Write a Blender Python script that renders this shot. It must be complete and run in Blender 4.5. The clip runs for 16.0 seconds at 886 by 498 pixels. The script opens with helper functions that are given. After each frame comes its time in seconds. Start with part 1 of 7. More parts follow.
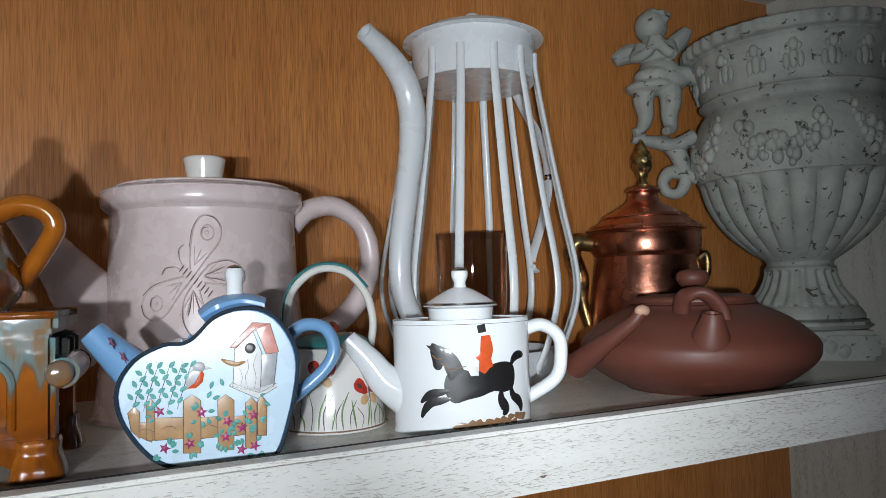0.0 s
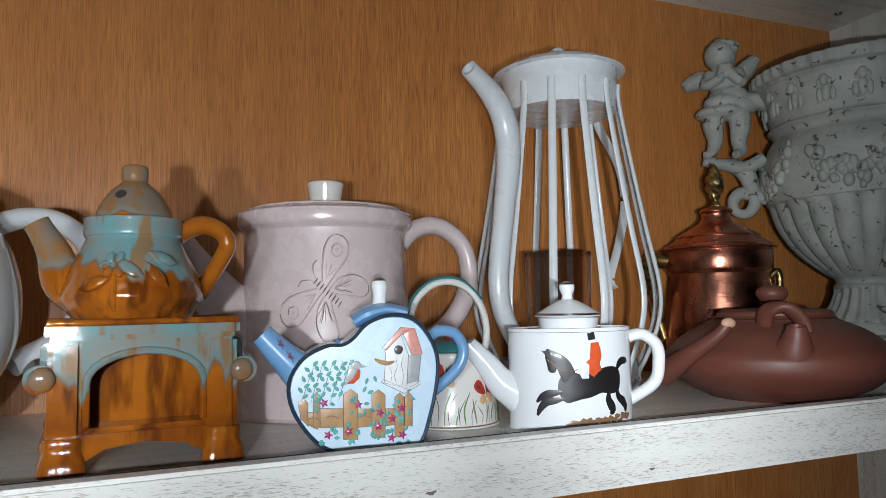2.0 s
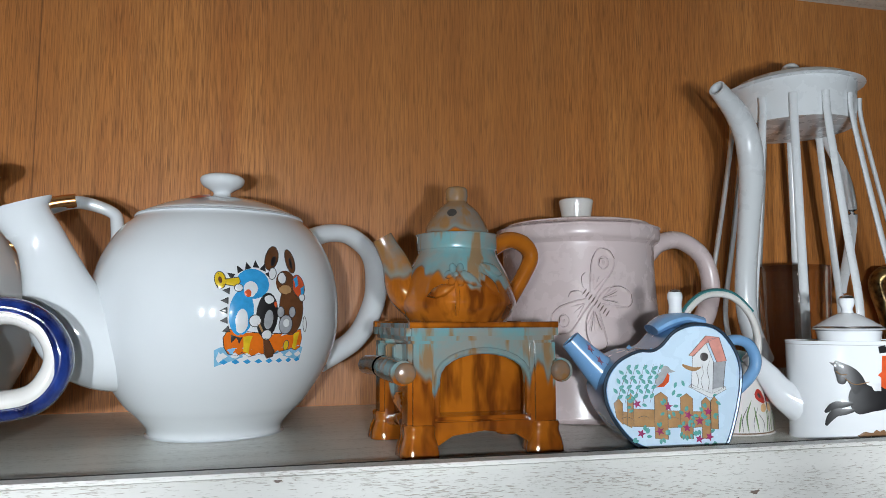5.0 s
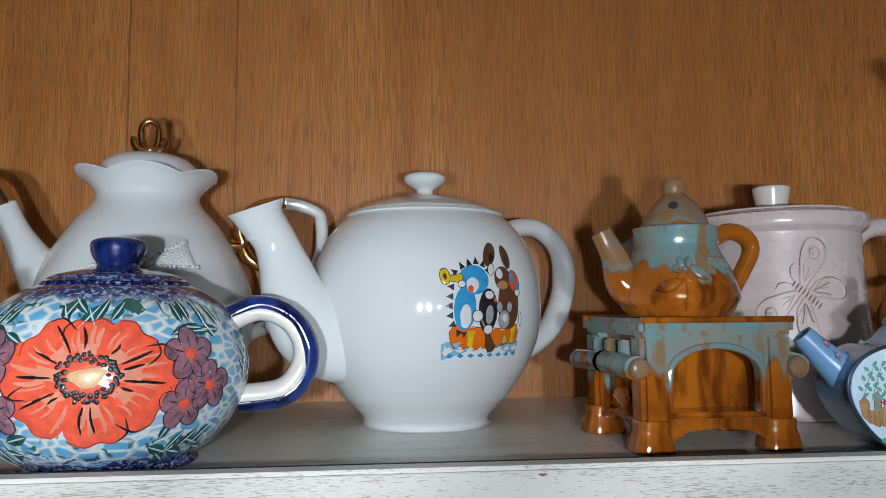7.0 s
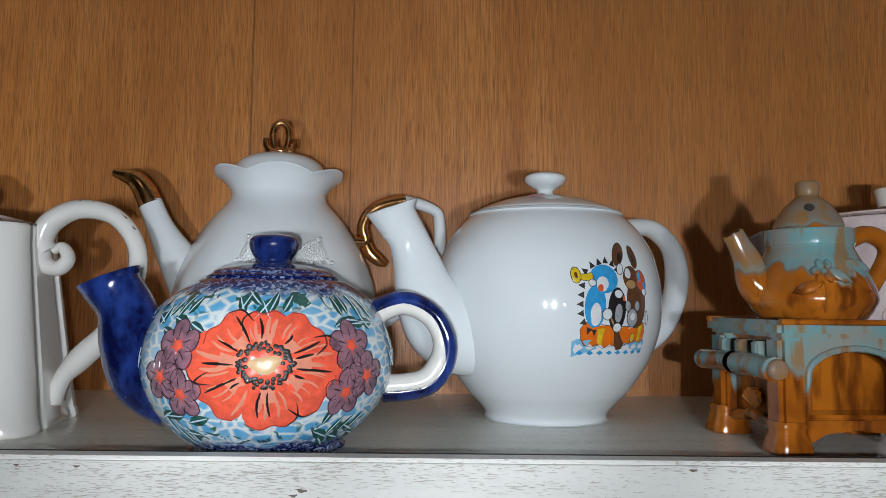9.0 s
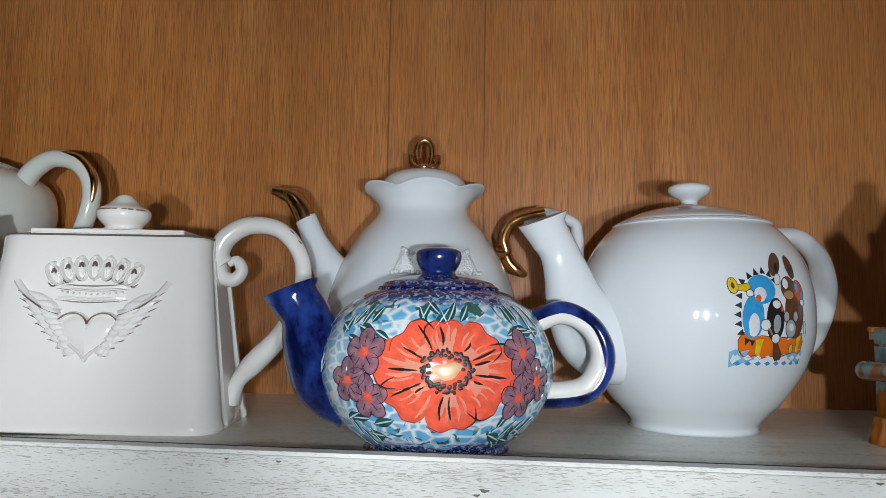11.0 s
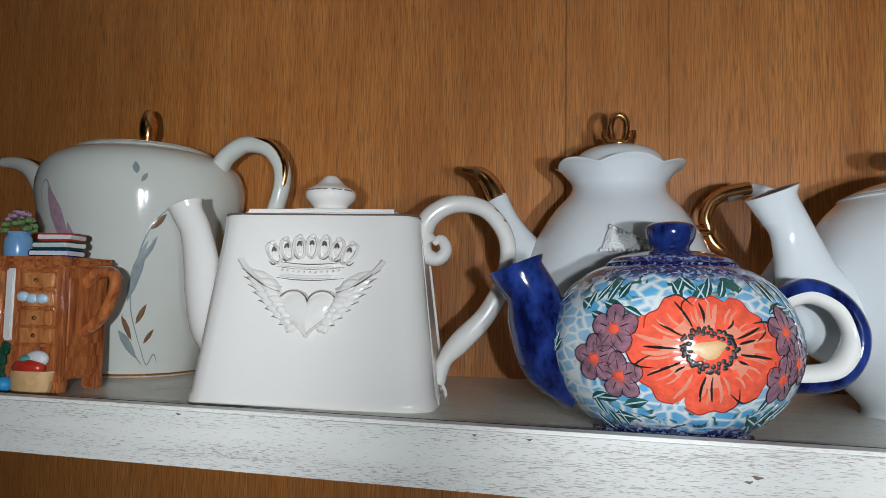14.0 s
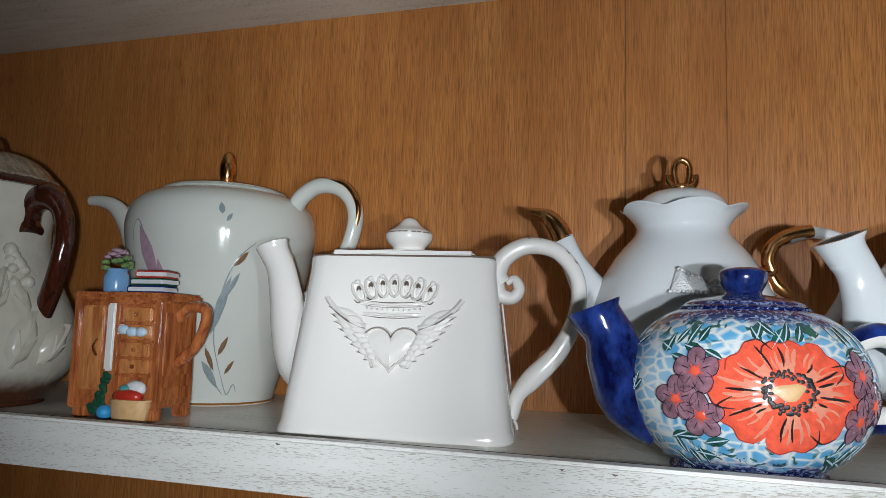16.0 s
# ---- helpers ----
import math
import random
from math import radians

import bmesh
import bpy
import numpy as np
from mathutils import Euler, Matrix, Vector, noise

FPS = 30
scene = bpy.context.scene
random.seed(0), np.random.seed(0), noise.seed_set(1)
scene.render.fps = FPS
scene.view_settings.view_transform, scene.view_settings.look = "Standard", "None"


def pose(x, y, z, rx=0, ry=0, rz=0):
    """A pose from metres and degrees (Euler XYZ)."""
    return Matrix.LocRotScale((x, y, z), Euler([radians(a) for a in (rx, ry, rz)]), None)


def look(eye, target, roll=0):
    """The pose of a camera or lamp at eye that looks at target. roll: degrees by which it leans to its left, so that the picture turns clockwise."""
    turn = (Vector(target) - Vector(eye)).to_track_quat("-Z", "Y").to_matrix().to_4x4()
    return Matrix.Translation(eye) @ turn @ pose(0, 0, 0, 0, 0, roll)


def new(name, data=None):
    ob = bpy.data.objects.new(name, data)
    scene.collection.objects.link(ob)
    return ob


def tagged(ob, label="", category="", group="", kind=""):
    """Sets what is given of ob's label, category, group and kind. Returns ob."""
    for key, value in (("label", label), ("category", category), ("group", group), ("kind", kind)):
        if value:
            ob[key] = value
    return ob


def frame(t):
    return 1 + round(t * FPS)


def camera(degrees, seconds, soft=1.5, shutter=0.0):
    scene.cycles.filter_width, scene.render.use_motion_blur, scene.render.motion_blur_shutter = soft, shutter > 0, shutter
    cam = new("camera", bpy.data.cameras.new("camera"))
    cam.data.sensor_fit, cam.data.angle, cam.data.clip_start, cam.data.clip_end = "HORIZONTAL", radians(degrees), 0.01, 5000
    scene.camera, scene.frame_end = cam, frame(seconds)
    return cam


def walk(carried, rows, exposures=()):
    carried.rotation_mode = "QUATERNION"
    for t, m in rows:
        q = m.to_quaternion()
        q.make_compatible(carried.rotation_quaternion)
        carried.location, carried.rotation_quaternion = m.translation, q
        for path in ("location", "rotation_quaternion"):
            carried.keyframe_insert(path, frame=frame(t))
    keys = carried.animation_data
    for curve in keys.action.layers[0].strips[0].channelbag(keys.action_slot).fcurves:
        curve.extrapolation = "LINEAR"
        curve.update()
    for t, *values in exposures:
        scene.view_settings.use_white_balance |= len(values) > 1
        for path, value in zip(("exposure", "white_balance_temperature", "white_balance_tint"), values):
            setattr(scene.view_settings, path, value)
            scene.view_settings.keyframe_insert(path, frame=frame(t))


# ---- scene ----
cam = camera(64.7, 16.0, 0.75)
PATH = [
    (0, (0.063, 0.055, 0.088), (0.927, 1.856, 0.188), -1.6),
    (0.5, (0.056, 0.045, 0.09), (0.928, 1.84, 0.228), -1.4),
    (1, (0.029, 0.036, 0.089), (0.88, 1.841, 0.23), -1.8),
    (1.5, (0.01, 0.029, 0.088), (0.813, 1.855, 0.238), -1.5),
    (2, (-0.005, 0.028, 0.085), (0.76, 1.87, 0.239), -1.2),
    (2.5, (-0.017, 0.023, 0.087), (0.705, 1.881, 0.244), -1.6),
    (3, (-0.041, 0.021, 0.085), (0.618, 1.903, 0.238), -1.4),
    (3.5, (-0.056, 0.023, 0.086), (0.517, 1.936, 0.212), -1.6),
    (3.7, (-0.065, 0.025, 0.085), (0.492, 1.942, 0.219), -1.3),
    (5.8, (-0.167, 0.026, 0.083), (0.169, 1.987, 0.291), -0.1),
    (6, (-0.175, 0.026, 0.088), (0.124, 1.994, 0.279), -0.1),
    (6.5, (-0.194, 0.027, 0.088), (0.036, 2.005, 0.272), -0.2),
    (7, (-0.209, 0.035, 0.087), (-0.033, 2.02, 0.253), -0.4),
    (7.5, (-0.221, 0.038, 0.087), (-0.106, 2.029, 0.238), -0.1),
    (8, (-0.232, 0.041, 0.086), (-0.162, 2.034, 0.231), -0.1),
    (8.2, (-0.238, 0.038, 0.088), (-0.179, 2.032, 0.229), 0.2),
    (10.3, (-0.29, 0.006, 0.088), (-0.41, 1.995, 0.263), 0.4),
    (10.5, (-0.295, 0.005, 0.089), (-0.447, 1.991, 0.263), 0.5),
    (11, (-0.307, 0.001, 0.088), (-0.535, 1.98, 0.262), 0.8),
    (11.5, (-0.318, 0.003, 0.085), (-0.58, 1.978, 0.257), 1.5),
    (12, (-0.331, 0.006, 0.082), (-0.648, 1.973, 0.26), 1.2),
    (12.5, (-0.351, 0.008, 0.082), (-0.724, 1.966, 0.256), 1.1),
    (13, (-0.37, 0.008, 0.08), (-0.803, 1.954, 0.247), 1.3),
    (13.5, (-0.376, 0.008, 0.078), (-0.845, 1.946, 0.237), 1.0),
    (14, (-0.392, 0.0, 0.078), (-0.888, 1.932, 0.222), 1.1),
    (14.5, (-0.401, -0.014, 0.081), (-0.928, 1.91, 0.23), 0.8),
    (15, (-0.408, -0.03, 0.084), (-0.973, 1.881, 0.257), 0.5),
    (15.5, (-0.409, -0.036, 0.086), (-0.99, 1.867, 0.284), 0.7),
    (16, (-0.418, -0.038, 0.085), (-0.998, 1.863, 0.304), 1.7),
]
walk(cam, [(t, look(eye, target, roll)) for t, eye, target, roll in PATH],
     exposures=[(0, 0.04), (3.5, 0.04), (6.0, -0.07), (7.5, -0.24), (8.0, -0.26), (10.5, -0.16), (12.5, -0.19), (14.5, -0.20), (15.5, -0.20), (16, -0.08)])

# ---- world and light ----
world = bpy.data.worlds.new("world")
scene.world = world
world.use_nodes = True
world.node_tree.nodes["Background"].inputs[0].default_value = (0.9, 0.95, 1.0, 1)
world.node_tree.nodes["Background"].inputs[1].default_value = 0.25


def lamp(name, kind, at, power, size, colour, aim=None):
    data = bpy.data.lights.new(name, kind)
    data.energy, data.color = power, colour
    if kind in ("POINT", "SPOT"):
        data.shadow_soft_size = size
    else:
        data.size = size
    ob = new(name, data)
    ob.matrix_world = look(at, aim) if aim else pose(*at)
    return ob


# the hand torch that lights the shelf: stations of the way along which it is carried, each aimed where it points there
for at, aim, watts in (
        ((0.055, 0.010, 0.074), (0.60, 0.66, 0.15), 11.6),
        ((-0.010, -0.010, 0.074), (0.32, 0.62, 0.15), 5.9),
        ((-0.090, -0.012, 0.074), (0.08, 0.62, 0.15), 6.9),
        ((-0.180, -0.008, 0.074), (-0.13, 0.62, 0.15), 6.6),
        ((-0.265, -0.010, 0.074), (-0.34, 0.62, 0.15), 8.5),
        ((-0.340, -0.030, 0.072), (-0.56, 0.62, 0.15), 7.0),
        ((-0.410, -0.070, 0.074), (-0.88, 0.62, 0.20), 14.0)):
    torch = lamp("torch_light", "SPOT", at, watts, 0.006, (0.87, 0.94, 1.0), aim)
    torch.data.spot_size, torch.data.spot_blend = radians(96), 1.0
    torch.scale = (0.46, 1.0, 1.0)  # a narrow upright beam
# added weak fill from overhead that lifts the darkest tones; no lamp is seen there
lamp("room_light", "AREA", (-0.6, -1.3, 1.15), 0.6, 0.35, (1.0, 0.97, 0.93), (-0.3, -1.2, 0.0))


# ---- materials ----
def mat(name, base=(0.8, 0.8, 0.8), rough=0.4, metal=0.0, coat=0.0):
    m = bpy.data.materials.new(name)
    m.use_nodes = True
    b = m.node_tree.nodes["Principled BSDF"]
    b.inputs["Base Color"].default_value = (*base, 1)
    b.inputs["Roughness"].default_value = rough
    b.inputs["Metallic"].default_value = metal
    b.inputs["Coat Weight"].default_value = coat
    b.inputs["Coat Roughness"].default_value = 0.05
    return m


class Net:
    """Short hand for a material's nodes."""

    def __init__(self, m):
        self.t = m.node_tree
        self.b = self.t.nodes["Principled BSDF"]
        self.co = self.add("ShaderNodeTexCoord").outputs["Object"]

    def add(self, kind, operation="", feature="", data_type="", blend_type="", noise_dimensions=""):
        n = self.t.nodes.new(kind)
        if operation:
            n.operation = operation
        if feature:
            n.feature = feature
        if data_type:
            n.data_type = data_type
        if blend_type:
            n.blend_type = blend_type
        if noise_dimensions:
            n.noise_dimensions = noise_dimensions
        return n

    def put(self, socket, value):
        if isinstance(value, bpy.types.NodeSocket):
            self.t.links.new(value, socket)
        elif isinstance(value, tuple) and len(value) == 3 and socket.type == "RGBA":
            socket.default_value = (*value, 1)
        else:
            socket.default_value = value

    def scaled(self, x, y, z, vec=None):
        n = self.add("ShaderNodeMapping")
        self.put(n.inputs["Vector"], vec or self.co)
        n.inputs["Scale"].default_value = (x, y, z)
        return n.outputs[0]

    def noise(self, vec, scale, detail=4.0, rough=0.5, distort=0.0):
        n = self.add("ShaderNodeTexNoise")
        self.put(n.inputs["Vector"], vec)
        n.inputs["Scale"].default_value = scale
        n.inputs["Detail"].default_value = detail
        n.inputs["Roughness"].default_value = rough
        n.inputs["Distortion"].default_value = distort
        return n.outputs["Fac"]

    def cells(self, vec, scale, feature="F1"):
        n = self.add("ShaderNodeTexVoronoi", feature=feature)
        self.put(n.inputs["Vector"], vec)
        n.inputs["Scale"].default_value = scale
        return n.outputs["Distance"]

    def ramp(self, fac, *stops):
        n = self.add("ShaderNodeValToRGB")
        self.put(n.inputs[0], fac)
        e = n.color_ramp.elements
        while len(e) < len(stops):
            e.new(0.5)
        for el, (p, c) in zip(e, stops):
            el.position = p
            el.color = (*c, 1) if isinstance(c, tuple) else (c, c, c, 1)
        return n.outputs[0]

    def mix(self, fac, a, b, blend="MIX"):
        n = self.add("ShaderNodeMix", data_type="RGBA", blend_type=blend)
        self.put(n.inputs[0], fac)
        self.put(n.inputs[6], a)
        self.put(n.inputs[7], b)
        return n.outputs[2]

    def math(self, op, a, b=0.0):
        n = self.add("ShaderNodeMath", operation=op)
        self.put(n.inputs[0], a)
        self.put(n.inputs[1], b)
        return n.outputs[0]

    def xyz(self):
        n = self.add("ShaderNodeSeparateXYZ")
        self.put(n.inputs[0], self.co)
        return n.outputs

    def colour(self, socket):
        self.put(self.b.inputs["Base Color"], socket)

    def rough(self, socket):
        self.put(self.b.inputs["Roughness"], socket)

    def bump(self, height, strength, distance=0.001):
        n = self.add("ShaderNodeBump")
        n.inputs["Strength"].default_value = strength
        n.inputs["Distance"].default_value = distance
        self.put(n.inputs["Height"], height)
        self.put(self.b.inputs["Normal"], n.outputs[0])


def glaze(name, base, tint=None, rough=0.10, wave=0.12, spots=0.0):
    """Glazed china: a faint cloudy tone, a softly uneven gloss, a few specks."""
    m = mat(name, base, rough, 0, 0.4)
    n = Net(m)
    tint = tint or tuple(c * 0.93 for c in base)
    col = n.mix(n.noise(n.co, 28, 3), base, tint)
    if spots:
        col = n.mix(n.ramp(n.cells(n.co, 130), (0.0, spots), (0.09, 0.0)), col, (0.25, 0.17, 0.1))
    n.colour(col)
    n.rough(n.ramp(n.noise(n.co, 60, 4), (0.3, rough * 0.7), (0.75, rough * 1.7)))
    n.bump(n.noise(n.co, 35, 2), wave, 0.0012)
    return m


def paint(name, base, rough=0.28, vary=0.75):
    """Thin painted decoration: brushed, uneven tone."""
    m = mat(name, base, rough, 0, 0.3)
    n = Net(m)
    n.colour(n.mix(n.ramp(n.noise(n.co, 170, 4, 0.6), (0.35, 0.0), (0.7, 1.0)), base, tuple(min(1, c * vary) for c in base)))
    return m


def veneer():
    m = mat("oak_veneer", (0.3, 0.14, 0.05), 0.42, 0, 0.12)
    n = Net(m)
    x = n.xyz()[0]
    fig = n.noise(n.scaled(9, 1, 1.1), 3.0, 5, 0.55, 0.6)
    grain = n.noise(n.scaled(260, 20, 7), 3.0, 4, 0.6)
    pore = n.ramp(n.noise(n.scaled(620, 40, 17), 2.2, 2, 0.5), (0.36, 1.0), (0.47, 0.0))
    strip = n.add("ShaderNodeTexWhiteNoise", noise_dimensions="1D")
    n.put(strip.inputs["W"], n.math("FLOOR", n.math("MULTIPLY", n.math("ADD", x, 0.4475), 6.6)))
    base = n.ramp(fig, (0.25, (0.47, 0.160, 0.036)), (0.5, (0.60, 0.225, 0.053)), (0.75, (0.72, 0.305, 0.083)))
    base = n.mix(n.ramp(grain, (0.3, 0.75), (0.62, 0.0)), base, (0.29, 0.105, 0.027))
    base = n.mix(n.math("MULTIPLY", pore, 0.62), base, (0.15, 0.05, 0.013))
    fleck = n.ramp(n.noise(n.scaled(420, 30, 11), 2.6, 2, 0.5), (0.60, 0.0), (0.72, 0.42))
    fleck = n.math("MULTIPLY", fleck, n.ramp(n.noise(n.scaled(14, 2, 2.4), 2.0, 3), (0.42, 0.1), (0.62, 1.0)))
    base = n.mix(fleck, base, (0.80, 0.42, 0.15))
    base = n.mix(n.math("MULTIPLY", strip.outputs[0], 0.36), base, (0.38, 0.15, 0.04))
    near = n.math("LESS_THAN", n.math("ABSOLUTE", n.math("ADD", x, 0.4475)), 0.0009)
    near2 = n.math("LESS_THAN", n.math("ABSOLUTE", n.math("ADD", x, 0.3475)), 0.0006)
    base = n.mix(n.math("MULTIPLY", n.math("MAXIMUM", near, near2), 0.6), base, (0.07, 0.028, 0.01))
    n.colour(base)
    n.rough(n.ramp(grain, (0.3, 0.5), (0.7, 0.34)))
    n.bump(n.mix(pore, (0.5, 0.5, 0.5), (0, 0, 0)), 0.35, 0.0006)
    return m


def limed(name, along, base=(0.70, 0.69, 0.655)):
    """White-painted oak, its open pores dark; along: axis of the grain."""
    m = mat(name, base, 0.36)
    n = Net(m)
    s = [820.0, 820.0, 820.0]
    s[along] = 80.0
    w = [45.0, 45.0, 45.0]
    w[along] = 5.0
    pores = n.noise(n.scaled(*s), 2.6, 3, 0.55, 0.25)
    patch = n.noise(n.scaled(*w), 2.0, 3)
    cut = n.math("ADD", n.math("MULTIPLY", patch, 0.34), 0.200)
    dark = n.ramp(n.math("SUBTRACT", pores, cut), (0.0, 1.0), (0.03, 0.0))
    tone = n.mix(patch, base, tuple(c * 0.86 for c in base))
    n.colour(n.mix(n.math("MULTIPLY", dark, 0.60), tone, (0.22, 0.175, 0.125)))
    n.rough(n.ramp(pores, (0.3, 0.5), (0.6, 0.3)))
    n.bump(n.mix(dark, (1, 1, 1), (0, 0, 0)), 0.5, 0.0006)
    return m


M_VENEER = veneer()
M_LIP = limed("limed_oak_lengthwise", 0)
M_SIDE = limed("limed_oak_upright", 2, (0.60, 0.59, 0.54))
M_BOARD = limed("limed_oak_board", 0, (0.72, 0.71, 0.64))
Net(M_BOARD).b.inputs["Coat Weight"].default_value = 0.25
# near-black that stands in for shade behind the lath and inside the steam hole
M_SHADE = mat("near_black_shade", (0.03, 0.025, 0.02), 0.8)
M_ROOM = mat("room_plaster", (0.5, 0.47, 0.42), 0.9)
Net(M_ROOM).colour(Net(M_ROOM).mix(0.5, (0.30, 0.28, 0.25), (0.26, 0.245, 0.22)))

M_PINK = glaze("pale_pink_glaze", (0.68, 0.565, 0.555), (0.63, 0.515, 0.51), 0.22, 0.1)
M_PINKLINE = mat("worn_brown_line", (0.20, 0.15, 0.13), 0.4)
M_WHITE = glaze("white_porcelain", (0.72, 0.75, 0.77), rough=0.07, wave=0.04)
M_CREAM = glaze("cream_white_glaze", (0.76, 0.735, 0.70), (0.73, 0.70, 0.665), 0.12, 0.12)
M_WORN = mat("brown_worn_edge", (0.14, 0.10, 0.08), 0.35)
M_IVORY = glaze("greenish_ivory_porcelain", (0.66, 0.68, 0.63), rough=0.09, wave=0.05)
M_GOLD = mat("gilding", (0.74, 0.37, 0.145), 0.2, 1.0)
Net(M_GOLD).rough(Net(M_GOLD).ramp(Net(M_GOLD).noise(Net(M_GOLD).co, 80, 4), (0.3, 0.14), (0.8, 0.34)))
M_ENAMEL = glaze("white_enamel_paint", (0.66, 0.685, 0.70), rough=0.25, wave=0.15)
M_MINIW = glaze("white_enamel", (0.75, 0.77, 0.79), rough=0.10, wave=0.05)
M_SILVER = mat("worn_silver_rim", (0.55, 0.52, 0.50), 0.25, 1.0)
M_NAVY = mat("cobalt_glaze", (0.005, 0.01, 0.08), 0.10, 0, 0.5)
navy_net = Net(M_NAVY)
navy_net.colour(navy_net.mix(navy_net.ramp(navy_net.noise(navy_net.scaled(1, 1, 0.5), 75, 4, 0.6), (0.38, 0.0), (0.72, 1.0)), (0.003, 0.005, 0.040), (0.022, 0.052, 0.25)))
navy_net.bump(navy_net.noise(navy_net.co, 40, 2), 0.2, 0.0012)
M_BLUEEN = glaze("sky_blue_enamel", (0.19, 0.38, 0.62), (0.15, 0.31, 0.55), 0.18, 0.15)
M_PALEBLUE = glaze("pale_blue_enamel", (0.55, 0.69, 0.80), (0.50, 0.64, 0.77), 0.24, 0.15)
M_DARKMETAL = mat("dark_blue_grey_enamel_edge", (0.05, 0.075, 0.11), 0.25, 0.5)
M_TEALTRIM = mat("teal_trim", (0.03, 0.19, 0.20), 0.35)


def amber_glaze(name, lo, hi, run, over=((0.125, 0.255, 0.265), (0.21, 0.22, 0.20))):
    """Brown treacle glaze with a blue-green one run down over it from the top, between heights lo and hi."""
    m = mat(name, (0.4, 0.15, 0.03), 0.10, 0, 0.5)
    n = Net(m)
    z = n.xyz()[2]
    drip = n.noise(n.scaled(62, 62, 6), 1.5, 1, 0.4)
    cloud = n.noise(n.co, 28, 3)
    level = n.math("ADD", z, n.math("MULTIPLY", n.math("SUBTRACT", drip, 0.5), run))
    f = n.math("DIVIDE", n.math("SUBTRACT", level, lo), hi - lo)
    brown = n.mix(n.ramp(cloud, (0.35, 0.0), (0.68, 1.0)), (0.39, 0.118, 0.010), (0.18, 0.044, 0.005))
    teal = n.mix(n.ramp(n.noise(n.co, 60, 3), (0.38, 0.0), (0.62, 1.0)), over[0], over[1])
    teal = n.mix(n.ramp(n.noise(n.scaled(75, 75, 14), 1.4, 3), (0.54, 0.0), (0.64, 0.8)), teal, (0.24, 0.115, 0.030))
    brown = n.mix(n.ramp(n.noise(n.scaled(60, 60, 12), 1.5, 3), (0.50, 0.0), (0.66, 0.85)), brown, (0.085, 0.019, 0.004))
    rim = n.ramp(f, (0.34, (0.33, 0.105, 0.012)), (0.44, (0.16, 0.10, 0.06)), (0.52, (0.14, 0.20, 0.20)))
    col = n.mix(n.ramp(f, (0.34, 0.0), (0.44, 1.0)), brown, rim)
    n.colour(n.mix(n.ramp(f, (0.42, 0.0), (0.70, 1.0)), col, teal))
    n.bump(n.mix(0.15, n.noise(n.co, 38, 1), n.noise(n.co, 110, 2)), 0.38, 0.003)
    return m


M_AMBER = amber_glaze("amber_and_teal_glaze", 0.018, 0.042, 0.045)
M_STOVE = amber_glaze("amber_and_teal_stove_glaze", 0.030, 0.062, 0.070)
M_LIDGLAZE = amber_glaze("grey_brown_glaze", 0.052, 0.068, 0.010, ((0.15, 0.155, 0.155), (0.23, 0.13, 0.06)))
M_SPOUTGLAZE = amber_glaze("amber_spout_glaze", 0.020, 0.046, 0.030, ((0.16, 0.15, 0.13), (0.26, 0.115, 0.035)))
M_ENDGLAZE = amber_glaze("grey_brown_end_glaze", -0.2, -0.1, 0.01, ((0.17, 0.13, 0.10), (0.30, 0.13, 0.045)))
M_BROWNGLAZE = amber_glaze("treacle_brown_glaze", 0.5, 0.6, 0.01)


def copper():
    m = mat("brushed_copper", (0.62, 0.24, 0.12), 0.25, 1.0)
    n = Net(m)
    lines = n.noise(n.scaled(6, 6, 420), 3.0, 3)
    cloud = n.noise(n.co, 30, 5)
    n.colour(n.mix(n.ramp(cloud, (0.35, 0.0), (0.7, 1.0)), (0.70, 0.29, 0.19), (0.40, 0.145, 0.09)))
    n.rough(n.ramp(cloud, (0.3, 0.18), (0.75, 0.42)))
    n.bump(n.mix(0.4, lines, n.cells(n.co, 150)), 0.25, 0.0008)
    return m


def brass():
    m = mat("aged_brass", (0.45, 0.32, 0.13), 0.35, 1.0)
    n = Net(m)
    c = n.noise(n.co, 120, 4)
    n.colour(n.mix(n.ramp(c, (0.4, 0.0), (0.65, 1.0)), (0.50, 0.36, 0.15), (0.13, 0.09, 0.05)))
    n.bump(c, 0.6, 0.0015)
    return m


def clay():
    m = mat("red_stoneware", (0.125, 0.040, 0.026), 0.5)
    n = Net(m)
    c = n.noise(n.co, 40, 5)
    speck = n.ramp(n.cells(n.co, 95), (0.0, 1.0), (0.10, 0.0))
    base = n.mix(c, (0.15, 0.047, 0.031), (0.105, 0.034, 0.023))
    n.colour(n.mix(n.math("MULTIPLY", speck, 0.45), base, (0.27, 0.12, 0.085)))
    n.rough(n.ramp(c, (0.3, 0.42), (0.7, 0.56)))
    n.bump(n.noise(n.co, 300, 3), 0.2, 0.0005)
    return m


def stone():
    m = mat("chipped_grey_paint", (0.30, 0.32, 0.29), 0.65)
    n = Net(m)
    c = n.noise(n.co, 22, 5, 0.6)
    chip = n.ramp(n.noise(n.co, 105, 6, 0.66, 0.5), (0.360, 1.0), (0.385, 0.0))
    base = n.mix(n.ramp(c, (0.3, 0.0), (0.7, 1.0)), (0.36, 0.375, 0.34), (0.215, 0.23, 0.21))
    n.colour(n.mix(n.math("MULTIPLY", chip, 0.85), base, (0.045, 0.036, 0.03)))
    n.bump(n.mix(0.5, n.noise(n.co, 120, 5), n.mix(chip, (1, 1, 1), (0, 0, 0))), 0.9, 0.0022)
    return m


M_COPPER, M_BRASS, M_CLAY, M_STONE = copper(), brass(), clay(), stone()
M_RAWCLAY = mat("pale_broken_tip", (0.55, 0.32, 0.22), 0.6)


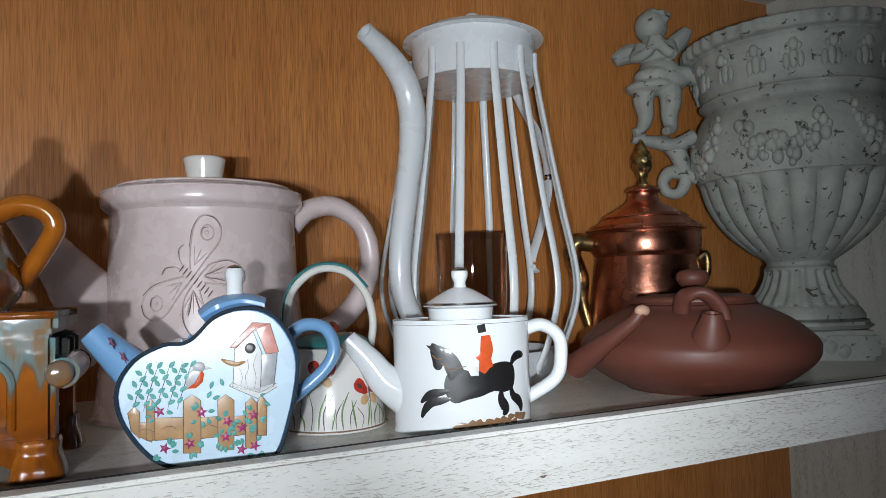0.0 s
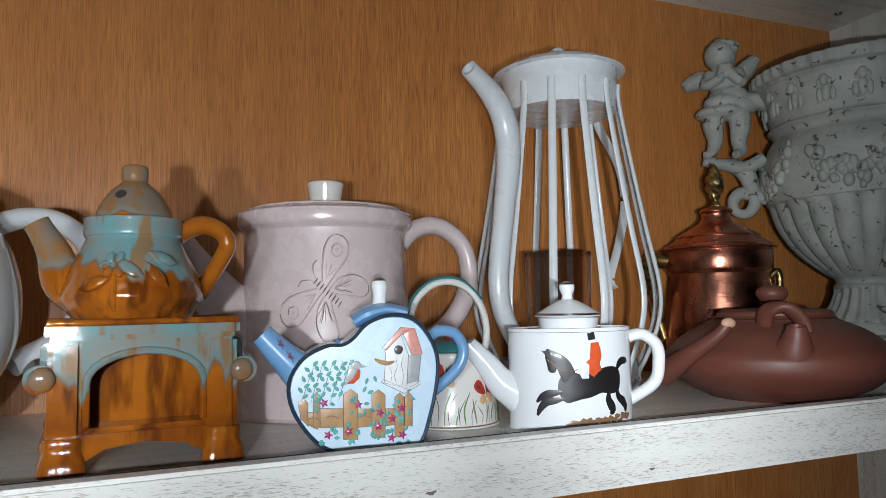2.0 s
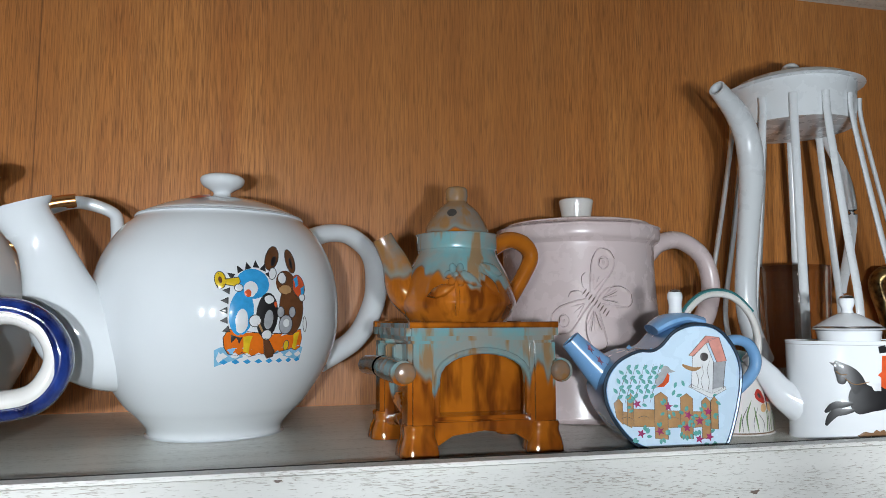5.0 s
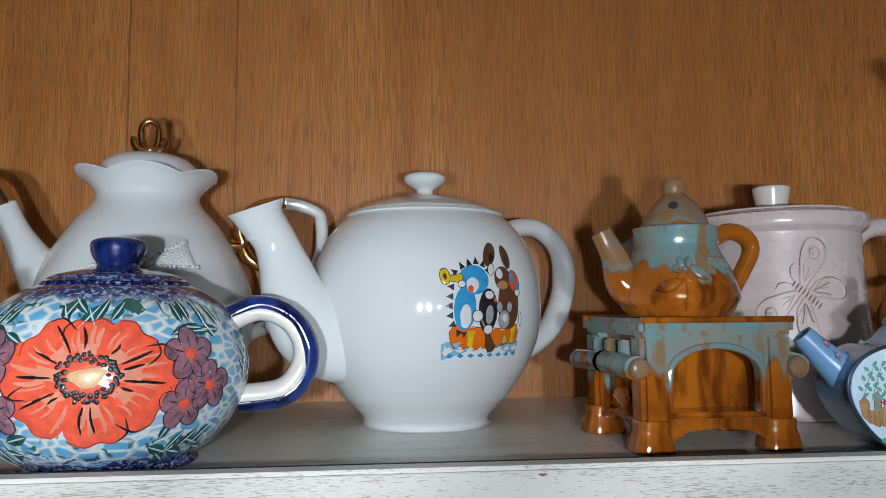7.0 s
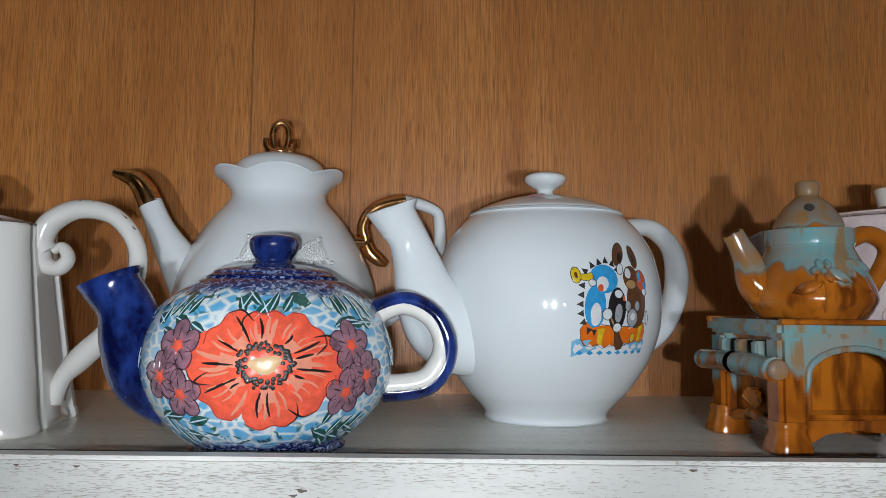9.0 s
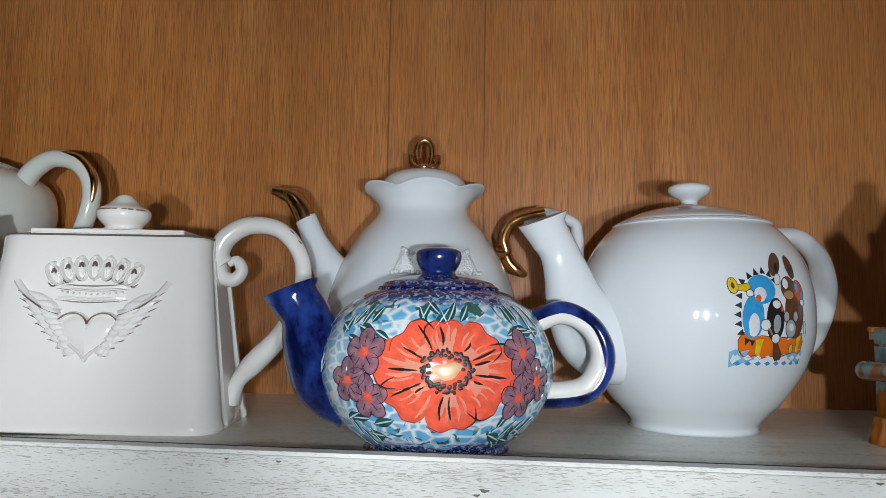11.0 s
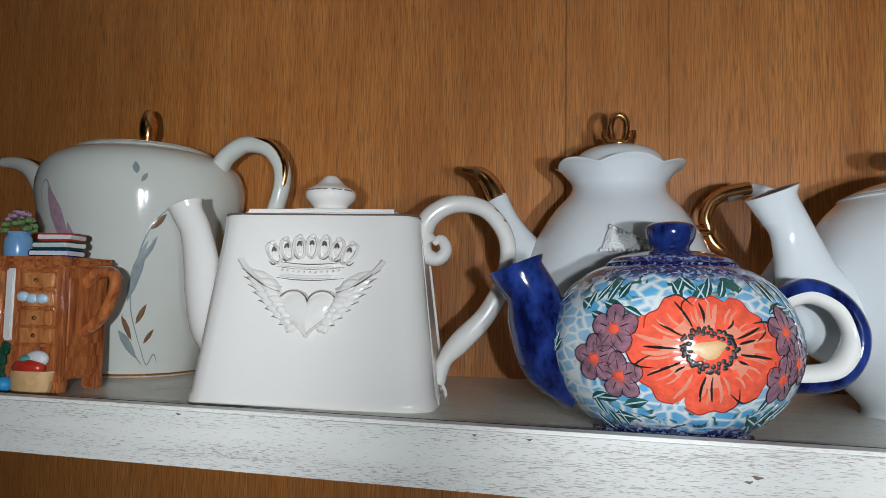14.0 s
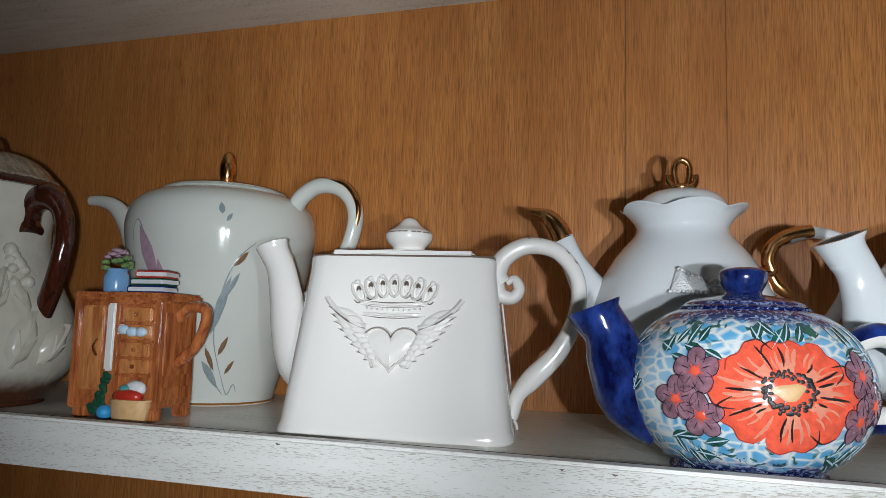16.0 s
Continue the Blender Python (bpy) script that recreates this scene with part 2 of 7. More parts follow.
def floral():
    """White glaze dabbed with sky blue, with cobalt lace at the shoulder and foot and dark green leaves next to it."""
    m = mat("hand_painted_stoneware", (0.7, 0.7, 0.68), 0.10, 0, 0.5)
    n = Net(m)
    z = n.xyz()[2]
    wob = n.noise(n.co, 90, 3)
    cell = n.add("ShaderNodeTexVoronoi", feature="DISTANCE_TO_EDGE")
    n.put(cell.inputs["Vector"], n.scaled(1, 1, 1.7))
    cell.inputs["Scale"].default_value = 95
    dab = n.ramp(cell.outputs["Distance"], (0.03, 0.0), (0.17, 1.0))
    blue = n.mix(n.noise(n.co, 60, 3), (0.035, 0.26, 0.54), (0.16, 0.47, 0.70))
    col = n.mix(n.math("MULTIPLY", dab, n.ramp(n.noise(n.co, 42, 2), (0.35, 0.60), (0.55, 1.0))), (0.66, 0.70, 0.68), blue)
    lv = n.math("ADD", z, n.math("MULTIPLY", n.math("SUBTRACT", wob, 0.5), 0.016))
    leafy = n.ramp(n.noise(n.scaled(1.6, 1.6, 0.8), 70, 2, 0.5, 1.2), (0.58, 0.0), (0.61, 1.0))
    green = n.mix(n.noise(n.co, 150, 3), (0.015, 0.07, 0.06), (0.05, 0.16, 0.12))
    hi = n.ramp(lv, (0.079, 0.0), (0.085, 1.0))
    lo = n.ramp(lv, (0.020, 1.0), (0.027, 0.0))
    col = n.mix(n.math("MULTIPLY", n.math("MAXIMUM", hi, lo), leafy), col, green)
    lace = n.ramp(n.noise(n.co, 330, 2, 0.5, 0.8), (0.40, 0.0), (0.48, 1.0))
    navy = n.mix(lace, (0.30, 0.37, 0.55), (0.010, 0.016, 0.12))
    top = n.ramp(lv, (0.0915, 0.0), (0.0945, 1.0))
    foot = n.ramp(lv, (0.009, 1.0), (0.013, 0.0))
    n.colour(n.mix(n.math("MAXIMUM", top, foot), col, navy))
    n.bump(n.noise(n.co, 40, 2), 0.1, 0.0015)
    return m


def lace_lid():
    m = mat("cobalt_lace_lid", (0.02, 0.03, 0.2), 0.12, 0, 0.5)
    n = Net(m)
    lace = n.ramp(n.noise(n.co, 330, 2, 0.5, 0.8), (0.42, 0.0), (0.50, 1.0))
    n.colour(n.mix(lace, (0.19, 0.25, 0.42), (0.008, 0.013, 0.10)))
    return m


def relief_ware():
    m = mat("cream_and_brown_stoneware", (0.6, 0.58, 0.5), 0.25, 0, 0.3)
    n = Net(m)
    z = n.xyz()[2]
    c = n.noise(n.co, 40, 4)
    base = n.mix(c, (0.68, 0.66, 0.59), (0.50, 0.46, 0.37))
    lv = n.math("ADD", z, n.math("MULTIPLY", n.math("SUBTRACT", c, 0.5), 0.02))
    n.colour(n.mix(n.ramp(lv, (0.018, 1.0), (0.030, 0.0)), base, (0.09, 0.03, 0.012)))
    n.bump(n.noise(n.co, 60, 3), 0.5, 0.003)
    return m


def chestnut(name, a, b):
    m = mat(name, a, 0.09, 0, 0.6)
    n = Net(m)
    c = n.noise(n.scaled(90, 90, 14), 2.0, 4, 0.6, 0.5)
    n.colour(n.mix(n.ramp(c, (0.35, 0.0), (0.65, 1.0)), a, b))
    n.bump(n.mix(0.5, c, n.noise(n.co, 45, 2)), 0.6, 0.0022)
    return m


M_FLORAL, M_LACE, M_RELIEF = floral(), lace_lid(), relief_ware()
M_CHESTNUT = chestnut("chestnut_glaze", (0.56, 0.185, 0.058), (0.23, 0.058, 0.020))
M_HONEY = chestnut("honey_brown_glaze", (0.66, 0.28, 0.095), (0.36, 0.115, 0.035))
M_DARKBROWN = chestnut("dark_brown_glaze", (0.022, 0.006, 0.004), (0.075, 0.018, 0.008))
M_WICKER = chestnut("grey_wicker_glaze", (0.36, 0.30, 0.22), (0.18, 0.13, 0.09))

M_RED = paint("coral_red", (0.66, 0.090, 0.048), 0.14, 1.45)
M_CORALPALE = paint("pale_coral", (0.74, 0.27, 0.18), 0.14, 0.85)
M_REDDARK = paint("deep_red", (0.50, 0.035, 0.02))
M_PURPLE = paint("plum_purple", (0.125, 0.050, 0.080), 0.14, 2.3)
M_BLACK = paint("black_line", (0.012, 0.011, 0.012), 0.42)
M_PLUM = paint("mottled_plum", (0.33, 0.17, 0.22), 0.14, 0.38)
M_PLUMDARK = paint("dark_plum", (0.045, 0.016, 0.034), 0.2)
M_LEAFDARK = paint("dark_leaf_green", (0.012, 0.055, 0.045), 0.16, 2.4)
M_YOLK = paint("pale_apricot", (0.68, 0.42, 0.20), 0.4, 0.8)
M_TAN = paint("tan_fence", (0.42, 0.235, 0.10))
M_TEAL = paint("teal_leaf", (0.09, 0.36, 0.33))
M_MAGENTA = paint("magenta_star", (0.34, 0.022, 0.13))
M_GREY = paint("soft_grey", (0.36, 0.37, 0.39))
M_ROOF = paint("salmon_roof", (0.66, 0.28, 0.23))
M_OFFWHITE = paint("off_white", (0.68, 0.69, 0.70), 0.3, 0.9)
M_LINE = paint("fine_dark_line", (0.07, 0.06, 0.06))
M_ORANGE = paint("bright_orange", (0.74, 0.16, 0.012), 0.2, 0.85)
M_SCARLET = paint("scarlet", (0.66, 0.10, 0.03), 0.2)
M_YELLOW = paint("bright_yellow", (0.74, 0.50, 0.02), 0.2)
M_SKY = paint("sky_blue_paint", (0.04, 0.33, 0.66), 0.2)
M_WAVE = paint("pale_wave_blue", (0.22, 0.50, 0.72), 0.2)
M_BROWN = paint("cocoa_brown", (0.13, 0.052, 0.022), 0.2)
M_GRASS = paint("dull_green", (0.16, 0.26, 0.09))
M_EARTH = paint("earth_brown", (0.22, 0.12, 0.06))
M_MAUVE = paint("dusty_mauve", (0.44, 0.28, 0.36))
M_REEDGREY = paint("reed_grey", (0.27, 0.33, 0.34))
M_LEAFGREEN = paint("leaf_green", (0.012, 0.075, 0.040))
M_BOW = mat("white_beaded_bow", (0.84, 0.85, 0.86), 0.42)
Net(M_BOW).bump(Net(M_BOW).cells(Net(M_BOW).co, 700), 1.0, 0.0012)
M_DIAMANTE = mat("diamante", (0.92, 0.93, 0.95), 0.10, 0.0)
Net(M_DIAMANTE).bump(Net(M_DIAMANTE).cells(Net(M_DIAMANTE).co, 520), 1.0, 0.0025)

M_GLASS = mat("smoked_glass", (0.86, 0.79, 0.73), 0.02)
M_GLASS.node_tree.nodes["Principled BSDF"].inputs["Transmission Weight"].default_value = 1.0
M_GLASS.node_tree.nodes["Principled BSDF"].inputs["IOR"].default_value = 1.45


# ---- building helpers ----
def mesh_of(name, bm, material, smooth=42):
    bmesh.ops.recalc_face_normals(bm, faces=bm.faces)
    me = bpy.data.meshes.new(name)
    bm.to_mesh(me)
    bm.free()
    if smooth:
        for p in me.polygons:
            p.use_smooth = True
        me.set_sharp_from_angle(angle=radians(smooth))
    me.materials.append(material)
    return me


def part(name, bm, material, parent, label="", smooth=42):
    ob = new(name, mesh_of(name, bm, material, smooth))
    ob.parent = parent
    return tagged(ob, label)


def thing(name, x, y, z, rz, label, category, group=""):
    ob = new(name)
    ob.matrix_world = pose(x, y, z, 0, 0, rz)
    ob.empty_display_size = 0.02
    return tagged(ob, label, category, group)


def curve(points, steps=6, closed=False):
    """Points on a smooth line through those given; a doubled point makes a corner."""
    ps = [Vector(p) for p in points]
    out = []
    n = len(ps)
    for i in range(n if closed else n - 1):
        if closed:
            a, b, c, d = ps[i - 1], ps[i], ps[(i + 1) % n], ps[(i + 2) % n]
        else:
            a, b, c, d = ps[max(i - 1, 0)], ps[i], ps[i + 1], ps[min(i + 2, n - 1)]
        if (b - c).length < 1e-7:
            continue
        for k in range(steps):
            t = k / steps
            out.append(0.5 * (2 * b + (c - a) * t + (2 * a - 5 * b + 4 * c - d) * t * t + (3 * b - a - 3 * c + d) * t ** 3))
    if not closed:
        out.append(ps[-1])
    return out


def lathe(profile, seg=56, steps=5, sx=1.0, sy=1.0, shape=None, into=None):
    """A turned form from (radius, height) pairs; shape(angle, z, r) may bend the radius and height."""
    bm = into or bmesh.new()
    line = [(max(p.x, 0.0), p.y) for p in curve([(r, z, 0) for r, z in profile], steps)]
    rings = []
    for r, z in line:
        if r < 1e-5:
            rings.append([bm.verts.new((0, 0, z))])
            continue
        ring = []
        for i in range(seg):
            a = 2 * math.pi * i / seg
            rr, zz = shape(a, z, r) if shape else (r, z)
            ring.append(bm.verts.new((rr * sx * math.cos(a), rr * sy * math.sin(a), zz)))
        rings.append(ring)
    for a, b in zip(rings, rings[1:]):
        if len(a) == 1 and len(b) == 1:
            continue
        for i in range(seg):
            j = (i + 1) % seg
            if len(a) == 1:
                bm.faces.new((a[0], b[i], b[j]))
            elif len(b) == 1:
                bm.faces.new((a[i], a[j], b[0]))
            else:
                bm.faces.new((a[i], a[j], b[j], b[i]))
    for ring, flip in ((rings[0], True), (rings[-1], False)):
        if len(ring) > 1:
            bm.faces.new(ring[::-1] if flip else ring)
    return bm


def tube(points, radii, seg=14, steps=6, flat=1.0, hollow=False, side=(0, 1, 0), into=None):
    """A round or flattened tube along a smooth line; flat: its thickness along the side axis against its radius."""
    bm = into or bmesh.new()
    line = curve(points, steps)
    rr = curve([(r, 0, 0) for r in (radii if len(radii) == len(points) else [radii[0]] * len(points))], steps)
    side = Vector(side).normalized()
    rings = []
    for i, p in enumerate(line):
        t = (line[min(i + 1, len(line) - 1)] - line[max(i - 1, 0)]).normalized()
        b = (side - t * side.dot(t)).normalized()
        u = t.cross(b)
        r = rr[min(i, len(rr) - 1)].x
        rings.append([bm.verts.new(p + (u * math.cos(2 * math.pi * k / seg) + b * flat * math.sin(2 * math.pi * k / seg)) * r) for k in range(seg)])
    if hollow:
        p, r = line[-1], rr[-1].x
        t = (line[-1] - line[-2]).normalized()
        for back, grow in ((0.0, 0.78), (min(0.02, r * 1.6), 0.66)):
            rings.append([bm.verts.new(p - t * back + (v.co - p) * grow) for v in rings[-1 if back == 0.0 else -2]])
    for a, b in zip(rings, rings[1:]):
        for i in range(seg):
            j = (i + 1) % seg
            bm.faces.new((a[i], a[j], b[j], b[i]))
    bm.faces.new(rings[0][::-1])
    bm.faces.new(rings[-1])
    return bm


def box(x0, y0, z0, x1, y1, z1, bevel=0.0, into=None, turn=None):
    bm = into or bmesh.new()
    m = Matrix.Translation(((x0 + x1) / 2, (y0 + y1) / 2, (z0 + z1) / 2)) @ Matrix.Diagonal((x1 - x0, y1 - y0, z1 - z0, 1))
    got = bmesh.ops.create_cube(bm, size=1, matrix=(turn or Matrix()) @ m)
    if bevel:
        edges = {e for v in got["verts"] for e in v.link_edges}
        bmesh.ops.bevel(bm, geom=list(edges), offset=bevel, segments=2, affect="EDGES")
    return bm


def ball(at, r, sx=1.0, sy=1.0, sz=1.0, into=None, sub=2, turn=None):
    bm = into or bmesh.new()
    bmesh.ops.create_icosphere(bm, subdivisions=sub, radius=r, matrix=Matrix.Translation(at) @ (turn or Matrix()) @ Matrix.Diagonal((sx, sy, sz, 1)))
    return bm


def slab(outline, y0, y1, bevel=0.0, into=None):
    """A plate with the outline (x, z), between two depths."""
    bm = into or bmesh.new()
    front = [bm.verts.new((x, y0, z)) for x, z in outline]
    back = [bm.verts.new((x, y1, z)) for x, z in outline]
    faces = [bm.faces.new(front), bm.faces.new(back[::-1])]
    n = len(outline)
    for i in range(n):
        faces.append(bm.faces.new((front[i], back[i], back[(i + 1) % n], front[(i + 1) % n])))
    if bevel:
        rim = [e for f in faces[:2] for e in f.edges]
        bmesh.ops.bevel(bm, geom=rim, offset=bevel, segments=3, affect="EDGES")
    return bm


# decoration: flat shapes (u, v) laid on a surface by place(u, v, lift)
def fill(bm, outline, place, lift=0.0004, rings=3):
    n = len(outline)
    cu, cv = sum(p[0] for p in outline) / n, sum(p[1] for p in outline) / n
    mid = bm.verts.new(place(cu, cv, lift))
    last = None
    for k in range(1, rings + 1):
        f = k / rings
        ring = [bm.verts.new(place(cu + (u - cu) * f, cv + (v - cv) * f, lift if k < rings else lift * 0.55)) for u, v in outline]
        for i in range(n):
            j = (i + 1) % n
            if last is None:
                bm.faces.new((mid, ring[i], ring[j]))
            else:
                bm.faces.new((last[i], ring[i], ring[j], last[j]))
        last = ring
    return bm


def raise_fill(bm, outline, place, lift=0.002, rings=4):
    """A shape that swells out of the surface, its rim sunk in it."""
    n = len(outline)
    cu, cv = sum(p[0] for p in outline) / n, sum(p[1] for p in outline) / n
    mid = bm.verts.new(place(cu, cv, lift))
    last = None
    rings = max(rings, 4)
    for k in range(1, rings + 1):
        f = k / rings
        ring = [bm.verts.new(place(cu + (u - cu) * f, cv + (v - cv) * f, (lift + 0.0004) * math.sqrt(max(0.0, 1 - f ** 3)) - 0.0004)) for u, v in outline]
        for i in range(n):
            j = (i + 1) % n
            if last is None:
                bm.faces.new((mid, ring[i], ring[j]))
            else:
                bm.faces.new((last[i], ring[i], ring[j], last[j]))
        last = ring
    return bm


def raise_stroke(bm, line, width, place, lift=0.002, taper=True, steps=5):
    """A rounded bead along a line, its edges sunk in the surface."""
    pts = [(p.x, p.y) for p in curve([(u, v, 0) for u, v in line], steps)]
    last = None
    n = len(pts)
    for i, (u, v) in enumerate(pts):
        a, b = pts[max(i - 1, 0)], pts[min(i + 1, n - 1)]
        du, dv = b[0] - a[0], b[1] - a[1]
        d = math.hypot(du, dv) or 1
        w = width / 2 * ((0.25 + 0.75 * math.sin(math.pi * (i + 0.3) / (n - 0.4))) if taper else 1)
        row = [bm.verts.new(place(u - dv / d * w * s, v + du / d * w * s, lift * h - 0.0003)) for s, h in ((-1, 0), (-0.7, 0.7), (0, 1), (0.7, 0.7), (1, 0))]
        if last:
            for k in range(4):
                bm.faces.new((last[k], last[k + 1], row[k + 1], row[k]))
        last = row
    return bm


def stroke(bm, line, width, place, lift=0.0005, taper=True, steps=5):
    pts = [(p.x, p.y) for p in curve([(u, v, 0) for u, v in line], steps)]
    last = None
    n = len(pts)
    for i, (u, v) in enumerate(pts):
        a, b = pts[max(i - 1, 0)], pts[min(i + 1, n - 1)]
        du, dv = b[0] - a[0], b[1] - a[1]
        d = math.hypot(du, dv) or 1
        w = width / 2 * ((0.25 + 0.75 * math.sin(math.pi * (i + 0.3) / (n - 0.4))) if taper else 1)
        row = [bm.verts.new(place(u - dv / d * w * s, v + du / d * w * s, lift * (1 if s == 0 else 0.6))) for s in (-1, 0, 1)]
        if last:
            for k in (0, 1):
                bm.faces.new((last[k], last[k + 1], row[k + 1], row[k]))
        last = row
    return bm


def oval(u, v, a, b, turn=0.0, n=16, wobble=0.0):
    c, s = math.cos(radians(turn)), math.sin(radians(turn))
    out = []
    for i in range(n):
        t = 2 * math.pi * i / n
        k = 1 + wobble * math.sin(3 * t + u * 900)
        x, y = a * k * math.cos(t), b * k * math.sin(t)
        out.append((u + x * c - y * s, v + x * s + y * c))
    return out


def star(u, v, r, points=5, inner=0.45, turn=90):
    return [(u + (r if i % 2 == 0 else r * inner) * math.cos(radians(turn + i * 180 / points)), v + (r if i % 2 == 0 else r * inner) * math.sin(radians(turn + i * 180 / points))) for i in range(2 * points)]


def leaf(u, v, length, width, turn):
    c, s = math.cos(radians(turn)), math.sin(radians(turn))
    out = []
    for x, y in ((0, 0), (0.25, 0.42), (0.55, 0.5), (0.8, 0.3), (1, 0), (0.8, -0.3), (0.55, -0.5), (0.25, -0.42)):
        out.append((u + x * length * c - y * width * s, v + x * length * s + y * width * c))
    return out


def on_turned(profile, mid, sx=1.0, sy=1.0):
    """place() for a turned form: u along the girth from the angle mid (degrees), v the height."""
    line = sorted([(p.y, p.x) for p in curve([(r, z, 0) for r, z in profile], 5)])
    zs, rs = [z for z, _ in line], [r for _, r in line]
    big = max(rs)

    def place(u, v, lift):
        r = float(np.interp(v, zs, rs)) + lift
        a = radians(mid) + u / big
        return (r * sx * math.cos(a), r * sy * math.sin(a), v)
    return place


# ---- the cabinet ----
BACK, RIGHT, LEFT, TOP = 0.706, 0.875, -1.45, 0.456


def structure(name, bm, material, label, category, smooth=30):
    ob = new(name, mesh_of(name, bm, material, smooth))
    return tagged(ob, label, category, kind="structure")


structure("wall_back", box(LEFT, BACK, -1.25, RIGHT, BACK + 0.018, 1.25), M_VENEER, "warm orange-brown oak veneer back panel of the cabinet", "cabinet back")
structure("wall_right", box(RIGHT, 0.375, -1.25, RIGHT + 0.03, BACK + 0.018, 1.25), M_SIDE, "white limed oak side panel with dark upright grain", "cabinet side")
structure("wall_left", box(LEFT - 0.03, 0.375, -1.25, LEFT, BACK + 0.018, 1.25), M_SIDE, "white limed oak side panel at the far end", "cabinet side")


def shelf(name, z, label):
    board = structure(name, box(LEFT, 0.4005, z - 0.022, RIGHT, BACK, z), M_BOARD, label, "shelf")
    lip = part("front_lip", box(LEFT + 0.001, 0.381, z - 0.027, RIGHT - 0.001, 0.3955, z + 0.009, 0.0022), M_LIP, board, "white-painted oak lath with dark pores", 30)
    # dark strip let in behind the lath, its colour imitating a line of shade
    part("joint", box(LEFT + 0.001, 0.3957, z - 0.02, RIGHT - 0.001, 0.4003, z + 0.0082), M_SHADE, board, "dark strip behind the lath that stands in for its shade")
    return board


middle = shelf("shelf_middle", 0.0, "greyish white limed oak shelf that carries the teapots")
rnd = random.Random(21)
for cx, cz, r in ((-0.327, -0.007, 0.0016), (-0.331, -0.0095, 0.0012), (-0.470, 0.0045, 0.0009), (-0.440, 0.0040, 0.0010), (-0.655, 0.0050, 0.0011), (0.132, -0.0150, 0.0018), (0.120, -0.0180, 0.0011), (-0.130, 0.0048, 0.0012), (0.276, -0.0180, 0.0013)):
    outline = [(cx + u * 1.7, cz + w) for u, w in oval(0, 0, r, r * 0.6, rnd.uniform(-20, 20), 9, 0.35)]
    part("chip", fill(bmesh.new(), outline, lambda u, v, lift: (u, 0.381 - lift, v), 0.0002, 1), M_WORN, middle, "small dark chip in the paint")
shelf("shelf_upper", TOP + 0.022, "limed oak shelf overhead, seen from below")
shelf("shelf_lower", -0.45, "limed oak shelf below")
screw = new("shelf_screw", mesh_of("shelf_screw", lathe([(0, -0.002), (0.004, -0.0018), (0.005, 0), (0, 0)], 16, 1), M_BRASS))
screw.matrix_world = pose(0.828, 0.655, TOP)
tagged(screw, "small dark screw head under the upper shelf", "screw")

# the dim room round the cabinet
structure("floor", box(-3.2, -2.6, -1.3, 2.2, 0.9, -1.25), M_ROOM, "plain dim floor of the room", "floor")
structure("ceiling", box(-3.2, -2.6, 1.3, 2.2, 0.9, 1.35), M_ROOM, "plain dim ceiling of the room", "ceiling")
structure("wall_room_back", box(-3.2, -2.65, -1.3, 2.2, -2.6, 1.3), M_ROOM, "plain dim wall opposite the cabinet", "wall")
structure("wall_room_east", box(2.2, -2.6, -1.3, 2.25, 0.9, 1.3), M_ROOM, "plain dim side wall", "wall")
structure("wall_room_west", box(-3.25, -2.6, -1.3, -3.2, 0.9, 1.3), M_ROOM, "plain dim side wall", "wall")
structure("wall_room_front", box(-3.2, 0.9, -1.3, 2.2, 0.95, 1.3), M_ROOM, "plain dim wall behind the cabinet", "wall")


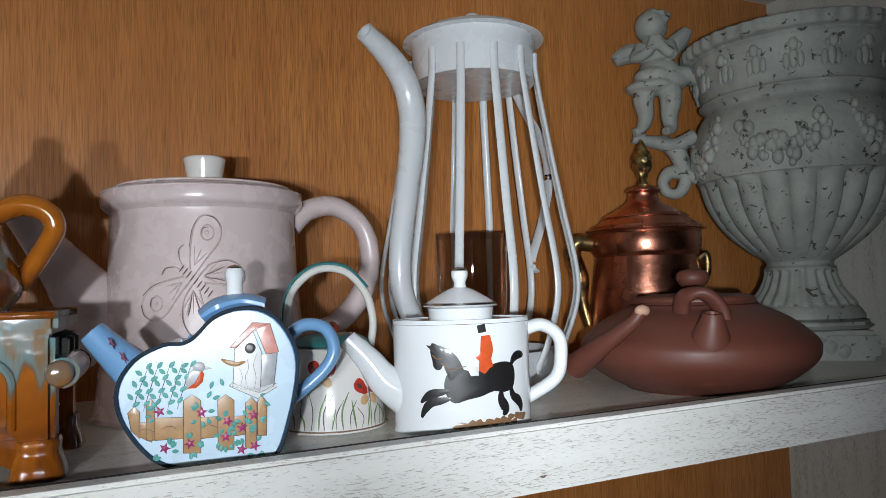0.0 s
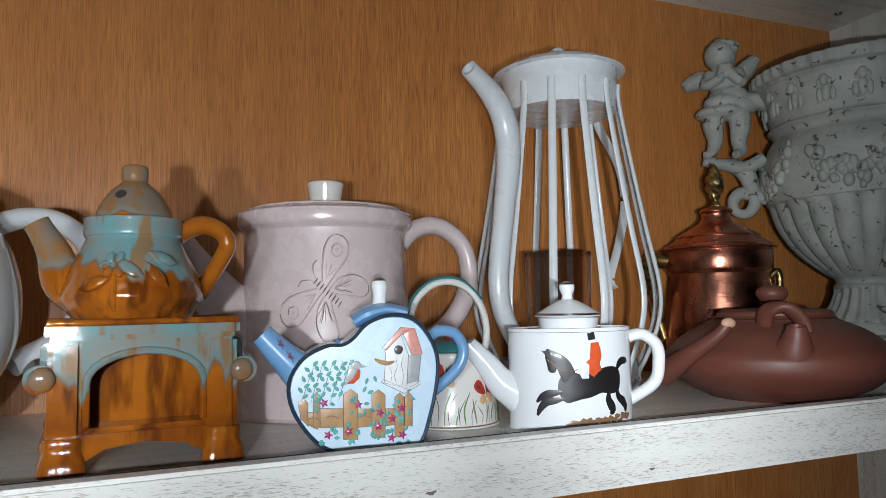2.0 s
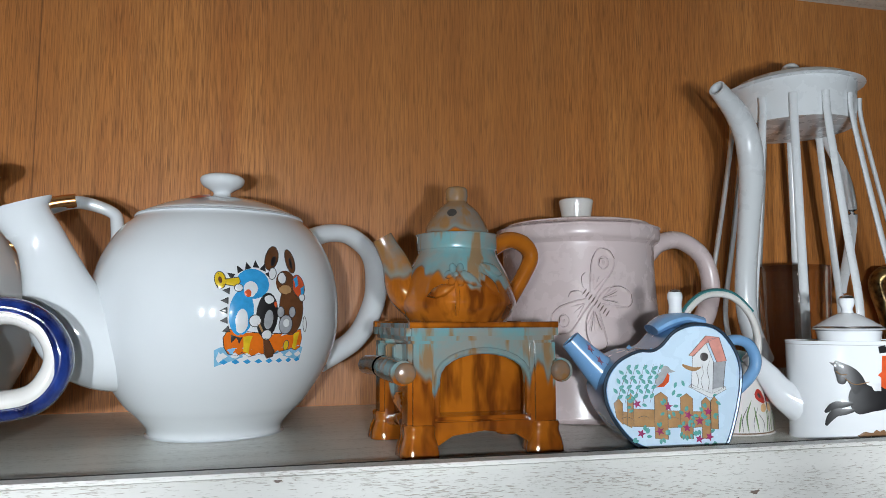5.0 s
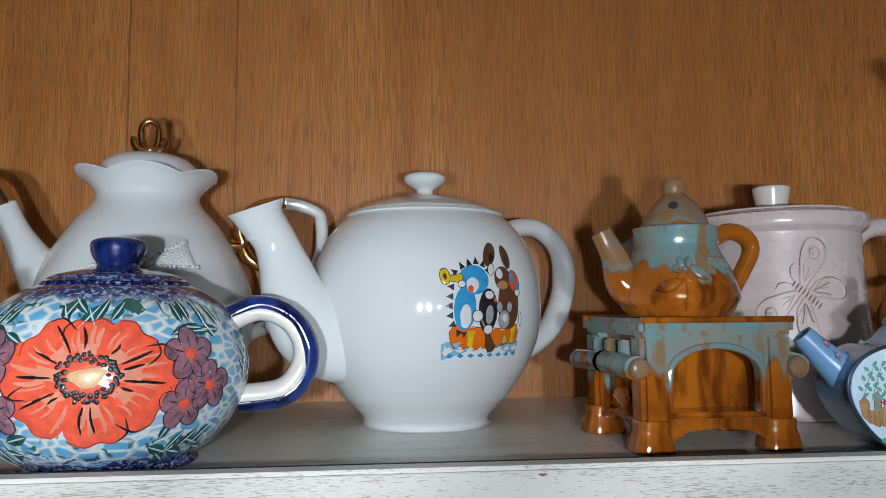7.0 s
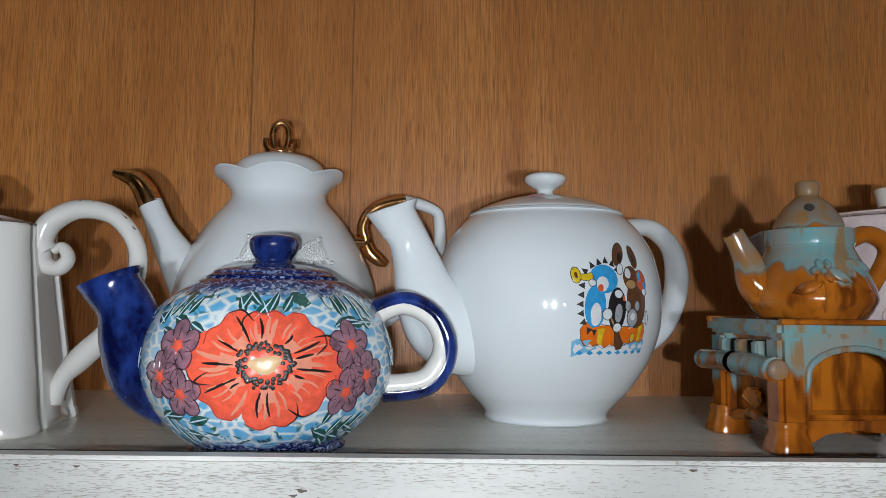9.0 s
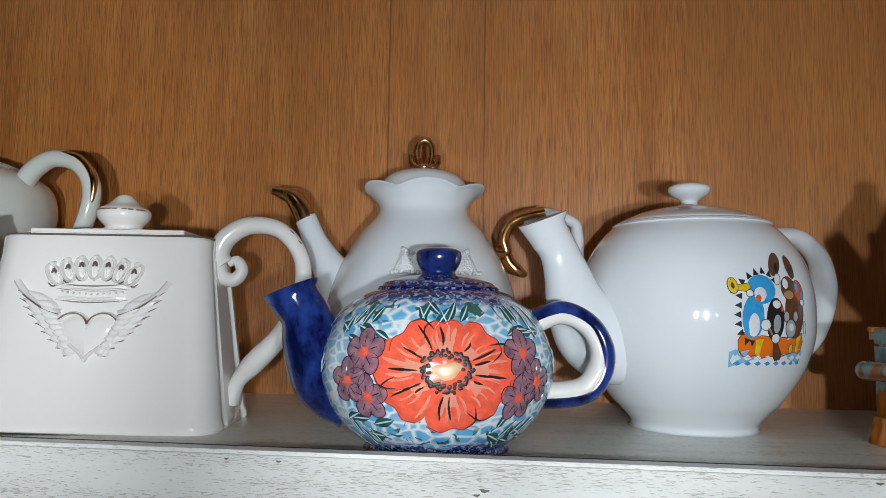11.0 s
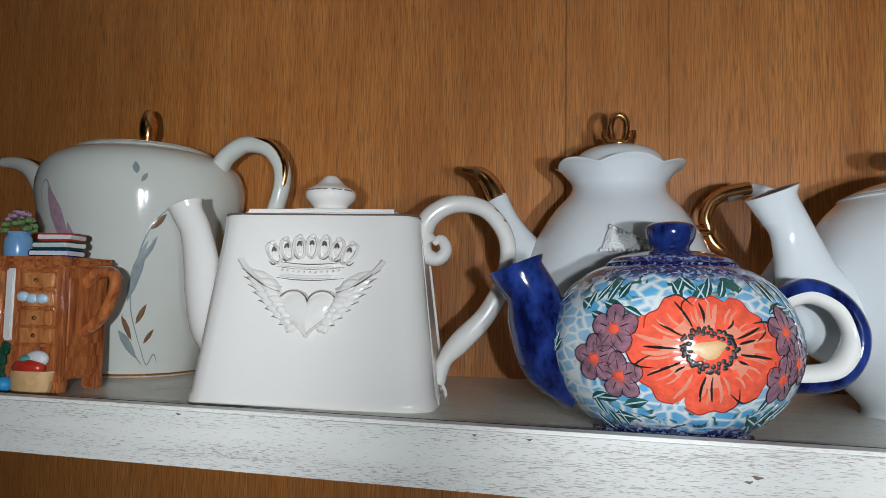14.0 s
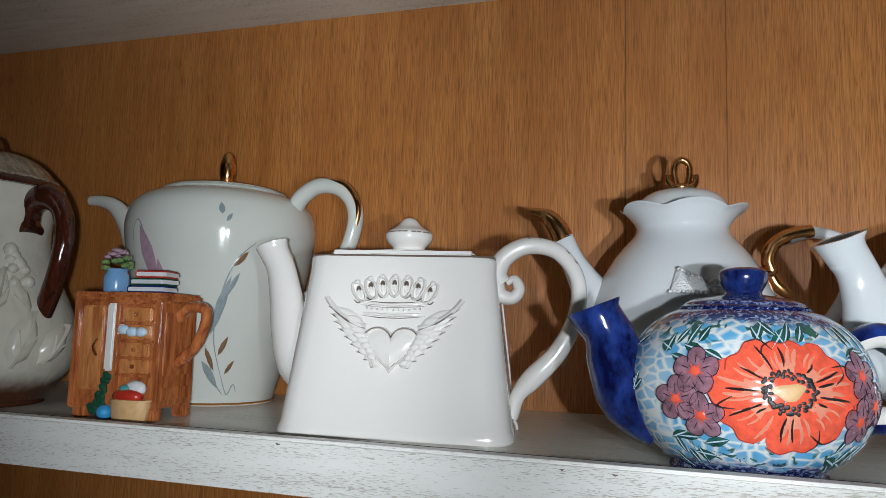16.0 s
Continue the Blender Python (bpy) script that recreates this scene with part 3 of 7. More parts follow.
# ---- pale pink teapot with a raised butterfly ----
def pink_teapot():
    t = thing("teapot", 0.130, 0.612, 0, -4, "pale pink ceramic teapot with a raised butterfly, lid on", "teapot", "teapots on the shelf")
    prof = [(0, 0), (0.074, 0), (0.0775, 0.003), (0.0765, 0.012), (0.0715, 0.055), (0.0675, 0.105), (0.0665, 0.140), (0.0675, 0.1455), (0.0715, 0.149), (0.0725, 0.154), (0.0715, 0.159), (0.066, 0.160), (0, 0.160)]
    body = part("body", lathe(prof, 72), M_PINK, t)
    part("rim_line", lathe([(0.0600, 0.1602), (0.0664, 0.1603), (0.0664, 0.1611), (0.06, 0.1611)], 64, 1), M_PINKLINE, body, "worn brown line round the rim")
    lid = part("lid", lathe([(0, 0.1612), (0.0625, 0.1612), (0.0635, 0.1635), (0.060, 0.1655), (0.035, 0.168), (0.013, 0.1695), (0, 0.1695)], 64), M_PINK, t)
    part("knob", lathe([(0, 0.168), (0.012, 0.168), (0.0125, 0.170), (0.0150, 0.185), (0.0155, 0.1875), (0.0145, 0.189), (0.012, 0.1892), (0, 0.187)], 40), M_CREAM, lid, "paler flared knob")
    part("handle", tube([(0.064, 0, 0.137), (0.078, 0, 0.150), (0.100, 0, 0.1535), (0.122, 0, 0.138), (0.129, 0, 0.110), (0.120, 0, 0.080), (0.098, 0, 0.058), (0.070, 0, 0.050)], [0.009, 0.0085, 0.008, 0.0075, 0.0075, 0.0075, 0.008, 0.009], 16, 6, 1.25), M_PINK, t)
    part("spout", tube([(-0.060, 0, 0.060), (-0.078, 0, 0.082), (-0.098, 0, 0.110), (-0.112, 0, 0.130), (-0.122, 0, 0.146)], [0.034, 0.024, 0.016, 0.0125, 0.0115], 18, 6, 0.8, True), M_PINK, t)
    place = on_turned(prof, -96)
    bm = bmesh.new()
    th = radians(50)
    c, s = math.cos(th), math.sin(th)

    def spot(x, y):
        return (-0.0065 + x * c - y * s, 0.0975 + x * s + y * c)
    for sgn in (1, -1):
        raise_stroke(bm, [spot(p[0] * sgn, p[1]) for p in ((0.003, 0.004), (0.014, 0.013), (0.029, 0.0205), (0.039, 0.018), (0.0415, 0.007), (0.033, -0.001), (0.016, -0.001), (0.003, -0.001))], 0.0016, place, 0.0014, False)
        raise_stroke(bm, [spot(p[0] * sgn, p[1]) for p in ((0.003, -0.004), (0.016, -0.006), (0.027, -0.016), (0.029, -0.028), (0.020, -0.033), (0.011, -0.022), (0.003, -0.010))], 0.0016, place, 0.0014, False)
        for k in range(5):
            raise_stroke(bm, [spot(0.006 * sgn, -0.007), spot((0.011 + 0.0035 * k) * sgn, -0.024 + 0.0035 * k)], 0.0010, place, 0.0011)
        for k in range(3):
            raise_stroke(bm, [spot(0.007 * sgn, 0.003), spot((0.017 + 0.002 * k) * sgn, 0.011 - 0.005 * k)], 0.0010, place, 0.0011)
        raise_stroke(bm, [spot(0.001 * sgn, 0.007), spot(0.003 * sgn, 0.014), spot(0.008 * sgn, 0.0185), spot(0.013 * sgn, 0.018)], 0.0010, place, 0.0012)
        u, v = spot(0.0305 * sgn, 0.0095)
        raise_stroke(bm, oval(u, v, 0.0050, 0.0050) + [oval(u, v, 0.0050, 0.0050)[0]], 0.0012, place, 0.0013, False, 2)
        raise_fill(bm, oval(u, v, 0.0017, 0.0017), place, 0.0012)
    part("raised_butterfly", bm, M_PINK, body, "raised outline of a butterfly")
    bm = bmesh.new()
    for k in range(9):
        u, v = spot(0, 0.009 - k * 0.0034)
        stroke(bm, [(u - 0.003 * c, v - 0.003 * s), (u + 0.003 * c, v + 0.003 * s)], 0.0012, place, 0.0016)
    for sgn in (1, -1):
        for arc in (((0.0270, 0.0115), (0.0300, 0.0140), (0.0340, 0.0110)), ((0.014, 0.0135), (0.024, 0.0195), (0.033, 0.0212)), ((0.0385, 0.0180), (0.0418, 0.0110), (0.0400, 0.0030)), ((0.018, -0.0075), (0.0255, -0.014), (0.0292, -0.0225)), ((0.0290, -0.0285), (0.0240, -0.0330), (0.0180, -0.0315)), ((0.0030, 0.0140), (0.0080, 0.0188), (0.0130, 0.0182)), ((0.006, -0.008), (0.011, -0.016), (0.014, -0.022)), ((0.007, -0.007), (0.015, -0.012), (0.021, -0.015))):
            stroke(bm, [spot(x * sgn, y) for x, y in arc], 0.0007, place, 0.0019)
    part("worn_glaze", bm, M_PINKLINE, body, "brown worn edges of the butterfly")


pink_teapot()


# ---- small heart-shaped blue teapot ----
def heart_teapot():
    t = thing("heart_teapot", 0.120, 0.421, 0, -11, "small heart-shaped blue enamel teapot painted with robin and birdhouse", "teapot", "teapots on the shelf")
    line = [(-0.020, 0.0005), (0.000, 0.0002), (0.018, 0.0012), (0.0265, 0.020), (0.0315, 0.046), (0.0285, 0.062), (0.018, 0.0755), (0.004, 0.0785), (-0.009, 0.0745), (-0.018, 0.0655), (-0.0245, 0.0620), (-0.034, 0.0615), (-0.047, 0.0545), (-0.0545, 0.0415), (-0.0525, 0.0265), (-0.043, 0.0115), (-0.033, 0.0035)]
    out = [(p.x, p.y) for p in curve([(x, z, 0) for x, z in line], 4, True)]
    body = part("body", slab(out, 0.0, 0.047, 0.002), M_BLUEEN, t, "sky-blue enamel sides", 50)
    small = [(x * 0.965 - 0.0004, (z - 0.038) * 0.965 + 0.038) for x, z in out]
    bm = bmesh.new()
    bm.faces.new([bm.verts.new((x, -0.0006, z)) for x, z in small])
    got = bmesh.ops.extrude_face_region(bm, geom=bm.faces[:])
    bmesh.ops.translate(bm, vec=(0, 0.0012, 0), verts=[v for v in got["geom"] if isinstance(v, bmesh.types.BMVert)])
    part("front_panel", bm, M_PALEBLUE, body, "pale blue painted front", 50)
    part("front_edge", tube([(x, 0.0, z) for x, z in out + out[:1]], [0.0011], 8, 1), M_DARKMETAL, body, "dark metal rim")
    lid = part("lid", tube([(-0.0165, 0.0235, 0.0745), (-0.008, 0.0235, 0.0795), (0.004, 0.0235, 0.0820), (0.0155, 0.0235, 0.0795)], [0.0042, 0.0052, 0.0052, 0.0042], 14, 6, 2.9), M_BLUEEN, t, "curved blue lid")
    part("knob", lathe([(0, 0.082), (0.006, 0.082), (0.0046, 0.0855), (0.0042, 0.091), (0.0050, 0.0965), (0.0036, 0.100), (0, 0.1015)], 24), M_MINIW, lid, "white knob")
    part("knob_tip", lathe([(0.0040, 0.0982), (0.0036, 0.1004), (0, 0.1019)], 20, 3), M_SILVER, lid, "worn silver tip")
    for ob in list(lid.children):
        ob.location = (0, 0.0235, 0)
    part("spout", tube([(-0.042, 0.0235, 0.040), (-0.056, 0.0235, 0.053), (-0.0705, 0.0235, 0.0685)], [0.0135, 0.0095, 0.0068], 16, 5, 0.9, True), M_BLUEEN, t)
    part("handle", tube([(0.0255, 0.0235, 0.060), (0.036, 0.0235, 0.0675), (0.0475, 0.0235, 0.0655), (0.0525, 0.0235, 0.054), (0.0465, 0.0235, 0.042), (0.026, 0.0235, 0.0255)], [0.0036], 12, 6, 1.3), M_BLUEEN, t)

    def place(u, v, lift):
        return (u, -0.0006 - lift, v)
    leaves, lines = bmesh.new(), bmesh.new()
    for picket in (
            [(-0.0480, 0.0215), (-0.0440, 0.0170), (-0.0440, 0.0300), (-0.0465, 0.0330), (-0.0495, 0.0300)],
            [(-0.0412, 0.0162), (-0.0373, 0.0159), (-0.0372, 0.0334), (-0.0391, 0.0363), (-0.0411, 0.0337)],
            [(-0.0243, 0.0087), (-0.0161, 0.0080), (-0.0159, 0.0338), (-0.0200, 0.0368), (-0.0241, 0.0343)],
            [(-0.0081, 0.0088), (-0.0004, 0.0082), (-0.0001, 0.0328), (-0.0039, 0.0359), (-0.0079, 0.0334)],
            [(0.0051, 0.0086), (0.0105, 0.0082), (0.0109, 0.0307), (0.0082, 0.0337), (0.0054, 0.0311)],
            [(0.0109, 0.0144), (0.0155, 0.0140), (0.0158, 0.0310), (0.0135, 0.0340), (0.0112, 0.0313)]):
        part("painted_picket", fill(bmesh.new(), picket, place, 0.0005), M_TAN, body, "tan fence picket")
        stroke(lines, picket + picket[:1], 0.0003, place, 0.0007, False, 1)
    for rail in (
            [(-0.0440, 0.0180), (-0.0385, 0.0150), (-0.0385, 0.0245), (-0.0440, 0.0250)],
            [(-0.0373, 0.0159), (-0.0242, 0.0157), (-0.0241, 0.0261), (-0.0373, 0.0267)],
            [(-0.0160, 0.0150), (-0.0081, 0.0153), (-0.0079, 0.0253), (-0.0159, 0.0255)],
            [(-0.0003, 0.0150), (0.0052, 0.0155), (0.0053, 0.0248), (-0.0002, 0.0249)]):
        part("painted_rail", fill(bmesh.new(), rail, place, 0.00045), M_TAN, body, "tan fence rail")
        stroke(lines, rail + rail[:1], 0.0003, place, 0.0007, False, 1)
        mu, mv = sum(p[0] for p in rail) / 4, sum(p[1] for p in rail) / 4
        stroke(lines, [(mu - 0.004, mv), (mu, mv + 0.0012), (mu + 0.004, mv - 0.0006)], 0.0003, place, 0.0007)
    rnd = random.Random(4)
    for u0 in (-0.0475, -0.0425, -0.0370, -0.0315, -0.0270):
        stem = [(u0, 0.030), (u0 + 0.003, 0.040), (u0 + 0.0075, 0.0505 + rnd.random() * 0.004)]
        stroke(lines, stem, 0.00035, place, 0.0006)
        for k in range(7):
            f = (k + 1) / 7.5
            fill(leaves, leaf(u0 + 0.0075 * f * f, 0.030 + 0.022 * f, 0.0042, 0.0022, 40 + 90 * (k % 2) + rnd.uniform(-15, 15)), place, 0.0006, 2)
    for u, v in [(-0.0351, 0.0296), (-0.0156, 0.0279), (0.0093, 0.0248), (-0.0033, 0.0227), (0.0037, 0.0190), (-0.0212, 0.0130), (-0.0042, 0.0150), (0.0033, 0.0082), (-0.0328, 0.0117), (0.0097, 0.0095)]:
        part("painted_flower", fill(bmesh.new(), star(u, v, 0.0030, 5, 0.42, rnd.uniform(0, 72)), place, 0.0009, 2), M_MAGENTA, body, "magenta star flower")
        for k in range(7):
            a = rnd.uniform(0, 360)
            fill(leaves, leaf(u + 0.0032 * math.cos(radians(a)), v + 0.0034 * math.sin(radians(a)) - 0.001, 0.0036, 0.0020, a + rnd.uniform(-40, 40)), place, 0.0008, 2)
    for u, v, a in ((-0.013, 0.0345, 60), (-0.0105, 0.034, 20), (-0.010, 0.043, 250), (-0.0065, 0.0440, 290), (0.0115, 0.0345, 10), (0.0140, 0.0310, 330)):
        fill(leaves, leaf(u, v, 0.0042, 0.0020, a), place, 0.0007, 2)
    tagged(part("painted_leaves", leaves, M_TEAL, body, "teal leaves"), kind="stuff")
    bird = bmesh.new()
    fill(bird, oval(-0.0190, 0.0451, 0.0052, 0.0036, 50), place, 0.0006)
    fill(bird, oval(-0.0166, 0.0502, 0.0030, 0.0027), place, 0.0007)
    fill(bird, [(-0.0139, 0.0510), (-0.0102, 0.0492), (-0.0139, 0.0485)], place, 0.0006, 1)
    fill(bird, [(-0.0202, 0.0431), (-0.0243, 0.0393), (-0.0229, 0.0392), (-0.0187, 0.0407)], place, 0.0006, 1)
    part("painted_bird", bird, M_GREY, body, "grey robin")
    part("painted_breast", fill(bmesh.new(), [(-0.0154, 0.0483), (-0.0141, 0.0469), (-0.0149, 0.0428), (-0.0180, 0.0399), (-0.0224, 0.0399), (-0.0187, 0.0426)], place, 0.0009), M_SCARLET, body, "red breast")
    part("painted_birdhouse", fill(bmesh.new(), [(-0.0006, 0.0396), (0.0125, 0.0359), (0.0138, 0.0553), (0.0094, 0.0671), (0.0006, 0.0586)], place, 0.0006), M_OFFWHITE, body, "white birdhouse")
    part("painted_side", fill(bmesh.new(), [(0.0125, 0.0359), (0.0193, 0.0386), (0.0214, 0.0554), (0.0138, 0.0548)], place, 0.0006), M_GREY, body, "grey side of the birdhouse")
    part("painted_ledge", fill(bmesh.new(), [(-0.0024, 0.0400), (-0.0009, 0.0415), (0.0122, 0.0356), (0.0206, 0.0401), (0.0210, 0.0382), (0.0112, 0.0329)], place, 0.0008), M_OFFWHITE, body, "pale ledge of the birdhouse")
    part("painted_hole", fill(bmesh.new(), oval(0.0080, 0.0583, 0.0028, 0.0029), place, 0.0009), M_LINE, body, "dark round hole")
    for pane in ([(-0.0017, 0.0592), (0.0012, 0.0586), (0.0105, 0.0677), (0.0179, 0.0705), (0.0094, 0.0713)], [(0.0105, 0.0689), (0.0179, 0.0705), (0.0221, 0.0557), (0.0158, 0.0550)]):
        part("painted_roof", fill(bmesh.new(), pane, place, 0.0008), M_ROOF, body, "salmon roof")
        stroke(lines, pane + pane[:1], 0.0003, place, 0.0011, False, 1)
    perch = stroke(bmesh.new(), [(-0.0060, 0.0536), (-0.0030, 0.0519), (0.0015, 0.0507), (0.0056, 0.0518)], 0.0026, place, 0.0010)
    part("painted_perch", perch, M_TAN, body, "tan perch")
    for wall in ([(-0.0006, 0.0396), (0.0125, 0.0359), (0.0138, 0.0553), (0.0094, 0.0671), (0.0006, 0.0586)], [(0.0125, 0.0359), (0.0193, 0.0386), (0.0214, 0.0554), (0.0138, 0.0548)], [(-0.0024, 0.0400), (-0.0009, 0.0415), (0.0122, 0.0356), (0.0206, 0.0401), (0.0210, 0.0382), (0.0112, 0.0329)]):
        stroke(lines, wall + wall[:1], 0.0003, place, 0.0010, False, 1)
    for grain in ([(0.0029, 0.0394), (0.0040, 0.0440), (0.0026, 0.0488)], [(0.0067, 0.0382), (0.0055, 0.0439), (0.0071, 0.0485), (0.0063, 0.0541)], [(0.0097, 0.0374), (0.0107, 0.0436), (0.0096, 0.0500), (0.0115, 0.0562)]):
        stroke(lines, grain, 0.0003, place, 0.0009)
    tagged(part("painted_outline", lines, M_LINE, body, "thin dark outlines"), kind="stuff")

    def on_spout(u, v, lift):
        return (-0.0445 - 0.71 * u - 0.02 * v, 0.0235 - 0.0112 + 0.16 * u - lift, 0.0470 + 0.71 * u + v * 0.75)
    for u, v in ((0.004, 0.001), (0.013, -0.001), (0.021, 0.0015)):
        part("painted_spout_flower", fill(bmesh.new(), star(u, v, 0.0038, 5, 0.4), on_spout, 0.0008, 2), M_PURPLE, body, "purple star flower on the spout")


heart_teapot()


# ---- small cream pot with butterflies and an arched handle ----
def butterfly_pot():
    t = thing("small_teapot", 0.193, 0.495, 0, -20, "small cream teapot with painted butterflies, grass and an arched handle", "teapot", "teapots on the shelf")
    prof = [(0, 0), (0.032, 0), (0.0335, 0.003), (0.0325, 0.015), (0.0295, 0.033), (0.0255, 0.047), (0.0235, 0.0505), (0, 0.0505)]
    body = part("body", lathe(prof, 48), M_CREAM, t)
    part("foot_ring", lathe([(0.0325, 0.0004), (0.0341, 0.0008), (0.0341, 0.0022), (0.033, 0.0026)], 48, 1), M_EARTH, body, "brown foot line")
    lid = part("lid", lathe([(0, 0.0507), (0.0225, 0.0507), (0.022, 0.0545), (0.014, 0.058), (0, 0.059)], 40), M_TEALTRIM, t, "teal lid")
    part("knob", ball((0, 0, 0.0615), 0.0045), M_REDDARK, lid, "red knob")
    arch = [(-0.0245, 0, 0.049), (-0.0285, 0, 0.066), (-0.0245, 0, 0.086), (-0.010, 0, 0.099), (0.008, 0, 0.0985), (0.0215, 0, 0.085), (0.0265, 0, 0.066), (0.0245, 0, 0.049)]
    part("handle", tube(arch, [0.0026], 12, 6, 1.5), M_CREAM, t, "arched white handle")
    outer = [(x * 1.09, y, (z - 0.05) * 1.06 + 0.05) for x, y, z in arch[:6]]
    trim = part("handle_trim", tube(outer, [0.0013], 8, 6, 2.6), M_TEALTRIM, t, "teal edging on the handle")
    place = on_turned(prof, -80)
    grass, line = bmesh.new(), bmesh.new()
    rnd = random.Random(2)
    for k in range(26):
        u = -0.05 + k * 0.004 + rnd.uniform(-0.001, 0.001)
        h = rnd.uniform(0.010, 0.024)
        stroke(grass if k % 2 else line, [(u, 0.003), (u + rnd.uniform(-0.002, 0.002), 0.003 + h * 0.5), (u + rnd.uniform(-0.006, 0.006), 0.003 + h)], 0.0013 if k % 2 else 0.0006, place, 0.0004)
    for u, v, s in ((-0.012, 0.036, 1.0), (0.022, 0.024, 1.0), (-0.045, 0.030, 0.9)):
        for sgn in (-1, 1):
            part("painted_wing", fill(bmesh.new(), oval(u + sgn * 0.006 * s, v + 0.003, 0.006 * s, 0.0042 * s, 40 * sgn, 12, 0.12), place, 0.0005), M_REDDARK, body, "red butterfly wing")
            fill(line, oval(u + sgn * 0.007 * s, v + 0.0035, 0.0022 * s, 0.0014 * s, 40 * sgn), place, 0.0008)
            part("painted_lower_wing", fill(bmesh.new(), oval(u + sgn * 0.004 * s, v - 0.005, 0.0036 * s, 0.0028 * s, -30 * sgn), place, 0.0005), M_YOLK, body, "yellowish lower wing")
        stroke(line, [(u, v - 0.006), (u + 0.0006, v), (u, v + 0.006)], 0.0012, place, 0.0009)
    part("painted_grass", grass, M_GRASS, body, "green grass blades")
    part("painted_lines", line, M_LINE, body, "dark lines")


butterfly_pot()


# ---- small oval teapot with a horse ----
def oval_teapot():
    t = thing("oval_teapot", 0.262, 0.447, 0, -16, "small oval white enamel teapot with a painted black horse", "teapot", "teapots on the shelf")
    A, B = 0.0425, 0.029
    prof = [(0, 0), (0.95, 0), (1.0, 0.0025), (1.0, 0.03), (1.0, 0.0635), (0.965, 0.0655), (0.5, 0.0665), (0, 0.0668)]
    body = part("body", lathe(prof, 64, 3, A, B), M_MINIW, t)
    part("rim_line", lathe([(0.955, 0.0658), (0.99, 0.0652), (1.004, 0.0640), (0.99, 0.0636)], 64, 1, A, B), M_SILVER, body, "worn silver rim")
    part("collar", lathe([(0.0195, 0.0662), (0.0202, 0.0705), (0.0190, 0.0738), (0, 0.0738)], 40, 3), M_MINIW, body)
    lid = part("lid", lathe([(0, 0.0738), (0.0215, 0.0738), (0.0222, 0.0752), (0.0205, 0.0768), (0.012, 0.0822), (0.0050, 0.0855), (0, 0.0858)], 40), M_MINIW, t)
    part("lid_line", lathe([(0.0210, 0.0741), (0.0225, 0.0748), (0.0222, 0.0760), (0.0206, 0.0766)], 40, 1), M_SILVER, lid, "worn silver edge")
    part("knob", lathe([(0, 0.085), (0.0040, 0.085), (0.0036, 0.0885), (0.0052, 0.0925), (0.0048, 0.0960), (0, 0.0972)], 24), M_MINIW, lid)
    part("knob_tip", lathe([(0.0049, 0.0955), (0.0040, 0.0975), (0, 0.0985)], 20, 3), M_SILVER, lid, "worn silver tip")
    part("spout", tube([(-0.034, 0, 0.022), (-0.048, 0, 0.030), (-0.058, 0, 0.043), (-0.0705, 0, 0.0565)], [0.0155, 0.0105, 0.0080, 0.0058], 16, 6, 0.85, True), M_MINIW, t)
    part("handle", tube([(0.040, 0, 0.0575), (0.052, 0, 0.0605), (0.063, 0, 0.053), (0.0645, 0, 0.040), (0.060, 0, 0.026), (0.040, 0, 0.0145)], [0.0042], 14, 6, 1.3), M_MINIW, t)

    def place(u, v, lift):
        a = radians(-90) + u / 0.040
        return ((A + lift) * math.cos(a), (B + lift) * math.sin(a), v)
    hb, ob, wb, eb = bmesh.new(), bmesh.new(), bmesh.new(), bmesh.new()
    def smooth(pts):
        return [(p.x, p.y) for p in curve([(u, v, 0) for u, v in pts], 3, True)]
    fill(hb, smooth([(-0.0072, 0.0387), (-0.0001, 0.0366), (0.0071, 0.0377), (0.0131, 0.0404), (0.0203, 0.0412), (0.0263, 0.0392), (0.0280, 0.0326), (0.0259, 0.0252), (0.0189, 0.0233), (0.0126, 0.0244), (0.0052, 0.0219), (-0.0020, 0.0205), (-0.0099, 0.0186), (-0.0142, 0.0230), (-0.0155, 0.0296), (-0.0131, 0.0361)]), place, 0.0005)
    fill(hb, smooth([(-0.0217, 0.0537), (-0.0184, 0.0524), (-0.0127, 0.0498), (-0.0082, 0.0458), (-0.0054, 0.0404), (-0.0044, 0.0349), (-0.0117, 0.0316), (-0.0134, 0.0372), (-0.0157, 0.0406), (-0.0170, 0.0384), (-0.0195, 0.0381), (-0.0214, 0.0397), (-0.0220, 0.0431), (-0.0231, 0.0475), (-0.0233, 0.0509), (-0.0257, 0.0524), (-0.0230, 0.0523)]), place, 0.0006)
    for leg, width in (
            ([(-0.0131, 0.0258), (-0.0187, 0.0249), (-0.0246, 0.0235), (-0.0300, 0.0191)], 0.0050),
            ([(-0.0120, 0.0214), (-0.0174, 0.0202), (-0.0233, 0.0191), (-0.0274, 0.0149), (-0.0297, 0.0104)], 0.0052),
            ([(0.0173, 0.0249), (0.0172, 0.0197), (0.0194, 0.0152), (0.0201, 0.0125), (0.0184, 0.0099)], 0.0060),
            ([(0.0241, 0.0268), (0.0260, 0.0208), (0.0303, 0.0176), (0.0328, 0.0139), (0.0326, 0.0104)], 0.0058)):
        stroke(hb, leg, width, place, 0.0006)
    stroke(hb, [(0.0253, 0.0389), (0.0268, 0.0419), (0.0300, 0.0441), (0.0351, 0.0440), (0.0363, 0.0427)], 0.0052, place, 0.0006)
    part("painted_horse", hb, M_BLACK, body, "painted black horse")
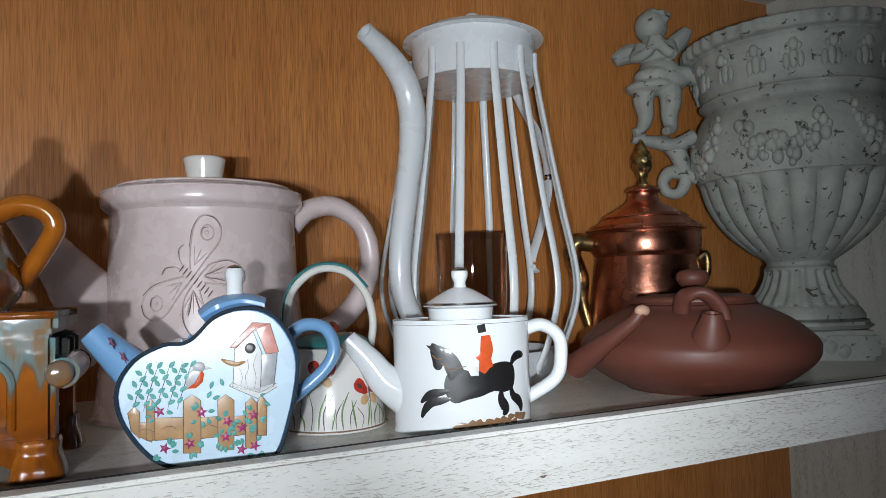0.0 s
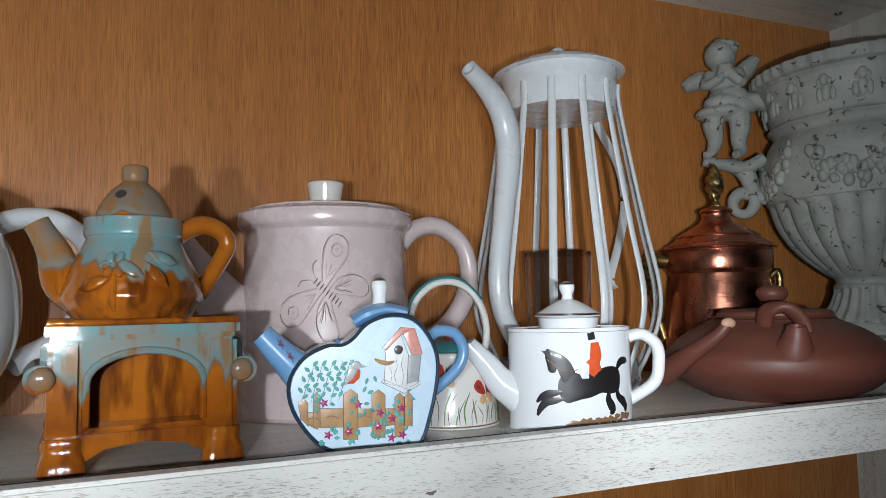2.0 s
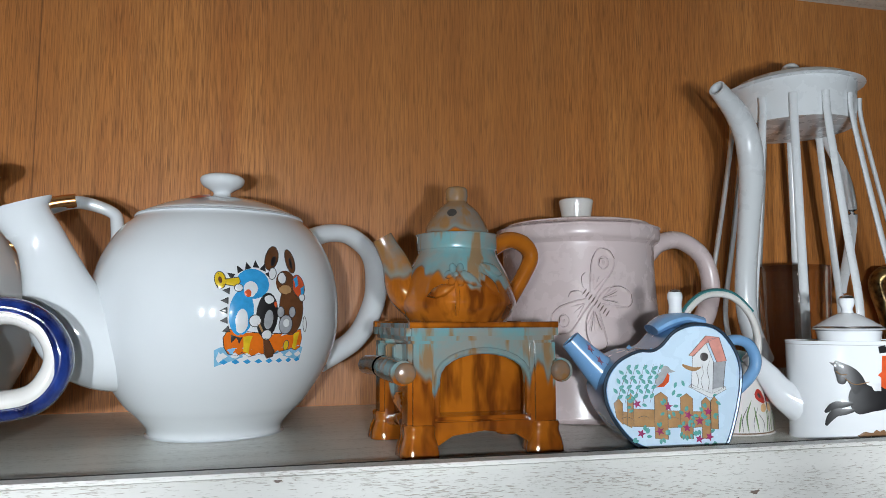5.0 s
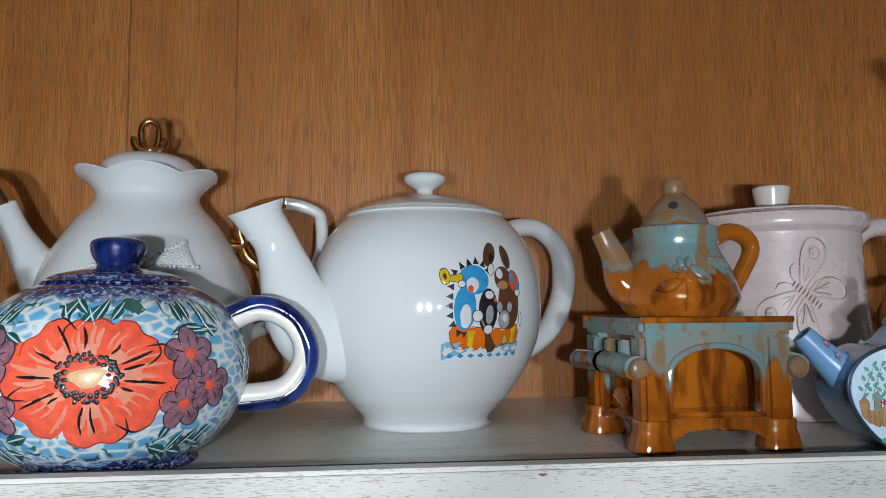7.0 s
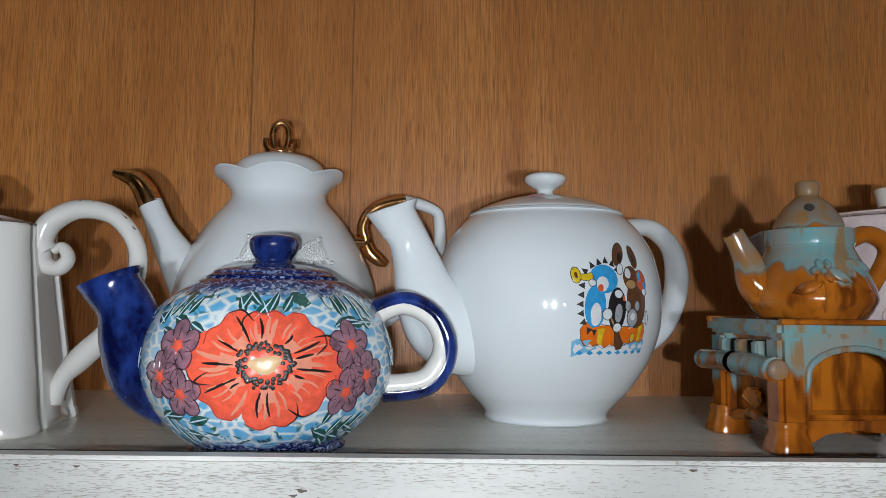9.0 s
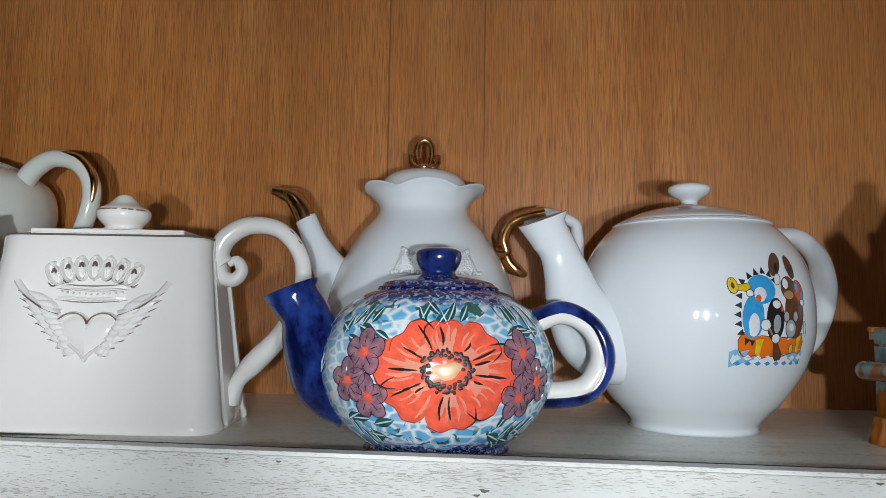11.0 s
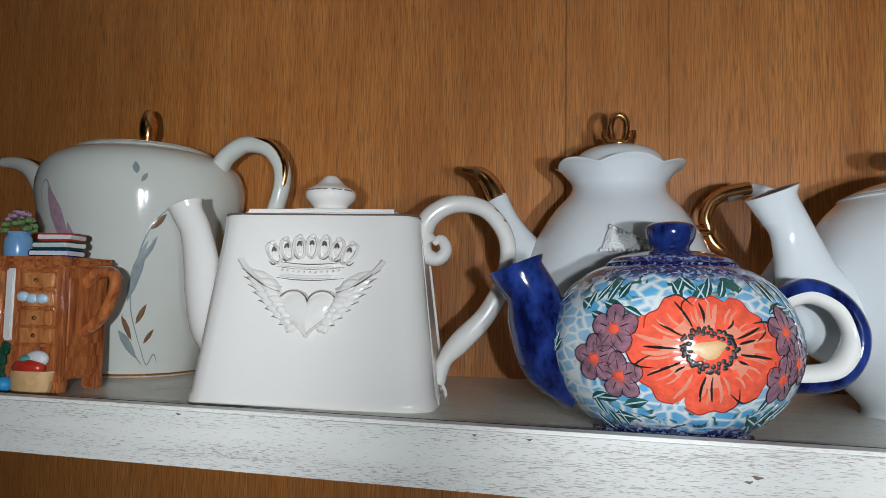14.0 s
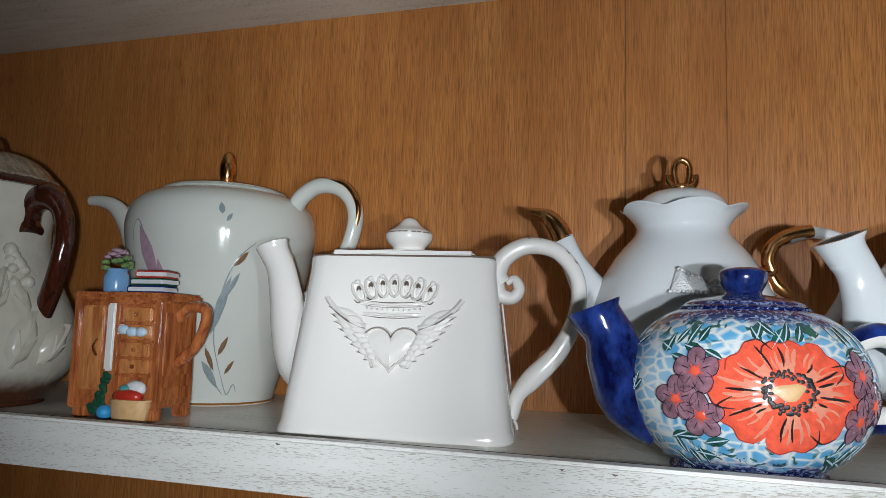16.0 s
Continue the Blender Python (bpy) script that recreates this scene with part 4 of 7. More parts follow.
    part("painted_bridle", stroke(stroke(bmesh.new(), [(-0.0219, 0.0467), (-0.0190, 0.0444), (-0.0158, 0.0447)], 0.0006, place, 0.0010, False), [(-0.0169, 0.0421), (-0.0115, 0.0382), (-0.0028, 0.0400)], 0.0005, place, 0.0010, False), M_TAN, body, "tan straps of the horse")
    fill(ob, [(0.0057, 0.0570), (0.0110, 0.0574), (0.0123, 0.0526), (0.0128, 0.0481), (0.0114, 0.0434), (0.0125, 0.0392), (0.0101, 0.0378), (0.0073, 0.0347), (0.0040, 0.0370), (0.0043, 0.0426), (0.0023, 0.0444), (0.0048, 0.0467)], place, 0.0009)
    part("painted_patch", ob, M_SCARLET, body, "plain scarlet patch")
    part("painted_block", fill(bmesh.new(), [(0.0035, 0.0631), (0.0082, 0.0641), (0.0089, 0.0593), (0.0042, 0.0586)], place, 0.0009, 1), M_BLACK, body, "plain black block")
    fill(wb, [(-0.0022, 0.0382), (0.0037, 0.0396), (0.0039, 0.0340), (-0.0005, 0.0340)], place, 0.0009)
    part("painted_saddle_cloth", wb, M_OFFWHITE, body, "plain off-white patch")
    rnd = random.Random(8)
    for k in range(16):
        fill(eb, oval(-0.008 + k * 0.0029, 0.0052 + 0.0045 * abs(math.sin(k * 1.3)) * (k / 16), 0.0030, 0.0016 + 0.0012 * rnd.random(), rnd.uniform(-20, 20), 9, 0.25), place, 0.0004)
    part("painted_ground", eb, M_EARTH, body, "patchy brown ground")


oval_teapot()


# ---- tall white openwork jug with a tumbler inside ----
def wire_jug():
    t = thing("openwork_jug", 0.369, 0.617, 0, 25, "tall white metal jug of open bars with a long spout", "jug")
    part("base_dish", lathe([(0, 0.0), (0.064, 0.0), (0.0665, 0.002), (0.0665, 0.026), (0.0645, 0.026), (0.0640, 0.004), (0.060, 0.0032), (0, 0.003)], 56, 2), M_ENAMEL, t, "round white base dish")
    part("collar", lathe([(0.0535, 0.270), (0.0555, 0.270), (0.0575, 0.3085), (0.0555, 0.3085)], 56, 1), M_ENAMEL, t, "white sheet-metal collar")
    lid = part("lid", lathe([(0, 0.3085), (0.0605, 0.3085), (0.0612, 0.3100), (0.0600, 0.3115), (0.050, 0.3175), (0.025, 0.3235), (0.009, 0.3250), (0, 0.3250)], 56), M_ENAMEL, t)
    part("knob", lathe([(0, 0.3240), (0.0070, 0.3240), (0.0088, 0.3285), (0.0085, 0.3335), (0.0050, 0.3375), (0, 0.3385)], 28), M_ENAMEL, lid)
    ribs = [(0.0585, 0.292), (0.0590, 0.270), (0.0685, 0.210), (0.0790, 0.150), (0.0885, 0.100), (0.0880, 0.070), (0.0775, 0.038), (0.0672, 0.018), (0.0670, 0.010)]
    for turn in (204, 231, 259, 287, 314, 341, 26, 53, 80, 107, 134, 161):
        a = radians(turn - 25)
        d = Vector((math.cos(a), math.sin(a), 0))
        bm = tube([(d.x * r, d.y * r, z) for r, z in ribs], [0.0037], 12, 5, 0.55, False, d)
        part("bar", bm, M_ENAMEL, t)
    part("spout", tube([(-0.078, 0, 0.044), (-0.1010, 0, 0.075), (-0.1060, 0, 0.108), (-0.0955, 0, 0.166), (-0.0870, 0, 0.212), (-0.0905, 0, 0.245), (-0.1090, 0, 0.268), (-0.1400, 0, 0.2845)], [0.0086, 0.0090, 0.0094, 0.0099, 0.0114, 0.0116, 0.0104, 0.0076], 18, 7, 0.95, True), M_ENAMEL, t, "long curved white spout")
    part("handle", tube([(0.056, 0, 0.292), (0.085, 0, 0.262), (0.118, 0, 0.232), (0.128, 0, 0.195), (0.112, 0, 0.150), (0.088, 0, 0.108), (0.096, 0, 0.098)], [0.0055], 10, 7, 0.35, False, (0, 0, 1)), M_ENAMEL, t, "flat white handle strip")
    part("seam", box(0.0555, -0.006, 0.272, 0.0585, 0.006, 0.309, 0.0008), M_ENAMEL, t)
    g = thing("glass_tumbler", 0.363, 0.620, 0.0032, 0, "smoky brown glass tumbler standing inside the openwork jug", "glass")
    part("cup", lathe([(0, 0), (0.026, 0), (0.0275, 0.002), (0.0305, 0.060), (0.0325, 0.124), (0.0318, 0.125), (0.0310, 0.124), (0.0288, 0.060), (0.0258, 0.008), (0, 0.006)], 48, 3), M_GLASS, g)


wire_jug()


# ---- copper pot ----
def copper_pot():
    t = thing("copper_pot", 0.577, 0.630, 0, -30, "lidded copper pot with a brass handle and finial", "pot", "teapots on the shelf")
    prof = [(0, 0), (0.050, 0), (0.055, 0.004), (0.0595, 0.03), (0.0590, 0.060), (0.0555, 0.088), (0.0530, 0.104), (0.0520, 0.111), (0.0520, 0.111), (0.0545, 0.114), (0.0555, 0.117), (0.0555, 0.136), (0.0550, 0.1375), (0, 0.1375)]
    body = part("body", lathe(prof, 64), M_COPPER, t)
    part("band", lathe([(0.0556, 0.1150), (0.0562, 0.1165), (0.0562, 0.1345), (0.0556, 0.1355)], 64, 1), M_COPPER, body, "bright copper band")
    lid = part("lid", lathe([(0, 0.138), (0.0570, 0.138), (0.0580, 0.1400), (0.0560, 0.1430), (0.0530, 0.1440), (0.0450, 0.1500), (0.0440, 0.1530), (0.0300, 0.1610), (0.0200, 0.1670), (0.0160, 0.1730), (0.0160, 0.1780), (0.0180, 0.1800), (0.0160, 0.1830), (0.0080, 0.1860), (0, 0.1865)], 56), M_COPPER, t, "stepped copper lid")
    part("finial", lathe([(0, 0.1860), (0.0060, 0.1860), (0.0035, 0.1920), (0.0050, 0.1960), (0.0090, 0.2060), (0.0095, 0.2150), (0.0065, 0.2240), (0.0022, 0.2330), (0, 0.2370)], 24, 4, shape=lambda a, z, r: (r * (1 + 0.16 * math.sin(4 * a + z * 500)), z)), M_BRASS, lid, "cast brass finial")
    part("handle", tube([(-0.056, 0, 0.126), (-0.071, 0, 0.128), (-0.077, 0, 0.116), (-0.070, 0, 0.090), (-0.068, 0, 0.065), (-0.062, 0, 0.040)], [0.0085, 0.0100, 0.0100, 0.0090, 0.0095, 0.0060], 14, 6, 1.4), M_BRASS, t, "cast brass handle")
    part("hinge", tube([(0.049, -0.012, 0.104), (0.058, -0.012, 0.112), (0.060, -0.012, 0.098), (0.055, -0.012, 0.082)], [0.004], 10, 5), M_BRASS, t, "brass lug")


copper_pot()


# ---- flat red stoneware teapot ----
def clay_pot():
    t = thing("stoneware_teapot", 0.4945, 0.484, 0, 0, "flattened unglazed red-brown stoneware teapot with a broken handle", "teapot", "teapots on the shelf")
    body = part("body", lathe([(0, 0), (0.052, 0), (0.056, 0.001), (0.074, 0.010), (0.0880, 0.022), (0.0915, 0.031), (0.0890, 0.0400), (0.072, 0.0545), (0.052, 0.0640), (0.044, 0.0665), (0, 0.0665)], 72), M_CLAY, t)
    lid = part("lid", lathe([(0, 0.0662), (0.0450, 0.0662), (0.0465, 0.0690), (0.0455, 0.0720), (0.0400, 0.0735), (0.020, 0.0748), (0, 0.0750)], 56), M_CLAY, t)
    part("knob", lathe([(0, 0.0745), (0.0085, 0.0745), (0.0075, 0.0785), (0.0120, 0.0840), (0.0130, 0.0885), (0.0100, 0.0930), (0, 0.0950)], 32), M_CLAY, lid)
    part("spout", tube([(-0.040, -0.048, 0.028), (-0.047, -0.060, 0.040), (-0.051, -0.067, 0.0535), (-0.052, -0.069, 0.0625)], [0.022, 0.0165, 0.0100, 0.0068], 20, 6, 1.0, True), M_CLAY, t, "short upright spout")
    part("loop", tube([(-0.044, -0.030, 0.060), (-0.047, -0.038, 0.073), (-0.041, -0.050, 0.076), (-0.031, -0.055, 0.066), (-0.026, -0.055, 0.050)], [0.0048], 14, 6, 1.5), M_CLAY, t, "small arched loop")
    stick = part("handle", tube([(-0.098, 0.030, 0.020), (-0.094, 0.000, 0.038), (-0.0855, -0.022, 0.054), (-0.0805, -0.029, 0.0635)], [0.0105, 0.0075, 0.0052, 0.0044], 14, 6), M_CLAY, t, "tapered handle")
    part("broken_tip", ball((-0.0800, -0.0295, 0.0645), 0.0050, 1.3, 0.9, 0.9, None, 2), M_RAWCLAY, stick, "pale broken tip")


clay_pot()


# ---- grey urn with a figure on its handle ----
def urn():
    cx, cy = 0.744, 0.576
    t = thing("garden_urn", cx, cy, 0, -40, "large chipped grey urn with garlands, fluted bowl and square foot", "urn")
    def edge(a, z, r):
        if z > 0.326:
            return r * (1 + 0.010 * math.cos(44 * a)), z
        if 0.105 < z < 0.190:
            k = min(1, (z - 0.105) / 0.020) * min(1, (0.190 - z) / 0.008) ** 0.5
            return r * (1 + 0.085 * k * (abs(math.cos(11 * a)) ** 0.6 - 0.85)), z
        if 0.055 < z < 0.092:
            return r * (1 + 0.035 * math.cos(22 * a)), z
        return r, z
    prof = [(0, 0.040), (0.0560, 0.040), (0.0570, 0.050), (0.0520, 0.056), (0.0500, 0.060), (0.0410, 0.072), (0.0350, 0.088), (0.0360, 0.094), (0.0330, 0.098), (0.0350, 0.103), (0.0480, 0.112), (0.0720, 0.134), (0.0890, 0.160), (0.0980, 0.188), (0.1010, 0.193), (0.1040, 0.215), (0.1020, 0.240), (0.0960, 0.258), (0.0900, 0.268), (0.0920, 0.274), (0.0955, 0.278), (0.0930, 0.283), (0.0985, 0.305), (0.1050, 0.320), (0.1050, 0.326), (0.1120, 0.329), (0.1130, 0.338), (0.1110, 0.3415), (0.1020, 0.3415), (0.0970, 0.325), (0.0900, 0.290), (0.05, 0.20), (0, 0.19)]
    body = part("bowl", lathe(prof, 264, 4, shape=edge), M_STONE, t)
    part("plinth", box(-0.058, -0.058, 0, 0.058, 0.058, 0.030, 0.005), M_STONE, t, "square chipped plinth")
    part("plinth_step", lathe([(0, 0.030), (0.066, 0.030), (0.0665, 0.035), (0.058, 0.041), (0, 0.041)], 8, 2), M_STONE, t)
    for k in range(4):
        a = radians(90 * k)
        bm = bmesh.new()
        for j in range(-2, 3):
            ball((0.0575, 0.012 * j, 0.014 + 0.004 * math.cos(j * 1.6)), 0.0085, 0.45, 0.9, 1.0, bm, 1)
        bmesh.ops.rotate(bm, cent=(0, 0, 0), matrix=Matrix.Rotation(a, 3, "Z"), verts=bm.verts)
        part("plinth_scroll", bm, M_STONE, t)
    for k in range(18):
        a = radians(20 * k)
        bm = bmesh.new()
        for j, (off, h, r) in enumerate(((0, 0.300, 0.0060), (0.0065, 0.298, 0.0046), (-0.0065, 0.298, 0.0046), (0, 0.3125, 0.0068), (0.0050, 0.3105, 0.0040), (-0.0050, 0.3105, 0.0040))):
            ball((0.0985 + (h - 0.300) * 0.40, off, h), r, 0.55, 0.72, 1.9 if h < 0.305 else 1.0, bm, 2)
        bmesh.ops.rotate(bm, cent=(0, 0, 0), matrix=Matrix.Rotation(a, 3, "Z"), verts=bm.verts)
        part("frieze_leaf", bm, M_STONE, t)
    rnd = random.Random(11)
    for k in range(6):
        a0 = 60 * k + 12
        bm = bmesh.new()
        for j in range(54):
            f = j / 53 - 0.5
            a = radians(a0 + 46 * f)
            z = 0.240 - 0.030 * (1 - (2 * f) ** 2) + rnd.uniform(-0.014, 0.014)
            r = float(np.interp(z, (0.193, 0.215, 0.240), (0.1010, 0.1040, 0.1020)))
            ball((r * math.cos(a), r * math.sin(a), z), rnd.uniform(0.0036, 0.0084), 0.7, 0.95, 1.0, bm, 2)
        tagged(part("garland", bm, M_STONE, t, "raised garland of fruit"), kind="stuff")
    # scroll handle on the side of the figure
    d = Matrix.Rotation(radians(180), 4, "Z")
    bm = tube([(0.150, 0, 0.246), (0.134, 0, 0.242), (0.122, 0, 0.232), (0.116, 0, 0.214), (0.114, 0, 0.196), (0.122, 0, 0.184), (0.134, 0, 0.186), (0.138, 0, 0.198), (0.130, 0, 0.208), (0.116, 0, 0.206), (0.100, 0, 0.200)], [0.0060, 0.0090, 0.0105, 0.0090, 0.0075, 0.0065, 0.0060, 0.0060, 0.0060, 0.0065, 0.0080], 12, 6)
    bmesh.ops.transform(bm, matrix=Matrix.Rotation(radians(180), 4, "Z"), verts=bm.verts)
    part("scroll_handle", bm, M_STONE, t, "scrolled handle")
    return t


urn()


def figurine():
    """A small cast figure as one plain shape."""
    bm = bmesh.new()
    for at, r, sx, sy, sz in (((-0.003, -0.005, 0.124), 0.0175, 0.95, 1.0, 1.05), ((0.000, 0, 0.094), 0.0175, 1.0, 0.85, 1.2), ((0.003, 0, 0.072), 0.0190, 1.1, 0.9, 0.95), ((0.010, 0, 0.060), 0.0200, 1.1, 0.8, 0.7), ((-0.006, -0.002, 0.054), 0.0235, 1.1, 0.95, 0.42), ((-0.003, -0.003, 0.066), 0.0200, 1.0, 0.95, 0.6)):
        ball(at, r, sx, sy, sz, bm, 3)
    for line, rr in ((((-0.009, -0.004, 0.058), (-0.014, -0.006, 0.040), (-0.012, 0, 0.022), (-0.017, -0.006, 0.006), (-0.024, -0.010, 0.002)), (0.0125, 0.0110, 0.0085, 0.0060, 0.0050)),
                     (((0.012, -0.002, 0.058), (0.013, -0.006, 0.036), (0.011, -0.004, 0.018), (0.012, -0.006, 0.004), (0.006, -0.014, 0.000)), (0.0125, 0.0110, 0.0085, 0.0062, 0.0050)),
                     (((-0.014, -0.006, 0.103), (-0.020, -0.014, 0.086), (-0.006, -0.020, 0.092), (-0.001, -0.018, 0.108)), (0.0065, 0.0060, 0.0055, 0.0050)),
                     (((0.014, -0.004, 0.103), (0.016, -0.016, 0.086), (0.006, -0.020, 0.096), (0.002, -0.018, 0.108)), (0.0065, 0.0060, 0.0055, 0.0050)),
                     (((-0.012, 0.008, 0.098), (-0.026, 0.008, 0.100), (-0.042, 0.006, 0.092)), (0.009, 0.012, 0.007)),
                     (((0.012, 0.010, 0.096), (0.022, 0.012, 0.108), (0.034, 0.010, 0.122)), (0.009, 0.011, 0.006)),
                     (((0.014, 0, 0.062), (0.030, 0, 0.066), (0.046, 0, 0.058)), (0.013, 0.013, 0.010)),
                     (((-0.026, -0.004, -0.004), (-0.006, 0, -0.008), (0.016, 0, -0.014), (0.036, 0, -0.004)), (0.005, 0.0075, 0.0085, 0.008))):
        tube(line, rr, 10, 4, into=bm)
    rnd = random.Random(3)
    for k in range(26):
        a, b = rnd.uniform(0, 6.28), rnd.uniform(0.1, 1.3)
        ball((0.0165 * math.cos(a) * math.cos(b) , -0.002 + 0.0165 * math.sin(a) * math.cos(b), 0.126 + 0.016 * math.sin(b)), 0.0045, into=bm, sub=1)
    ob = new("cherub_figurine", mesh_of("cherub_figurine", bm, M_STONE))
    rm = ob.modifiers.new("remesh", "REMESH")
    rm.mode, rm.voxel_size, rm.use_smooth_shade = "VOXEL", 0.0016, True
    ob.matrix_world = pose(0.634, 0.664, 0.2525, 0, 0, -42) @ Matrix.Diagonal((1.12, 1.12, 1.0, 1))
    return tagged(ob, "chipped grey cherub figurine standing on the handle of the urn", "figurine")


figurine()


# ---- glazed stove burner with its little teapot ----
def stove():
    t = thing("stove_burner", -0.0085, 0.4845, 0, 1, "amber and blue-green glazed stove-shaped burner with an arched opening", "burner")
    W, D = 0.0450, 0.040
    part("top", box(-W - 0.004, -D - 0.005, 0.0690, W + 0.004, D + 0.005, 0.0795, 0.0028), M_STOVE, t, "blue-green glazed top slab")
    edge = [(-W - 0.003, -D - 0.004, 0.0785), (W + 0.003, -D - 0.004, 0.0785), (W + 0.003, D + 0.004, 0.0785), (-W - 0.003, D + 0.004, 0.0785), (-W - 0.003, -D - 0.004, 0.0785)]
    for a, b in zip(edge, edge[1:]):
        part("top_rim", tube([a, tuple((p + q) / 2 for p, q in zip(a, b)), b], [0.0021, 0.0018, 0.0021], 10, 3), M_BROWNGLAZE, t, "amber-edged rim of the top")
    for sx, sy in ((-1, -1), (1, -1), (-1, 1), (1, 1)):
        x, y = sx * (W - 0.006), sy * (D - 0.006)
        post = box(x - 0.0085, y - 0.0085, 0.008, x + 0.0085, y + 0.0085, 0.0700, 0.0028)
        post = part("post", post, M_STOVE, t)
        foot = lathe([(0, 0), (0.0118, 0), (0.0128, 0.0025), (0.0118, 0.0075), (0.0100, 0.0130), (0.0096, 0.0190), (0, 0.0190)], 32, 3, shape=lambda a, z, r: (r * (1 - 0.10 * math.cos(4 * a)), z))
        part("foot", foot, M_BROWNGLAZE, post, "flared amber foot").location = (x + sx * 0.0010, y + sy * 0.0010, 0)
    arch = []
    hw, spring = 0.0285, 0.046
    for k in range(13):
        a = math.pi * k / 12
        arch.append((hw * math.cos(a), spring + 0.0165 * math.sin(a)))

    def arched(y0, y1):
        bm = bmesh.new()
        rim = [(hw, 0.022)] + arch + [(-hw, 0.022)]
        out = [(W - 0.006, 0.022)] + [(W - 0.006, 0.022 + (0.070 - 0.022) * min(1, k / 3)) for k in range(1, 4)] + [((W - 0.006) * (1 - 2 * k / 7), 0.070) for k in range(1, 7)] + [(-(W - 0.006), 0.070 - (0.070 - 0.022) * k / 3) for k in range(0, 4)] + [(-(W - 0.006), 0.022)]
        n = min(len(rim), len(out))
        rows = []
        for (a, b), (c, d) in zip(rim[:n], out[:n]):
            rows.append([bm.verts.new(p) for p in ((a, y0, b), (c, y0, d), (c, y1, d), (a, y1, b))])
        for r, q in zip(rows, rows[1:]):
            for i in range(4):
                j = (i + 1) % 4
                bm.faces.new((r[i], r[j], q[j], q[i]))
        return bm
    part("arched_front", arched(-D + 0.001, -D + 0.009), M_STOVE, t, "front with an arched opening")
    part("arch_moulding", tube([(x * 1.03, -D + 0.0005, z * 1.005) for x, z in [(hw, 0.024)] + arch + [(-hw, 0.024)]], [0.0021], 8, 1), M_STOVE, t)
    part("back_panel", box(-W + 0.008, -0.014, 0.018, W - 0.008, -0.006, 0.0702), M_BROWNGLAZE, t, "brown glazed back inside")
    for sx in (-1, 1):
        x = sx * (W - 0.006)
        side = part("side_panel", box(min(x, x - sx * 0.004), -D + 0.008, 0.018, max(x, x - sx * 0.004), D - 0.008, 0.0702), M_BROWNGLAZE, t)
        bm = bmesh.new()
        for k in range(7):
            a = radians(30 + 20 * k)
            tube([(x + sx * 0.001, 0, 0.022), (x + sx * 0.0025, 0.011 * math.cos(a), 0.022 + 0.013 * math.sin(a))], [0.0012, 0.0022], 8, 3, into=bm)
        part("shell", bm, M_BROWNGLAZE, side, "raised shell")
        part("roll", tube([(x + sx * 0.012, -D - 0.002, 0.050), (x + sx * 0.012, -0.015, 0.051), (x + sx * 0.012, 0.015, 0.051), (x + sx * 0.012, D + 0.002, 0.050)], [0.0075, 0.0080, 0.0080, 0.0070], 16, 5), M_STOVE, side, "rounded side bolster")
        part("roll_end", lathe([(0, -0.003), (0.0044, -0.002), (0.0062, 0.001), (0.0064, 0.003), (0.0048, 0.0052), (0, 0.0058)], 20, 3), M_ENDGLAZE, side, "turned end of the bolster").matrix_local = pose(x + sx * 0.0105, -D - 0.001, 0.050, 90)
        for y in (-0.020, 0.0, 0.020):
            part("bracket", box(min(x, x + sx * 0.012), y - 0.003, 0.048, max(x, x + sx * 0.012), y + 0.003, 0.066, 0.001), M_STOVE, side)
    part("floor_slab", box(-W + 0.006, -D + 0.003, 0.0145, W - 0.006, D - 0.006, 0.0225, 0.002), M_BROWNGLAZE, t, "brown floor of the burner")
    apron = [(-W + 0.010, 0.020), (W - 0.010, 0.020), (W - 0.010, 0.004), (0.030, 0.006), (0.020, 0.012), (0, 0.0145), (-0.020, 0.012), (-0.030, 0.006), (-W + 0.010, 0.004)]
    part("apron", slab(apron, -D - 0.001, -D + 0.006), M_BROWNGLAZE, t, "wavy lower apron")
    for sx in (-1, 1):
        a2 = tube([(sx * (W - 0.005), -D + 0.012, 0.013), (sx * (W - 0.005), 0, 0.017), (sx * (W - 0.005), D - 0.012, 0.013)], [0.004], 10, 4)
        part("side_apron", a2, M_BROWNGLAZE, t)
    # the burner widens a little towards its back
    for ob in t.children_recursive:
        ox, oy = ob.location.x, ob.location.y
        if ob.name.startswith("roll_end"):
            continue
        for v in ob.data.vertices:
            v.co.x = (v.co.x + ox) * (1 + 0.15 * (v.co.y + oy + D) / (2 * D)) - ox

    p = thing("glazed_teapot", -0.0155, 0.480, 0.0797, 2, "tiny amber and blue-green glazed teapot standing on the burner", "teapot", "teapots on the shelf")
    prof = [(0, 0), (0.030, 0), (0.0330, 0.0015), (0.0385, 0.010), (0.0385, 0.017), (0.0340, 0.030), (0.0275, 0.043), (0.0262, 0.047), (0.0270, 0.0485), (0.0270, 0.0565), (0.0255, 0.058), (0, 0.058)]
    body = part("body", lathe(prof, 56), M_AMBER, p)
    lid = part("lid", lathe([(0, 0.058), (0.0205, 0.058), (0.0215, 0.060), (0.0195, 0.066), (0.0140, 0.0745), (0.0080, 0.0800), (0.0070, 0.0815), (0.0075, 0.0850), (0.0072, 0.0895), (0.0050, 0.0910), (0, 0.0912)], 40), M_LIDGLAZE, p)
    part("vent_hole", lathe([(0, 0), (0.0022, 0), (0.0032, 0.0004), (0.0026, 0.0010), (0, 0.0006)], 16, 2), M_SHADE, lid, "small steam hole").matrix_local = pose(-0.0075, -0.0150, 0.0712, 55, 0, -26)
